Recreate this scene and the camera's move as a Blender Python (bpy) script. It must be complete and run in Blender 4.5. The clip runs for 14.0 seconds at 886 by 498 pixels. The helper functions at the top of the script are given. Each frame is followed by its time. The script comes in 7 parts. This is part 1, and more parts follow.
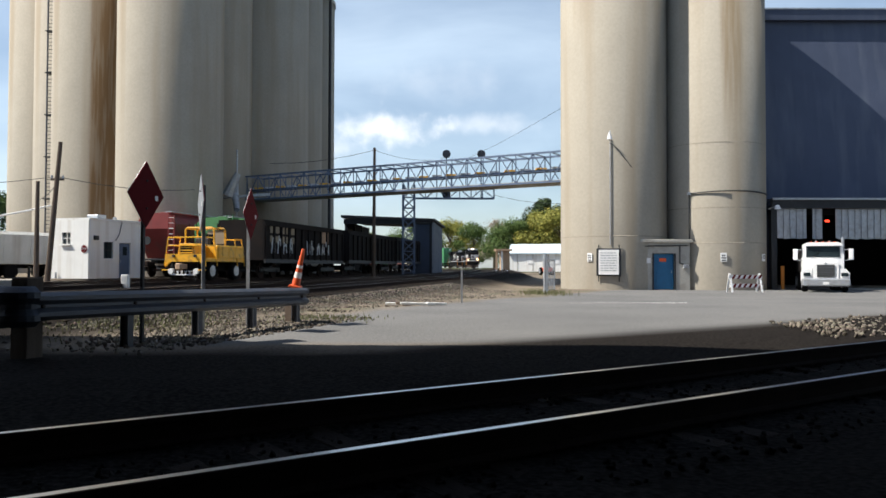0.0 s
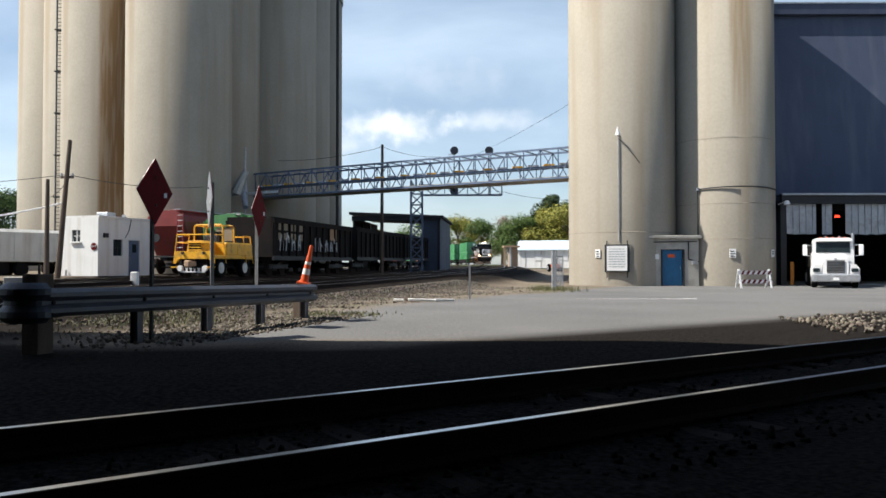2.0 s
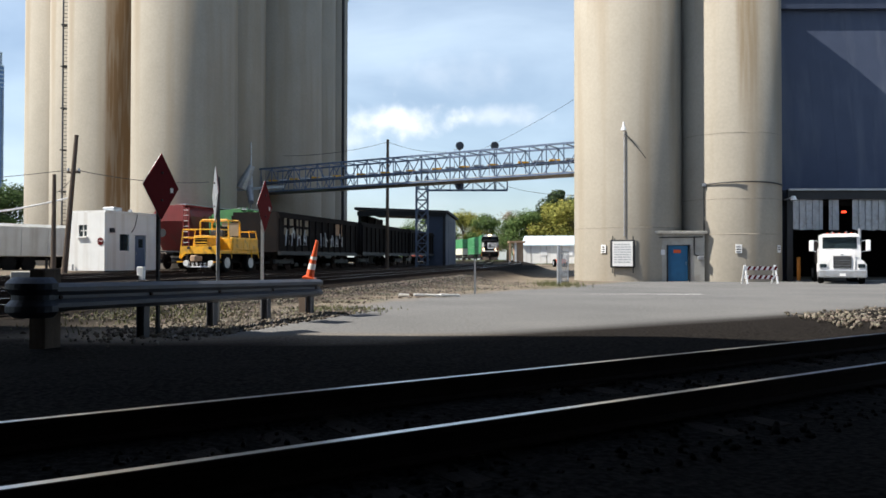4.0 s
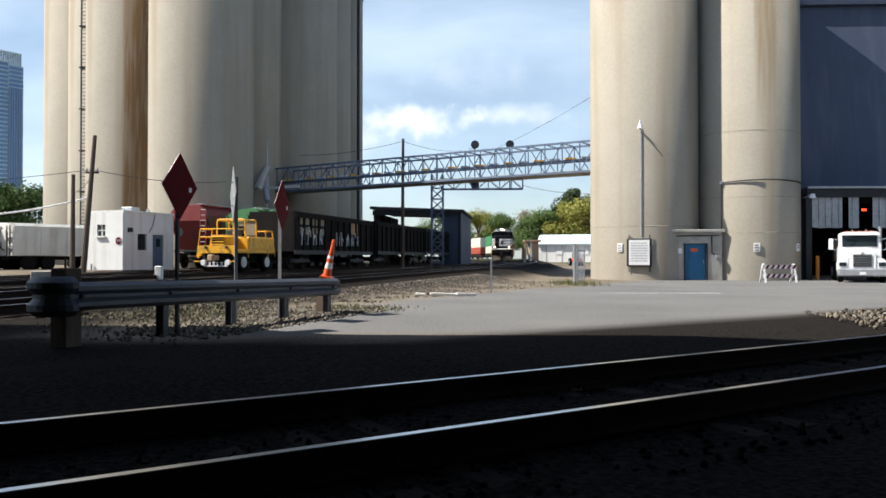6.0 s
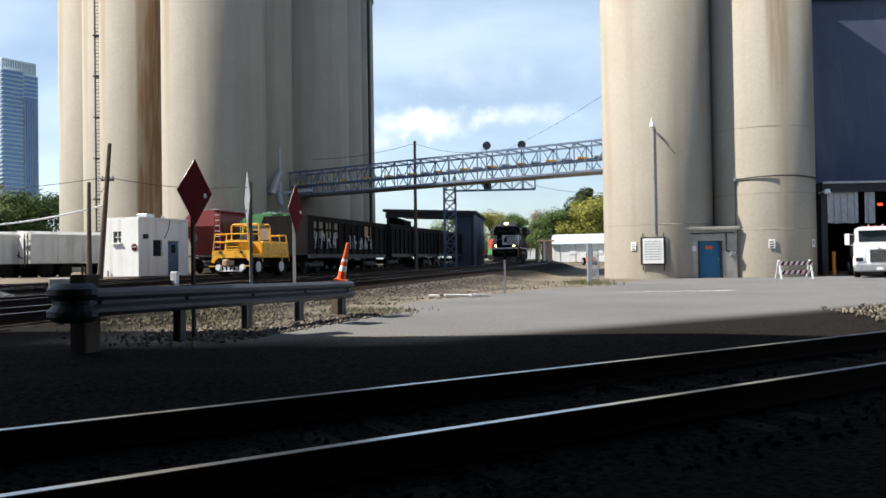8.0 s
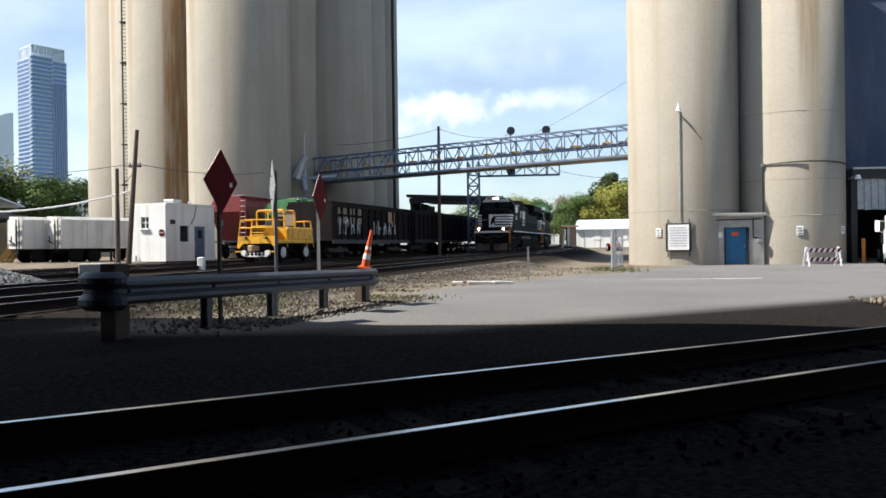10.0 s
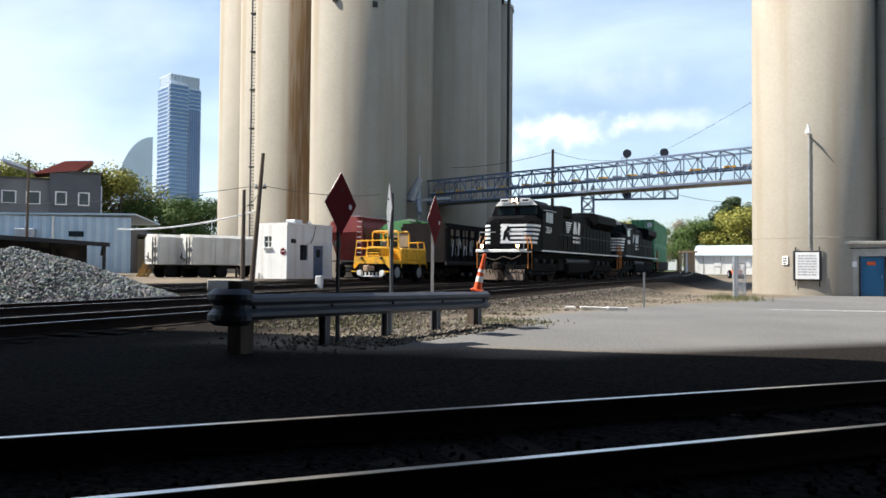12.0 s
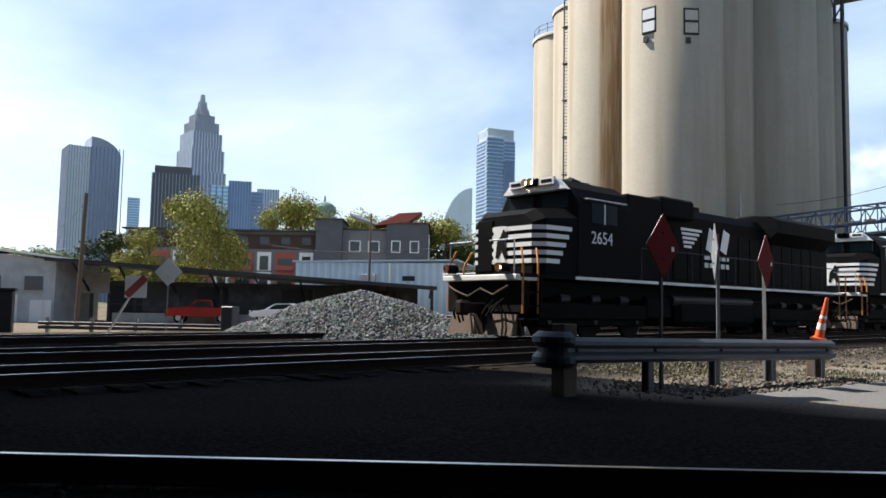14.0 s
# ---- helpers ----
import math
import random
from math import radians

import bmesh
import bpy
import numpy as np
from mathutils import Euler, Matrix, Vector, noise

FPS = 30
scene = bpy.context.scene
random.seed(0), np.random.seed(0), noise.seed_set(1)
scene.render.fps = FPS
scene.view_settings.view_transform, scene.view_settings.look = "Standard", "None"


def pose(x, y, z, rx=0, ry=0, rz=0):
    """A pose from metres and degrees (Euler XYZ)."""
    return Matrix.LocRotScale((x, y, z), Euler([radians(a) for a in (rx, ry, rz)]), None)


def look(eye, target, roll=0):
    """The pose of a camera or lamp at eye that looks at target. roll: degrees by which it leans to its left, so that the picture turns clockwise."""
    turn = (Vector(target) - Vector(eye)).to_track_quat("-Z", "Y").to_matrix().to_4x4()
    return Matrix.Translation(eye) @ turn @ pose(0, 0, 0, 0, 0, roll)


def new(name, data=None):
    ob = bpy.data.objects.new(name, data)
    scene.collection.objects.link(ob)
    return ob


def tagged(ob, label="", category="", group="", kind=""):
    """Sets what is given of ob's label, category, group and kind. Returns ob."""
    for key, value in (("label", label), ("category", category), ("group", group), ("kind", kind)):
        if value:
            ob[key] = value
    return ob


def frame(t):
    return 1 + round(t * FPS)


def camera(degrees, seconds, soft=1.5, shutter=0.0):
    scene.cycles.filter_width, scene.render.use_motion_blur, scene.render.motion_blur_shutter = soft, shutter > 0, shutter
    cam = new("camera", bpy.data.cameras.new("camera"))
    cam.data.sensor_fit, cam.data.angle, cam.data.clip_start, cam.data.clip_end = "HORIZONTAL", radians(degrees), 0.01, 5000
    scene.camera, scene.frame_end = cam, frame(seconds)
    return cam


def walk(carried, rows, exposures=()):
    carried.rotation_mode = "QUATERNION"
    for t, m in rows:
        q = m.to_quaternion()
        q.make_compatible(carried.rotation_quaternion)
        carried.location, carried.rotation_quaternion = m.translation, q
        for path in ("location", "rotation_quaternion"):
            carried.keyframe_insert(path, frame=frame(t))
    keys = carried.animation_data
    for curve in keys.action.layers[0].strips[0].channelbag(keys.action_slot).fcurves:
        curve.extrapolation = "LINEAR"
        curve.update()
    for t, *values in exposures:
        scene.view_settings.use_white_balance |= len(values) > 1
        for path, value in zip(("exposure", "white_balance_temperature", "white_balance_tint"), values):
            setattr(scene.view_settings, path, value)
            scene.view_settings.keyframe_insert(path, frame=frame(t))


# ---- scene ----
EYE = 1.1
# the standing camera: seconds, place, yaw, pitch, roll
PATH = [
    (0.0, -0.000, 0.002, -0.008, 0.00, 1.40, -0.13),
    (0.5, -0.004, 0.015, -0.012, 0.04, 1.89, -0.17),
    (1.0, 0.020, 0.044, -0.017, -0.15, 1.86, 0.13),
    (1.5, -0.002, 0.010, -0.020, 0.23, 1.34, -0.03),
    (2.0, 0.005, -0.011, -0.021, 0.60, 1.16, 0.01),
    (2.5, 0.012, -0.023, -0.020, 0.72, 0.88, -0.00),
    (3.0, 0.017, -0.029, -0.020, 0.86, 0.92, -0.05),
    (5.5, -0.027, -0.006, -0.024, 1.57, 0.59, 0.14),
    (6.0, -0.035, 0.006, -0.023, 2.11, 0.73, 0.01),
    (6.5, -0.037, 0.037, -0.024, 1.74, 0.07, 0.38),
    (7.0, -0.067, -0.000, -0.025, 2.31, -0.11, 1.11),
    (7.5, -0.046, -0.023, -0.029, 2.13, 0.25, 1.44),
    (8.0, -0.031, -0.047, -0.029, 3.11, 0.86, 0.89),
    (8.2, -0.008, -0.050, -0.030, 4.40, -0.32, 0.85),
    (10.3, -0.022, -0.102, 0.038, 5.09, -0.19, 0.71),
    (10.5, -0.027, -0.103, 0.038, 5.78, 0.29, 0.29),
    (11.0, -0.039, -0.103, 0.050, 8.08, 0.88, -0.12),
    (11.5, -0.046, -0.107, 0.053, 11.02, 1.28, -0.36),
    (12.0, -0.041, -0.123, 0.052, 13.14, 1.44, -0.43),
    (12.5, -0.069, -0.151, 0.035, 16.54, 1.64, -0.55),
    (13.0, -0.123, -0.084, 0.057, 20.88, 1.50, -0.15),
    (13.5, -0.145, -0.109, 0.040, 26.90, 2.91, 0.03),
    (14.0, -0.187, -0.151, 0.047, 35.93, 4.38, -1.05),
]
cam = camera(59.78, 14.0, soft=1.6)
walk(cam, [(t, pose(x, y, EYE + z, 90 + pitch, roll, yaw)) for t, x, y, z, yaw, pitch, roll in PATH], exposures=((0, 0.18), (3, 0.2), (5.5, 0.3), (8, 0.34), (10.5, 0.45), (13.5, 0.46), (14, 0.38)))

# ---- light ----
SUN_FROM = Vector((-0.989, -0.148, 0)).normalized()
SUN_UP = 48.5
world = bpy.data.worlds.new("sky")
scene.world = world
world.use_nodes = True
wn, wl = world.node_tree.nodes, world.node_tree.links
sky = wn.new("ShaderNodeTexSky")
sky.sky_type = 'NISHITA'
sky.sun_disc = False
sky.sun_elevation = radians(SUN_UP)
sky.sun_rotation = math.atan2(SUN_FROM.x, SUN_FROM.y)
sky.air_density, sky.dust_density, sky.ozone_density = 1.0, 0.8, 2.4
# thin high clouds, over the whole sky
geo = wn.new("ShaderNodeTexCoord")
mp = wn.new("ShaderNodeMapping")
mp.inputs["Scale"].default_value = (1.0, 1.0, 2.6)
wl.new(geo.outputs["Generated"], mp.inputs["Vector"])
cl = wn.new("ShaderNodeTexNoise")
cl.inputs["Scale"].default_value, cl.inputs["Detail"].default_value, cl.inputs["Roughness"].default_value = 2.3, 6, 0.5
cl.inputs["Distortion"].default_value = 0.35
wl.new(mp.outputs[0], cl.inputs["Vector"])
ramp = wn.new("ShaderNodeValToRGB")
ramp.color_ramp.elements[0].position, ramp.color_ramp.elements[1].position = 0.30, 0.72
wl.new(cl.outputs["Fac"], ramp.inputs[0])
mixc = wn.new("ShaderNodeMix")
mixc.data_type = 'RGBA'
mixc.inputs["B"].default_value = (8.3, 9.9, 11.3, 1)
cm = wn.new("ShaderNodeMath")
cm.operation = 'MULTIPLY'
cm.inputs[1].default_value = 0.8
sepz = wn.new("ShaderNodeSeparateXYZ")
wl.new(geo.outputs["Generated"], sepz.inputs[0])
haze = wn.new("ShaderNodeMapRange")
haze.inputs["From Min"].default_value, haze.inputs["From Max"].default_value = 0.0, 0.75
haze.inputs["To Min"].default_value, haze.inputs["To Max"].default_value = 1.0, 0.12
wl.new(sepz.outputs["Z"], haze.inputs["Value"])
cloudy = wn.new("ShaderNodeMath")
cloudy.operation = 'MULTIPLY'
wl.new(ramp.outputs["Color"], cloudy.inputs[0])
wl.new(haze.outputs[0], cloudy.inputs[1])
wl.new(cloudy.outputs[0], cm.inputs[0])
wl.new(cm.outputs[0], mixc.inputs["Factor"])
wl.new(sky.outputs[0], mixc.inputs["A"])
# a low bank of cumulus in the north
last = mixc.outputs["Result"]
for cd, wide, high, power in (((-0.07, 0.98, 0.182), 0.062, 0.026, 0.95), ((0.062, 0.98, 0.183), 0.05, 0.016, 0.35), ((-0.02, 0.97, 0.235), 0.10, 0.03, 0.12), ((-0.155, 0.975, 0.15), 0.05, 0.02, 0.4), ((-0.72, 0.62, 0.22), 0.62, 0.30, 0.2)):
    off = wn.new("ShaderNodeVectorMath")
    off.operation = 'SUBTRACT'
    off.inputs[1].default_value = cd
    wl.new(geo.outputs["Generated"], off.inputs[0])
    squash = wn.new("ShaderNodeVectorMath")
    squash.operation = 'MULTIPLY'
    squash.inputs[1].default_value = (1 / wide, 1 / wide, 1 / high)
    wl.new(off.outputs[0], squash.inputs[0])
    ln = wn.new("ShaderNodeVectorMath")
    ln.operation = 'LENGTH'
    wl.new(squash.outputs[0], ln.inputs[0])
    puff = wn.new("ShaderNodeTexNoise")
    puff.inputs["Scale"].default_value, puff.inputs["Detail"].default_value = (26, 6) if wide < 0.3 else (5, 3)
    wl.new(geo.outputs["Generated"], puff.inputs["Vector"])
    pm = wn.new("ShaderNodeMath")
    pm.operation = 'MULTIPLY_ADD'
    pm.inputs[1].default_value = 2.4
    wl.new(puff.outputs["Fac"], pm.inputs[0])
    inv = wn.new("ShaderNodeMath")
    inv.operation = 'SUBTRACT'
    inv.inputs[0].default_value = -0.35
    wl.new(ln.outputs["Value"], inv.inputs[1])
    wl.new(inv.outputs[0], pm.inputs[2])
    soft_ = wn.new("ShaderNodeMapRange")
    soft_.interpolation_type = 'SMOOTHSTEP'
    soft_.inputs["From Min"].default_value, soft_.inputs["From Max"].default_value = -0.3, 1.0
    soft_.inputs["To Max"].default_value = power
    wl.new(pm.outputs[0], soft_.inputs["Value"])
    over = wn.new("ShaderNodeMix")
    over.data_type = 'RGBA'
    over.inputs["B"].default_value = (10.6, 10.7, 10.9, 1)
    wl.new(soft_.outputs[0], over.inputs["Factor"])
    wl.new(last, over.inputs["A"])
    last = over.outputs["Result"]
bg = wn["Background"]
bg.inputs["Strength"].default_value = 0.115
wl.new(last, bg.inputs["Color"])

sun = new("sun", bpy.data.lights.new("sun", 'SUN'))
sun.data.energy, sun.data.angle, sun.data.color = 6.9, radians(0.5), (1.0, 0.945, 0.85)
sun.matrix_world = look((0, 0, 50), Vector((0, 0, 50)) - (SUN_FROM * math.cos(radians(SUN_UP)) + Vector((0, 0, math.sin(radians(SUN_UP))))))


# ---- materials ----
def mat(name, col, rough=0.8, metal=0.0, var=0.25, scale=3.0, bump=0.0, grain=40.0, streak=0.0, dirt=None, dirt_amt=0.0, emit=0.0, rand=0.0, spec=0.5, stretch=(1, 1, 1)):
    """A surface of colour col, varied at two scales, with relief, streaks down its height and stains of colour dirt."""
    m = bpy.data.materials.new(name)
    m.use_nodes = True
    n, l = m.node_tree.nodes, m.node_tree.links
    b = n["Principled BSDF"]
    tc = n.new("ShaderNodeTexCoord")
    src = tc.outputs["Object"]
    if stretch != (1, 1, 1):
        mpn = n.new("ShaderNodeMapping")
        mpn.inputs["Scale"].default_value = stretch
        l.new(src, mpn.inputs["Vector"])
        src = mpn.outputs[0]
    big, fine = n.new("ShaderNodeTexNoise"), n.new("ShaderNodeTexNoise")
    big.inputs["Scale"].default_value, big.inputs["Detail"].default_value = scale, 5
    fine.inputs["Scale"].default_value, fine.inputs["Detail"].default_value = grain, 3
    l.new(src, big.inputs["Vector"]), l.new(src, fine.inputs["Vector"])
    add = n.new("ShaderNodeMath")
    add.operation = 'ADD'
    l.new(big.outputs["Fac"], add.inputs[0]), l.new(fine.outputs["Fac"], add.inputs[1])
    mr = n.new("ShaderNodeMapRange")
    mr.inputs["From Min"].default_value, mr.inputs["From Max"].default_value = 0.6, 1.4
    mr.inputs["To Min"].default_value, mr.inputs["To Max"].default_value = 1 - var, 1 + var
    l.new(add.outputs[0], mr.inputs["Value"])
    val = mr.outputs[0]
    if rand:
        oi = n.new("ShaderNodeObjectInfo")
        r2 = n.new("ShaderNodeMapRange")
        r2.inputs["To Min"].default_value, r2.inputs["To Max"].default_value = 1 - rand, 1 + rand
        l.new(oi.outputs["Random"], r2.inputs["Value"])
        mu = n.new("ShaderNodeMath")
        mu.operation = 'MULTIPLY'
        l.new(val, mu.inputs[0]), l.new(r2.outputs[0], mu.inputs[1])
        val = mu.outputs[0]
    sc = n.new("ShaderNodeVectorMath")
    sc.operation = 'SCALE'
    sc.inputs[0].default_value = col
    l.new(val, sc.inputs["Scale"])
    out = sc.outputs[0]
    if dirt:
        st = n.new("ShaderNodeTexNoise")
        st.inputs["Scale"].default_value, st.inputs["Detail"].default_value = scale * 1.7, 6
        m2 = n.new("ShaderNodeMapping")
        m2.inputs["Scale"].default_value = (1, 1, 0.06) if streak else (1, 1, 1)
        l.new(tc.outputs["Object"], m2.inputs["Vector"]), l.new(m2.outputs[0], st.inputs["Vector"])
        rp = n.new("ShaderNodeValToRGB")
        rp.color_ramp.elements[0].position, rp.color_ramp.elements[1].position = 0.5, 0.68
        l.new(st.outputs["Fac"], rp.inputs[0])
        amt = n.new("ShaderNodeMath")
        amt.operation = 'MULTIPLY'
        amt.inputs[1].default_value = dirt_amt
        l.new(rp.outputs["Color"], amt.inputs[0])
        mx = n.new("ShaderNodeMix")
        mx.data_type = 'RGBA'
        l.new(amt.outputs[0], mx.inputs["Factor"]), l.new(out, mx.inputs["A"])
        mx.inputs["B"].default_value = (*dirt, 1)
        out = mx.outputs["Result"]
    l.new(out, b.inputs["Base Color"])
    b.inputs["Roughness"].default_value, b.inputs["Metallic"].default_value = rough, metal
    b.inputs["Specular IOR Level"].default_value = spec
    if bump:
        bp = n.new("ShaderNodeBump")
        bp.inputs["Strength"].default_value, bp.inputs["Distance"].default_value = bump, 0.02
        l.new(fine.outputs["Fac"], bp.inputs["Height"])
        l.new(bp.outputs[0], b.inputs["Normal"])
    if emit:
        b.inputs["Emission Color"].default_value, b.inputs["Emission Strength"].default_value = (*col, 1), emit
    return m


M = dict(
    concrete=mat("silo_concrete", (0.325, 0.295, 0.245), 0.9, var=0.10, scale=0.35, bump=0.1, grain=6, streak=1, dirt=(0.25, 0.20, 0.14), dirt_amt=0.65, spec=0.12),
    concrete2=mat("grey_concrete", (0.42, 0.40, 0.36), 0.9, var=0.2, scale=0.8, bump=0.3, grain=14, dirt=(0.2, 0.18, 0.15), dirt_amt=0.4, spec=0.12),
    steel_dark=mat("dark_steel", (0.03, 0.032, 0.036), 0.6, 0.4, var=0.3, scale=2),
    steel_blue=mat("blue_grey_steel", (0.11, 0.15, 0.23), 0.55, 0.2, var=0.25, scale=1.5),
    galv=mat("galvanised_steel", (0.44, 0.46, 0.49), 0.45, 0.6, var=0.22, scale=3, bump=0.1, grain=25, dirt=(0.25, 0.2, 0.16), dirt_amt=0.35),
    # darker copy of galv: the guard rail's shaded side put into colour, reused elsewhere
    galv_shaded=mat("shade_darkened_galvanised", (0.07, 0.077, 0.095), 0.5, 0.35, var=0.25, scale=3, bump=0.1, grain=25, dirt=(0.09, 0.08, 0.075), dirt_amt=0.4),
    orange_rail=mat("orange_rail_paint", (0.55, 0.20, 0.03), 0.5, var=0.15, scale=4),
    shedsheet=mat("dark_blue_sheet", (0.07, 0.09, 0.13), 0.6, var=0.2, scale=0.8, spec=0.12),
    # near-black concrete of the unseen deck, kept dark to cut bounced light
    blocker_concrete=mat("dark_blocker_concrete", (0.045, 0.043, 0.041), 0.95, var=0.25, scale=0.5, bump=0.2, grain=8),
    rail=mat("rail_head", (0.62, 0.62, 0.62), 0.28, 1.0, var=0.1, scale=5),
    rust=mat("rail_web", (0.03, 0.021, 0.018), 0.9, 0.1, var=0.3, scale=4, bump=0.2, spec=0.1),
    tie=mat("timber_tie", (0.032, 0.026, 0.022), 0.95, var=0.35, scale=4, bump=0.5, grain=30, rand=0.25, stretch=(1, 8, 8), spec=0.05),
    wood=mat("weathered_pole", (0.13, 0.10, 0.08), 0.9, var=0.3, scale=3, bump=0.4, stretch=(6, 6, 0.6), spec=0.12),
    tubwhite=mat("dull_white_paint", (0.58, 0.58, 0.55), 0.65, var=0.12, scale=1.2, bump=0.1, grain=20, dirt=(0.33, 0.29, 0.24), dirt_amt=0.5, streak=1, spec=0.12),
    white=mat("white_paint", (0.80, 0.80, 0.78), 0.7, var=0.07, scale=1.5, bump=0.1, grain=20, dirt=(0.5, 0.45, 0.38), dirt_amt=0.35, streak=1),
    white_plain=mat("white_enamel", (0.8, 0.8, 0.8), 0.35, var=0.05),
    yellow=mat("yellow_paint", (0.82, 0.42, 0.02), 0.45, var=0.12, scale=2, dirt=(0.12, 0.09, 0.06), dirt_amt=0.5),
    red=mat("red_paint", (0.20, 0.022, 0.022), 0.6, var=0.2, scale=1.2, dirt=(0.1, 0.05, 0.04), dirt_amt=0.5, streak=1),
    green=mat("green_paint", (0.06, 0.21, 0.07), 0.6, var=0.2, scale=1.2, dirt=(0.05, 0.09, 0.05), dirt_amt=0.5, streak=1),
    carblack=mat("sooty_car_paint", (0.015, 0.013, 0.013), 0.8, var=0.35, scale=0.8, spec=0.08, dirt=(0.024, 0.017, 0.014), dirt_amt=0.5),
    black=mat("black_paint", (0.007, 0.007, 0.008), 0.6, var=0.25, scale=1.5, dirt=(0.016, 0.013, 0.011), dirt_amt=0.3, spec=0.035),
    # near black: rubber and black parts, also shade painted into dim recesses
    void=mat("black_and_shade", (0.008, 0.008, 0.008), 0.9, var=0.3, spec=0.1),
    signred=mat("red_reflector", (0.115, 0.006, 0.009), 0.85, spec=0.15, var=0.12, scale=5),
    orange=mat("orange_plastic", (0.70, 0.10, 0.02), 0.5, var=0.1),
    metalwall=mat("blue_grey_sheet", (0.072, 0.088, 0.135), 0.5, 0.0, var=0.12, scale=0.6, dirt=(0.16, 0.18, 0.22), dirt_amt=0.3, streak=1, spec=0.12),
    bluewall=mat("pale_blue_sheet", (0.42, 0.55, 0.66), 0.55, 0.1, var=0.12, scale=0.8),
    bluedoor=mat("blue_door_paint", (0.018, 0.13, 0.27), 0.5, var=0.15, scale=3),
    glass=mat("dark_glass", (0.02, 0.03, 0.035), 0.08, var=0.1),
    # tower tones shifted towards blue: distance haze is put into these colours
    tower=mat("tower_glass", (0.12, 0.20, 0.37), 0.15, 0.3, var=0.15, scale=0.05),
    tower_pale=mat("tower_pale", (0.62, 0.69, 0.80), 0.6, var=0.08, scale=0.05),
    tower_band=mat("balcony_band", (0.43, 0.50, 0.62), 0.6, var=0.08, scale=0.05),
    tower_haze_grey=mat("tower_haze_grey", (0.27, 0.30, 0.41), 0.6, var=0.12, scale=0.05),
    grey_wall=mat("grey_render", (0.12, 0.125, 0.14), 0.8, var=0.15, scale=0.6, spec=0.12),
    umber=mat("umber_boarding", (0.075, 0.055, 0.048), 0.85, var=0.25, scale=0.8, spec=0.12),
    brickred=mat("red_panel", (0.36, 0.09, 0.07), 0.8, var=0.15, scale=1),
    roofdark=mat("dark_roofing", (0.07, 0.07, 0.07), 0.8, var=0.3, scale=0.6, dirt=(0.25, 0.24, 0.22), dirt_amt=0.3, spec=0.12),
    bark=mat("bark", (0.10, 0.075, 0.05), 0.95, var=0.3, scale=3, bump=0.5),
    heap=mat("crushed_stone", (0.34, 0.34, 0.345), 0.95, var=0.3, scale=1.2, bump=0.6, grain=30),
    plate_red=mat("tail_red", (0.7, 0.02, 0.02), 0.3, var=0.05),
    grass=mat("weed_green", (0.11, 0.115, 0.045), 0.8, var=0.4, scale=8),
    palletwood=mat("pallet_timber", (0.40, 0.26, 0.09), 0.85, var=0.25, scale=3),
    palewall=mat("pale_render", (0.42, 0.45, 0.48), 0.85, var=0.2, scale=0.5, dirt=(0.25, 0.25, 0.26), dirt_amt=0.5),
    palesheet=mat("pale_sheet", (0.55, 0.66, 0.74), 0.55, 0.1, var=0.12, scale=0.8),
    palletwall=mat("tan_wall", (0.26, 0.22, 0.16), 0.85, var=0.2, scale=0.6),
    flatgrey=mat("flat_render", (0.20, 0.205, 0.22), 0.85, var=0.15, scale=0.4, spec=0.12),
    skyglass=mat("sky_blue_glass", (0.28, 0.52, 0.72), 0.2, 0.2, var=0.15, scale=0.05),
    copper=mat("green_copper", (0.16, 0.28, 0.26), 0.7, var=0.2, scale=0.5),
    tanbrick=mat("tan_brick", (0.42, 0.28, 0.18), 0.9, var=0.2, scale=2, bump=0.3),
    lamp=mat("headlamp_glow", (1.0, 0.62, 0.30), 0.3, emit=40.0),
    ditch=mat("ditch_lamp_glow", (1.0, 0.42, 0.2), 0.3, emit=26.0),
    redlamp=mat("red_lamp_glow", (1.0, 0.05, 0.02), 0.3, emit=3.0),
)


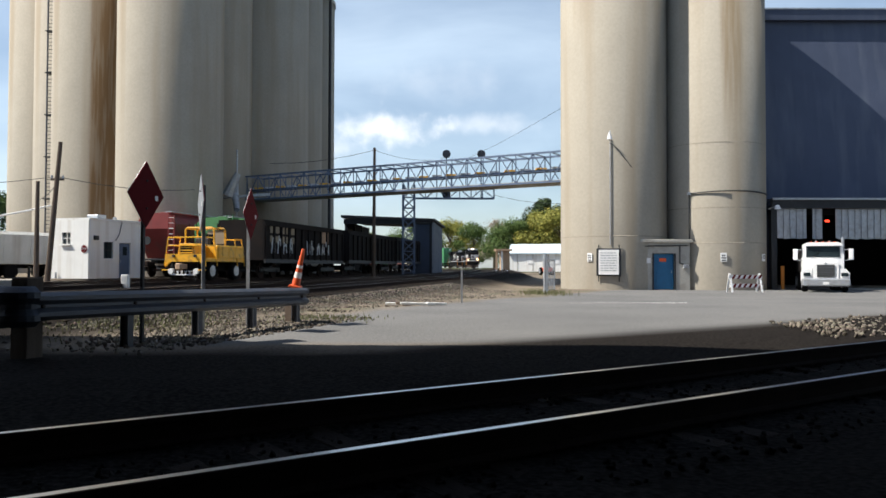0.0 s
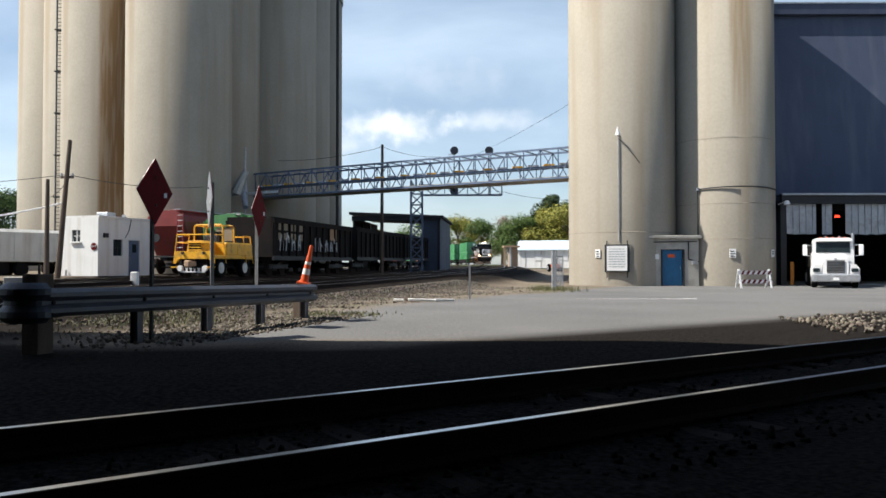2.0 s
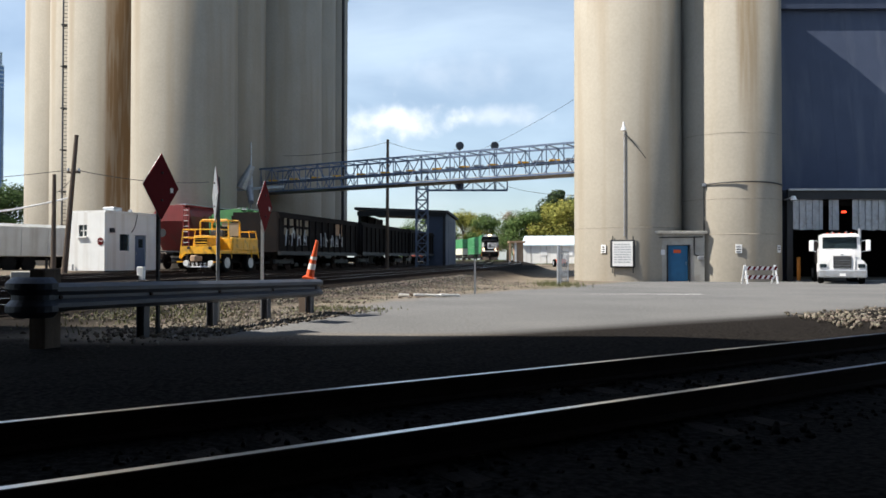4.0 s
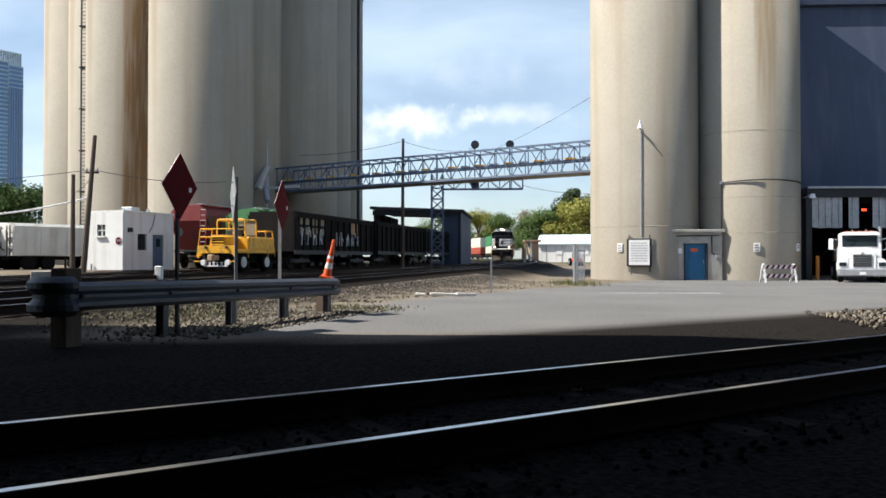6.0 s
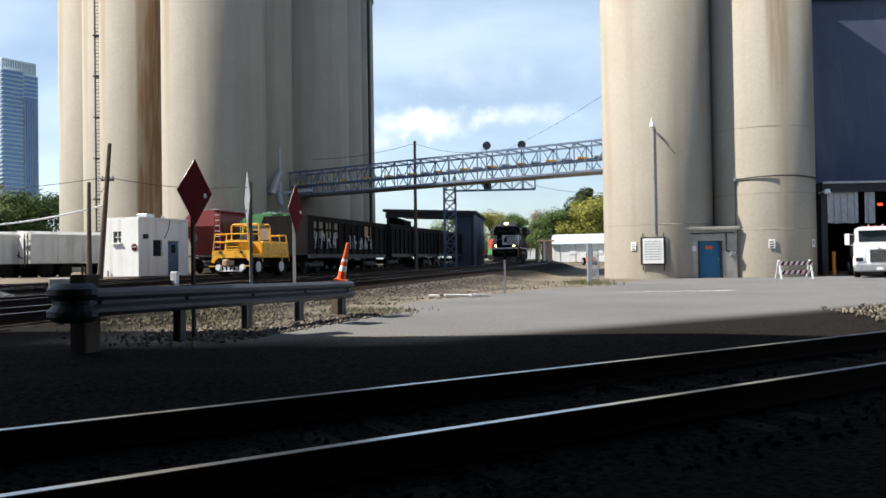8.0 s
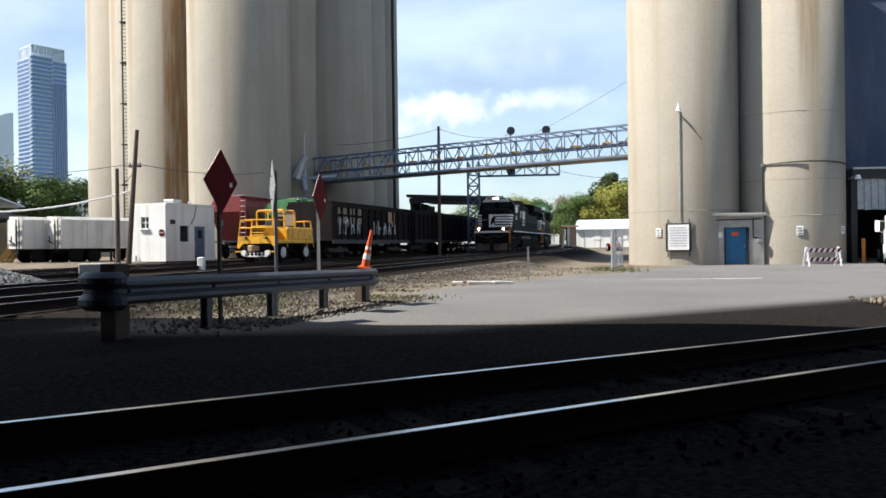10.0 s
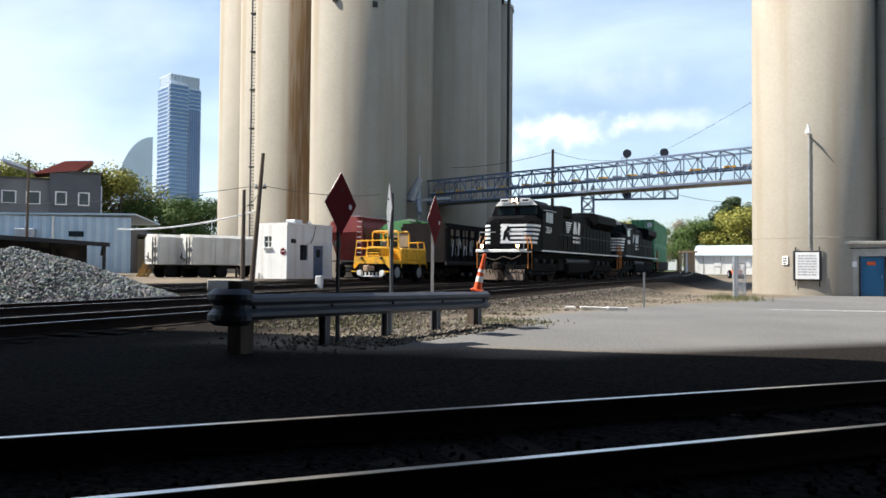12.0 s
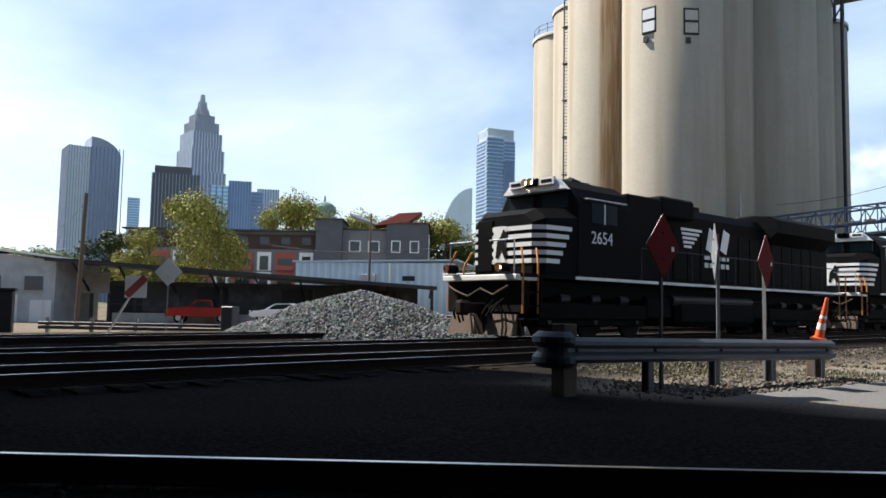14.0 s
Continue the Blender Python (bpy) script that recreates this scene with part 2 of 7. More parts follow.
def stained_silo(name, x0, x1, low, high, col, amount, ragged=0.7):
    """Pale concrete with a run-off stain down one side, between two widths and fading between two heights."""
    m = M["concrete"].copy()
    m.name = name
    n, l = m.node_tree.nodes, m.node_tree.links
    b = n["Principled BSDF"]
    base = b.inputs["Base Color"].links[0].from_socket
    tc = n.new("ShaderNodeTexCoord")
    sp = n.new("ShaderNodeSeparateXYZ")
    l.new(tc.outputs["Object"], sp.inputs[0])
    mpn = n.new("ShaderNodeMapping")
    mpn.inputs["Scale"].default_value = (1, 1, 0.05)
    l.new(tc.outputs["Object"], mpn.inputs["Vector"])

    def maths(op, p, q, r=None):
        k = n.new("ShaderNodeMath")
        k.operation = op
        for i, v in enumerate((p, q, r)):
            if v is None:
                continue
            if isinstance(v, (int, float)):
                k.inputs[i].default_value = v
            else:
                l.new(v, k.inputs[i])
        return k.outputs[0]

    def ease(v, lo, hi):
        r = n.new("ShaderNodeMapRange")
        r.interpolation_type = 'SMOOTHSTEP'
        r.inputs["From Min"].default_value, r.inputs["From Max"].default_value = lo, hi
        l.new(v, r.inputs["Value"])
        return r.outputs[0]

    t = n.new("ShaderNodeTexNoise")
    t.inputs["Scale"].default_value, t.inputs["Detail"].default_value = 1.6, 5
    l.new(mpn.outputs[0], t.inputs["Vector"])
    thin = n.new("ShaderNodeTexNoise")
    thin.inputs["Scale"].default_value, thin.inputs["Detail"].default_value = 5.0, 4
    l.new(mpn.outputs[0], thin.inputs["Vector"])
    wob = maths('MULTIPLY_ADD', maths('SUBTRACT', t.outputs["Fac"], 0.5), ragged, sp.outputs["X"])
    band = maths('MULTIPLY', ease(wob, x0 - 0.25, x0 + 0.2), maths('SUBTRACT', 1.0, ease(wob, x1 - 0.2, x1 + 0.25)))
    streaks = maths('MULTIPLY_ADD', ease(thin.outputs["Fac"], 0.35, 0.6), 0.35, 0.65)
    f = maths('MULTIPLY', maths('MULTIPLY', band, streaks), ease(sp.outputs["Z"], low, high))
    mx = n.new("ShaderNodeMix")
    mx.data_type = 'RGBA'
    l.new(maths('MULTIPLY', f, amount), mx.inputs["Factor"]), l.new(base, mx.inputs["A"])
    mx.inputs["B"].default_value = (*col, 1)
    l.new(mx.outputs["Result"], b.inputs["Base Color"])
    return m


M["concrete_brown"] = stained_silo("brown_run_off_concrete", 0.62, 4.5, -3, -1, (0.145, 0.082, 0.034), 0.92)
M["concrete_rust"] = stained_silo("rust_streaked_concrete", -0.55, 0.5, 7.0, 15.0, (0.17, 0.12, 0.065), 0.75, 1.0)
M["joint"] = mat("pour_joint_concrete", (0.27, 0.24, 0.195), 0.95, var=0.3, scale=1.2, grain=8, spec=0.12)


# ---- building helpers ----
def link(name, bm, material, parent=None, label="", smooth=False):
    me = bpy.data.meshes.new(name)
    bm.to_mesh(me)
    bm.free()
    for mm in (material if isinstance(material, (list, tuple)) else [material]):
        me.materials.append(mm)
    if smooth:
        me.polygons.foreach_set("use_smooth", [True] * len(me.polygons))
    ob = new(name, me)
    if parent:
        ob.parent = parent
    if label:
        ob["label"] = label
    return ob


def part(name, bm, material, parent, label="", smooth=False):
    return link(name, bm, material, parent, label, smooth)


def empty(name, m, label, category, group="", kind=""):
    e = new(name)
    e.matrix_world = m
    return tagged(e, label, category, group, kind)


def box(bm, cx, cy, cz, sx, sy, sz, m=None, mi=0, bevel=0.0):
    """A box about its centre."""
    mt = Matrix.Translation((cx, cy, cz)) @ Matrix.Diagonal((sx, sy, sz, 1))
    if m is not None:
        mt = m @ mt
    r = bmesh.ops.create_cube(bm, size=1, matrix=mt)
    fs = {f for v in r["verts"] for f in v.link_faces}
    for f in fs:
        f.material_index = mi
    if bevel:
        es = list({e for v in r["verts"] for e in v.link_edges})
        bmesh.ops.bevel(bm, geom=es, offset=bevel, segments=1, affect='EDGES', material=-1)
    return bm


def tube(bm, a, b, r1, r2=None, seg=8, caps=True, mi=0):
    """A round bar from a to b."""
    a, b = Vector(a), Vector(b)
    d = b - a
    q = d.to_track_quat('Z', 'Y').to_matrix().to_4x4()
    r = bmesh.ops.create_cone(bm, cap_ends=caps, segments=seg, radius1=r1, radius2=r1 if r2 is None else r2, depth=d.length,
                              matrix=Matrix.Translation((a + b) / 2) @ q)
    for f in {f for v in r["verts"] for f in v.link_faces}:
        f.material_index = mi
    return bm


def bar(bm, a, b, w, h=None, mi=0):
    """A square bar from a to b."""
    a, b = Vector(a), Vector(b)
    d = b - a
    q = d.to_track_quat('Y', 'Z').to_matrix().to_4x4()
    return box(bm, 0, 0, 0, w, d.length, h or w, Matrix.Translation((a + b) / 2) @ q, mi)


def prism(bm, pts, y0, y1, axis='y', mi=0):
    """The outline pts swept along an axis from y0 to y1."""
    put = {'y': lambda u, v, s: (u, s, v), 'x': lambda u, v, s: (s, u, v), 'z': lambda u, v, s: (u, v, s)}[axis]
    va = [bm.verts.new(put(u, v, y0)) for u, v in pts]
    vb = [bm.verts.new(put(u, v, y1)) for u, v in pts]
    n = len(pts)
    fs = [bm.faces.new(va), bm.faces.new(vb[::-1])]
    for i in range(n):
        fs.append(bm.faces.new((va[i], vb[i], vb[(i + 1) % n], va[(i + 1) % n])))
    for f in fs:
        f.material_index = mi
    bmesh.ops.recalc_face_normals(bm, faces=fs)
    return bm


def B():
    return bmesh.new()


def sstep(a, b, x):
    t = min(1, max(0, (x - a) / (b - a)))
    return t * t * (3 - 2 * t)


# ---- the lie of the land ----
# the main line, far to near: a curve of x over y, then straight on to the south-west
MAIN = [(-80, 430), (-22, 310), (-12, 285), (-5, 262), (0, 240), (3.2, 225), (5.6, 210), (7.0, 195), (7.5, 178), (6.4, 145), (3.9, 105), (2.35, 89), (-0.6, 70), (-3.6, 54.3), (-7.5, 37.7), (-11.75, 19.3), (-14.4, 8), (-17.3, -4), (-20.4, -16), (-24, -30)]


def main_x(y):
    for (x1, y1), (x0, y0) in zip(MAIN, MAIN[1:]):
        if y >= y0:
            return x0 + (x1 - x0) * (y - y0) / (y1 - y0)
    return MAIN[-1][0]


# the same line, smoothed and stepped by metres from its far end
_pts = []
for k in range(0, 4500):
    yy = 420 - k * 0.1
    _pts.append((sum(main_x(yy + o) for o in range(-8, 9, 2)) / 9, yy))
LINE = [(0.0, *_pts[0])]
for (x0, y0), (x1, y1) in zip(_pts, _pts[1:]):
    LINE.append((LINE[-1][0] + math.hypot(x1 - x0, y1 - y0), x1, y1))
LS = np.array([p[0] for p in LINE])
LX, LY = np.array([p[1] for p in LINE]), np.array([p[2] for p in LINE])


def rail_z(y):
    return 0.20 + 0.0053 * max(-10, y) if y < 170 else 1.10


def on_line(s, off=0.0):
    """Place and heading (radians, of the travel direction) on the main line at s metres; off: metres to the west."""
    x, y = np.interp(s, LS, LX), np.interp(s, LS, LY)
    x2, y2 = np.interp(s + 1, LS, LX), np.interp(s + 1, LS, LY)
    dx, dy = x2 - x, y2 - y
    n = math.hypot(dx, dy)
    dx, dy = dx / n, dy / n
    return x + dy * off, y - dx * off, rail_z(y), math.atan2(dy, dx)


def s_at(y):
    return float(np.interp(-y, -LY, LS))


def side(x, y):
    """How far a place lies west of the main line."""
    return float(np.interp(-y, -LY, LX)) - x


NEAR_DIR = Vector((0.822, 0.569, 0)).normalized()
NEAR_N = Vector((-NEAR_DIR.y, NEAR_DIR.x, 0))
NEAR_AT = Vector((0, 5.42, 0))
NEAR_Z = 0.12


def ground_z(x, y):
    u = side(x, y)
    yard = -0.2 * sstep(18, 40, y)
    bed = rail_z(y) - 0.22
    z = yard + (bed - yard) * sstep(-9.2, -6.2, u)
    z += 0.16 * sstep(9, 14, u) * sstep(20, 30, y)
    z -= (z + 0.5) * sstep(13, 24, u) * (1 - sstep(38, 46, y))
    d = abs((Vector((x, y, 0)) - NEAR_AT).dot(NEAR_N))
    z += (NEAR_Z - 0.2 - z) * (1 - sstep(1.5, 3.2, d))
    return z


# ---- ground ----
def ground_material():
    m = bpy.data.materials.new("yard_ground")
    m.use_nodes = True
    n, l = m.node_tree.nodes, m.node_tree.links
    b = n["Principled BSDF"]
    tc = n.new("ShaderNodeTexCoord")
    at = n.new("ShaderNodeVertexColor")
    at.layer_name = "cover"
    sep = n.new("ShaderNodeSeparateColor")
    l.new(at.outputs["Color"], sep.inputs[0])

    def noise_at(scale, detail=5):
        t = n.new("ShaderNodeTexNoise")
        t.inputs["Scale"].default_value, t.inputs["Detail"].default_value = scale, detail
        l.new(tc.outputs["Object"], t.inputs["Vector"])
        return t.outputs["Fac"]

    def two(fac, a, c, lo=0.35, hi=0.65):
        r = n.new("ShaderNodeValToRGB")
        r.color_ramp.elements[0].position, r.color_ramp.elements[1].position = lo, hi
        r.color_ramp.elements[0].color, r.color_ramp.elements[1].color = (*a, 1), (*c, 1)
        l.new(fac, r.inputs[0])
        return r.outputs["Color"]

    def mix(fac, a, c):
        x = n.new("ShaderNodeMix")
        x.data_type = 'RGBA'
        l.new(fac, x.inputs["Factor"]), l.new(a, x.inputs["A"]), l.new(c, x.inputs["B"])
        return x.outputs["Result"]

    big, mid, fine = noise_at(0.22, 6), noise_at(2.5, 6), noise_at(22, 4)
    dirt = mix(mid, two(fine, (0.085, 0.07, 0.058), (0.24, 0.205, 0.17)), two(big, (0.15, 0.122, 0.094), (0.275, 0.228, 0.172)))
    # near-black tone: the foreground's shade is put into this colour
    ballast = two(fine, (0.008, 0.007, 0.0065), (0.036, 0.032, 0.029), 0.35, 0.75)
    tar = mix(mid, two(big, (0.13, 0.130, 0.131), (0.195, 0.192, 0.188)), two(fine, (0.10, 0.100, 0.100), (0.22, 0.217, 0.212)))
    weeds = two(mid, (0.05, 0.08, 0.025), (0.12, 0.15, 0.05))
    out = mix(sep.outputs[0], dirt, tar)
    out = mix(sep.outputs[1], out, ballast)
    out = mix(sep.outputs[2], out, weeds)
    l.new(out, b.inputs["Base Color"])
    b.inputs["Roughness"].default_value, b.inputs["Specular IOR Level"].default_value = 1.0, 0.02
    bp = n.new("ShaderNodeBump")
    bp.inputs["Strength"].default_value, bp.inputs["Distance"].default_value = 0.6, 0.03
    l.new(fine, bp.inputs["Height"]), l.new(bp.outputs[0], b.inputs["Normal"])
    return m


def tar_edge(x, y):
    """1 on the paved apron before the silos, 0 on the dirt beside it."""
    w = 0.5 * noise.noise((x * 0.35, y * 0.35, 3.0))
    k = sstep(-0.5, 0.5, (x + 4.6 + w) - 0.30 * max(0, y - 12) - 0.004 * max(0, y - 12) ** 2)
    return k * (1 - sstep(46, 47, y)) * sstep(10.4, 11.2, y + w)


def build_ground():
    bm = B()
    xs = [-4200, -2400, -1200, -600, -300, -180, -120, -90, -70]
    xs += list(np.arange(-56, 40.1, 0.8)) + [44, 50, 60, 80, 120, 180, 300, 600, 1200, 2400, 4200]
    ys = [-4200, -2000, -800, -300, -120, -60, -35, -22, -14, -9, -6] + list(np.arange(-4, 30, 0.5)) + list(np.arange(30, 62, 1.0)) + list(np.arange(62, 190, 4)) + [200, 240, 300, 420, 700, 1200, 2400, 4600]
    col = bm.loops.layers.color.new("cover")
    grid, cov = [], {}
    for y in ys:
        row = []
        for x in xs:
            far = sstep(150, 300, math.hypot(x, y))
            z = ground_z(x, y) * (1 - far)
            u = side(x, y)
            d = abs((Vector((x, y, 0)) - NEAR_AT).dot(NEAR_N))
            bal_shade = max((1 - sstep(7.2, 9.5, -u)) * sstep(-30, -9, -u) if y < 300 else 0, 1 - sstep(4.0, 5.4, d))
            # near-black cover also painted over the foreground, up to the shadow line
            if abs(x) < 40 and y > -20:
                bal_shade = max(bal_shade, 1.0 * (1 - sstep(9.4, 10.9, y + 0.6 * noise.noise((x * 0.6, y * 0.6, 4)) + 0.04 * x)))
            tar = tar_edge(x, y)
            bank = sstep(1.7, 2.4, (Vector((x, y, 0)) - NEAR_AT).dot(NEAR_N)) * (1 - sstep(3.2, 4.8, (Vector((x, y, 0)) - NEAR_AT).dot(NEAR_N))) * sstep(5.5, 9, x)
            if abs(x) < 60 and -6 < y < 62 and tar < 0.5:
                z += 0.05 * noise.noise((x * 0.9, y * 0.9, 0)) + 0.03 * noise.noise((x * 2.3, y * 2.3, 5))
            z += 0.10 * bank
            weed = sstep(0.12, 0.4, noise.noise((x * 0.5, y * 0.5, 9))) * (1 - tar) * 0.6 * (1 - bal_shade)
            if far > 0.3:
                weed = 0.9
            v = bm.verts.new((x, y, z))
            cov[v] = (tar * (1 - bank), min(1, max(bal_shade, bank * 0.7)), weed, 1)
            row.append(v)
        grid.append(row)
    for a, b in zip(grid, grid[1:]):
        for i in range(len(xs) - 1):
            f = bm.faces.new((a[i], a[i + 1], b[i + 1], b[i]))
            f.smooth = True
            for lp in f.loops:
                lp[col] = cov[lp.vert]
    return tagged(link("ground", bm, ground_material()), "dirt, gravel and patched asphalt of a rail yard", "ground", kind="structure")


build_ground()


# ---- tracks ----
RAIL = [(-0.07, -0.18), (0.07, -0.18), (0.07, -0.165), (0.012, -0.145), (0.012, -0.045), (0.036, -0.035), (0.036, -0.006), (0.028, 0), (-0.028, 0), (-0.036, -0.006), (-0.036, -0.035), (-0.012, -0.045), (-0.012, -0.145), (-0.07, -0.165)]


def sweep_rail(stations, parent):
    """stations: place on the rail head and the way across it."""
    bm = B()
    rings = []
    for p, n in stations:
        rings.append([bm.verts.new(p + n * u + Vector((0, 0, v))) for u, v in RAIL])
    for a, b in zip(rings, rings[1:]):
        for i in range(len(RAIL)):
            j = (i + 1) % len(RAIL)
            f = bm.faces.new((a[i], a[j], b[j], b[i]))
            f.material_index = 1 if i == 7 else 0
    bmesh.ops.recalc_face_normals(bm, faces=bm.faces[:])
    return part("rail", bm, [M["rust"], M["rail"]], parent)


def box_mesh(name, sx, sy, sz, material, bevel=0.0):
    bm = B()
    box(bm, 0, 0, 0, sx, sy, sz, bevel=bevel)
    me = bpy.data.meshes.new(name)
    bm.to_mesh(me)
    bm.free()
    me.materials.append(material)
    return me


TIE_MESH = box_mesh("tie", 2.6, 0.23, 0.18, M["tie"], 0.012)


def line_track(off, y_far, y_near, tie_span, label):
    track = empty("railway_track", Matrix.Identity(4), label, "railway track", "tracks of the yard", kind="structure")
    s0, s1 = s_at(y_far), s_at(y_near)
    n = int((s1 - s0) / 1.5)
    for g in (-0.7525, 0.7525):
        st = []
        for k in range(n + 1):
            x, y, z, h = on_line(s0 + (s1 - s0) * k / n, off + g)
            st.append((Vector((x, y, z)), Vector((math.sin(h), -math.cos(h), 0))))
        sweep_rail(st, track)
    a, b = s_at(tie_span[0]), s_at(tie_span[1])
    for k in range(int((b - a) / 0.55)):
        x, y, z, h = on_line(a + k * 0.55, off)
        t = new("tie", TIE_MESH)
        t.parent = track
        t.matrix_basis = Matrix.Translation((x, y, z - 0.30)) @ Matrix.Rotation(h + math.pi / 2 + random.uniform(-.02, .02), 4, 'Z')
    return track


line_track(0.0, 400, -28, (60, -10), "main line of worn steel rails on dark timber ties")
line_track(-4.2, 300, -28, (60, -10), "empty running line with polished rails on gravel ballast")
line_track(6.3, 130, 2, (60, 24), "siding track with standing freight cars")
line_track(10.4, 120, 20, (50, 30), "second siding track with a green hopper car")
line_track(14.3, 120, 47, (60, 47), "third siding track with a red hopper car")


def near_track():
    track = empty("railway_track", Matrix.Identity(4), "shaded railway track with polished rails close to the viewer", "railway track", "tracks of the yard", kind="structure")
    for g in (-0.7525, 0.7525):
        st = [(NEAR_AT + NEAR_N * g + NEAR_DIR * s + Vector((0, 0, NEAR_Z)), NEAR_N) for s in range(-40, 61, 4)]
        sweep_rail(st, track)
    for k in range(110):
        s = -22 + k * 0.52
        p = NEAR_AT + NEAR_DIR * s
        t = new("tie", TIE_MESH)
        t.parent = track
        t.matrix_basis = Matrix.Translation((p.x, p.y, NEAR_Z - 0.29)) @ Matrix.Rotation(math.atan2(NEAR_N.y, NEAR_N.x) + random.uniform(-.02, .02), 4, 'Z')


near_track()


# ---- an unseen bridge deck, added above and behind the viewer to shade the foreground ----
def unseen_overpass():
    e = empty("unseen_overpass", Matrix.Identity(4), "unseen wide concrete deck on walls, added to shade the tracks", "bridge", kind="structure")
    bm = B()
    prism(bm, [(-60, 8.25), (-14.6, 10.45), (-12.6, 9.3), (60, 10.6), (60, -16), (-60, -16)], 11.0, 12.2, 'z')
    part("deck", bm, M["blocker_concrete"], e)
    bm = B()
    box(bm, 0, -15.4, 5.4, 120, 0.8, 11.2)
    part("abutment", bm, M["blocker_concrete"], e)
    for x, y0, y1 in ((-24, -15, -13.5), (26, -15, 6)):
        bm = B()
        box(bm, x, (y0 + y1) / 2, 5.4, 1.2, y1 - y0, 11.2)
        part("pier", bm, M["blocker_concrete"], e)


unseen_overpass()


# ---- silos ----
def cyl(bm, x, y, z0, z1, r, seg=64, rings=None):
    zs = rings or [z0, z1]
    loops = []
    for z in zs:
        loops.append([bm.verts.new((x + r * math.cos(2 * math.pi * i / seg), y + r * math.sin(2 * math.pi * i / seg), z)) for i in range(seg)])
    for a, b in zip(loops, loops[1:]):
        for i in range(seg):
            f = bm.faces.new((a[i], a[(i + 1) % seg], b[(i + 1) % seg], b[i]))
            f.smooth = True
    bm.faces.new(loops[-1])
    return bm


def silo(x, y, r, h, label, z0=-0.6, joints=(), shell=None):
    e = empty("silo", Matrix.Translation((x, y, 0)), label, "silo", "concrete grain silos")
    bm = B()
    cyl(bm, 0, 0, z0, h, r)
    part("shell", bm, shell or M["concrete"], e)
    bm = B()
    cyl(bm, 0, 0, h - 0.02, h + 0.35, r + 0.12)
    part("roof_slab", bm, M["concrete2"], e)
    for z in joints:
        bm = B()
        cyl(bm, 0, 0, z, z + 0.05, r + 0.008)
        part("pour_joint", bm, M["joint"], e)
    return e


SR = 3.83
GREY = "tall weathered grey-beige concrete grain silo"
silo(-20.6, 58.0, SR, 42.0, GREY + " above the freight cars")
silo(-27.4, 62.0, SR, 42.0, GREY + ", brown-stained on one side", shell=M["concrete_brown"])
silo(-32.0, 68.0, SR, 30.0, GREY + " in the row's middle")
silo(-37.6, 74.0, SR, 30.0, GREY + " with a roof railing")
silo(-20.0, 65.6, 3.55, 42.0, GREY + " set between its neighbours")
silo(-16.2, 70.0, SR, 30.5, GREY + " on the shaded side")
silo(-16.2, 78.0, SR, 30.5, GREY + " on the shaded side")
silo(-16.1, 86.0, SR, 30.5, GREY + " on the shaded side")
# unseen inner silos, added and raised to cast shade on the eastern row
silo(-24.2, 73.0, SR, 42.0, GREY + " unseen behind the others, shading the row")
silo(-24.2, 81.2, SR, 42.0, GREY + " unseen behind the others, shading the row")
silo(10.9, 49.3, 3.33, 24.0, "round beige concrete silo beside the paved yard", joints=(3.0,))
silo(17.13, 48.6, 3.03, 21.2, "round beige concrete silo with rust streaks beside the garage", joints=(2.6, 4.7, 8.6), shell=M["concrete_rust"])
silo(15.0, 58.0, 3.33, 22.0, "shaded concrete silo behind two others")


# ---- right-hand silos' fittings ----
def text_part(name, words, size, m, material, parent, label=""):
    cu = bpy.data.curves.new(name, 'FONT')
    cu.body, cu.size, cu.align_x, cu.align_y, cu.extrude = words, size, 'CENTER', 'CENTER', 0.004
    tmp = bpy.data.objects.new(name, cu)
    scene.collection.objects.link(tmp)
    bpy.context.view_layer.update()
    me = bpy.data.meshes.new_from_object(tmp)
    bpy.data.objects.remove(tmp)
    me.materials.clear()
    me.materials.append(material)
    ob = new(name, me)
    ob.parent = parent
    ob.matrix_basis = m
    if label:
        ob["label"] = label
    return ob


def bars(parent, name, m, rows, width, height, gap, material, breaks=True):
    """Lines of unreadable writing as plain bars, in the plane of m."""
    for r in range(rows):
        bm = B()
        x = -width / 2
        while x < width / 2 - 0.03:
            w = min(random.uniform(0.12, 0.3) * width, width / 2 - x) if breaks else width
            box(bm, x + w / 2, -r * (height + gap), 0, w, height, 0.006)
            x += w + 0.05 * width
        ob = part(name, bm, material, parent)
        ob.matrix_basis = m
    return parent


UP = Matrix.Rotation(math.pi / 2, 4, 'X')      # writing plane to an upright wall that faces -y


def facing(x, y, z, ang):
    """A place on an upright wall whose normal points ang degrees from -y towards +x."""
    return Matrix.Translation((x, y, z)) @ Matrix.Rotation(radians(ang), 4, 'Z')


def silo_spot(cx, cy, r, ang, z, out=0.0):
    a = radians(ang)
    return facing(cx + (r + out) * math.sin(a), cy - (r + out) * math.cos(a), z, ang)


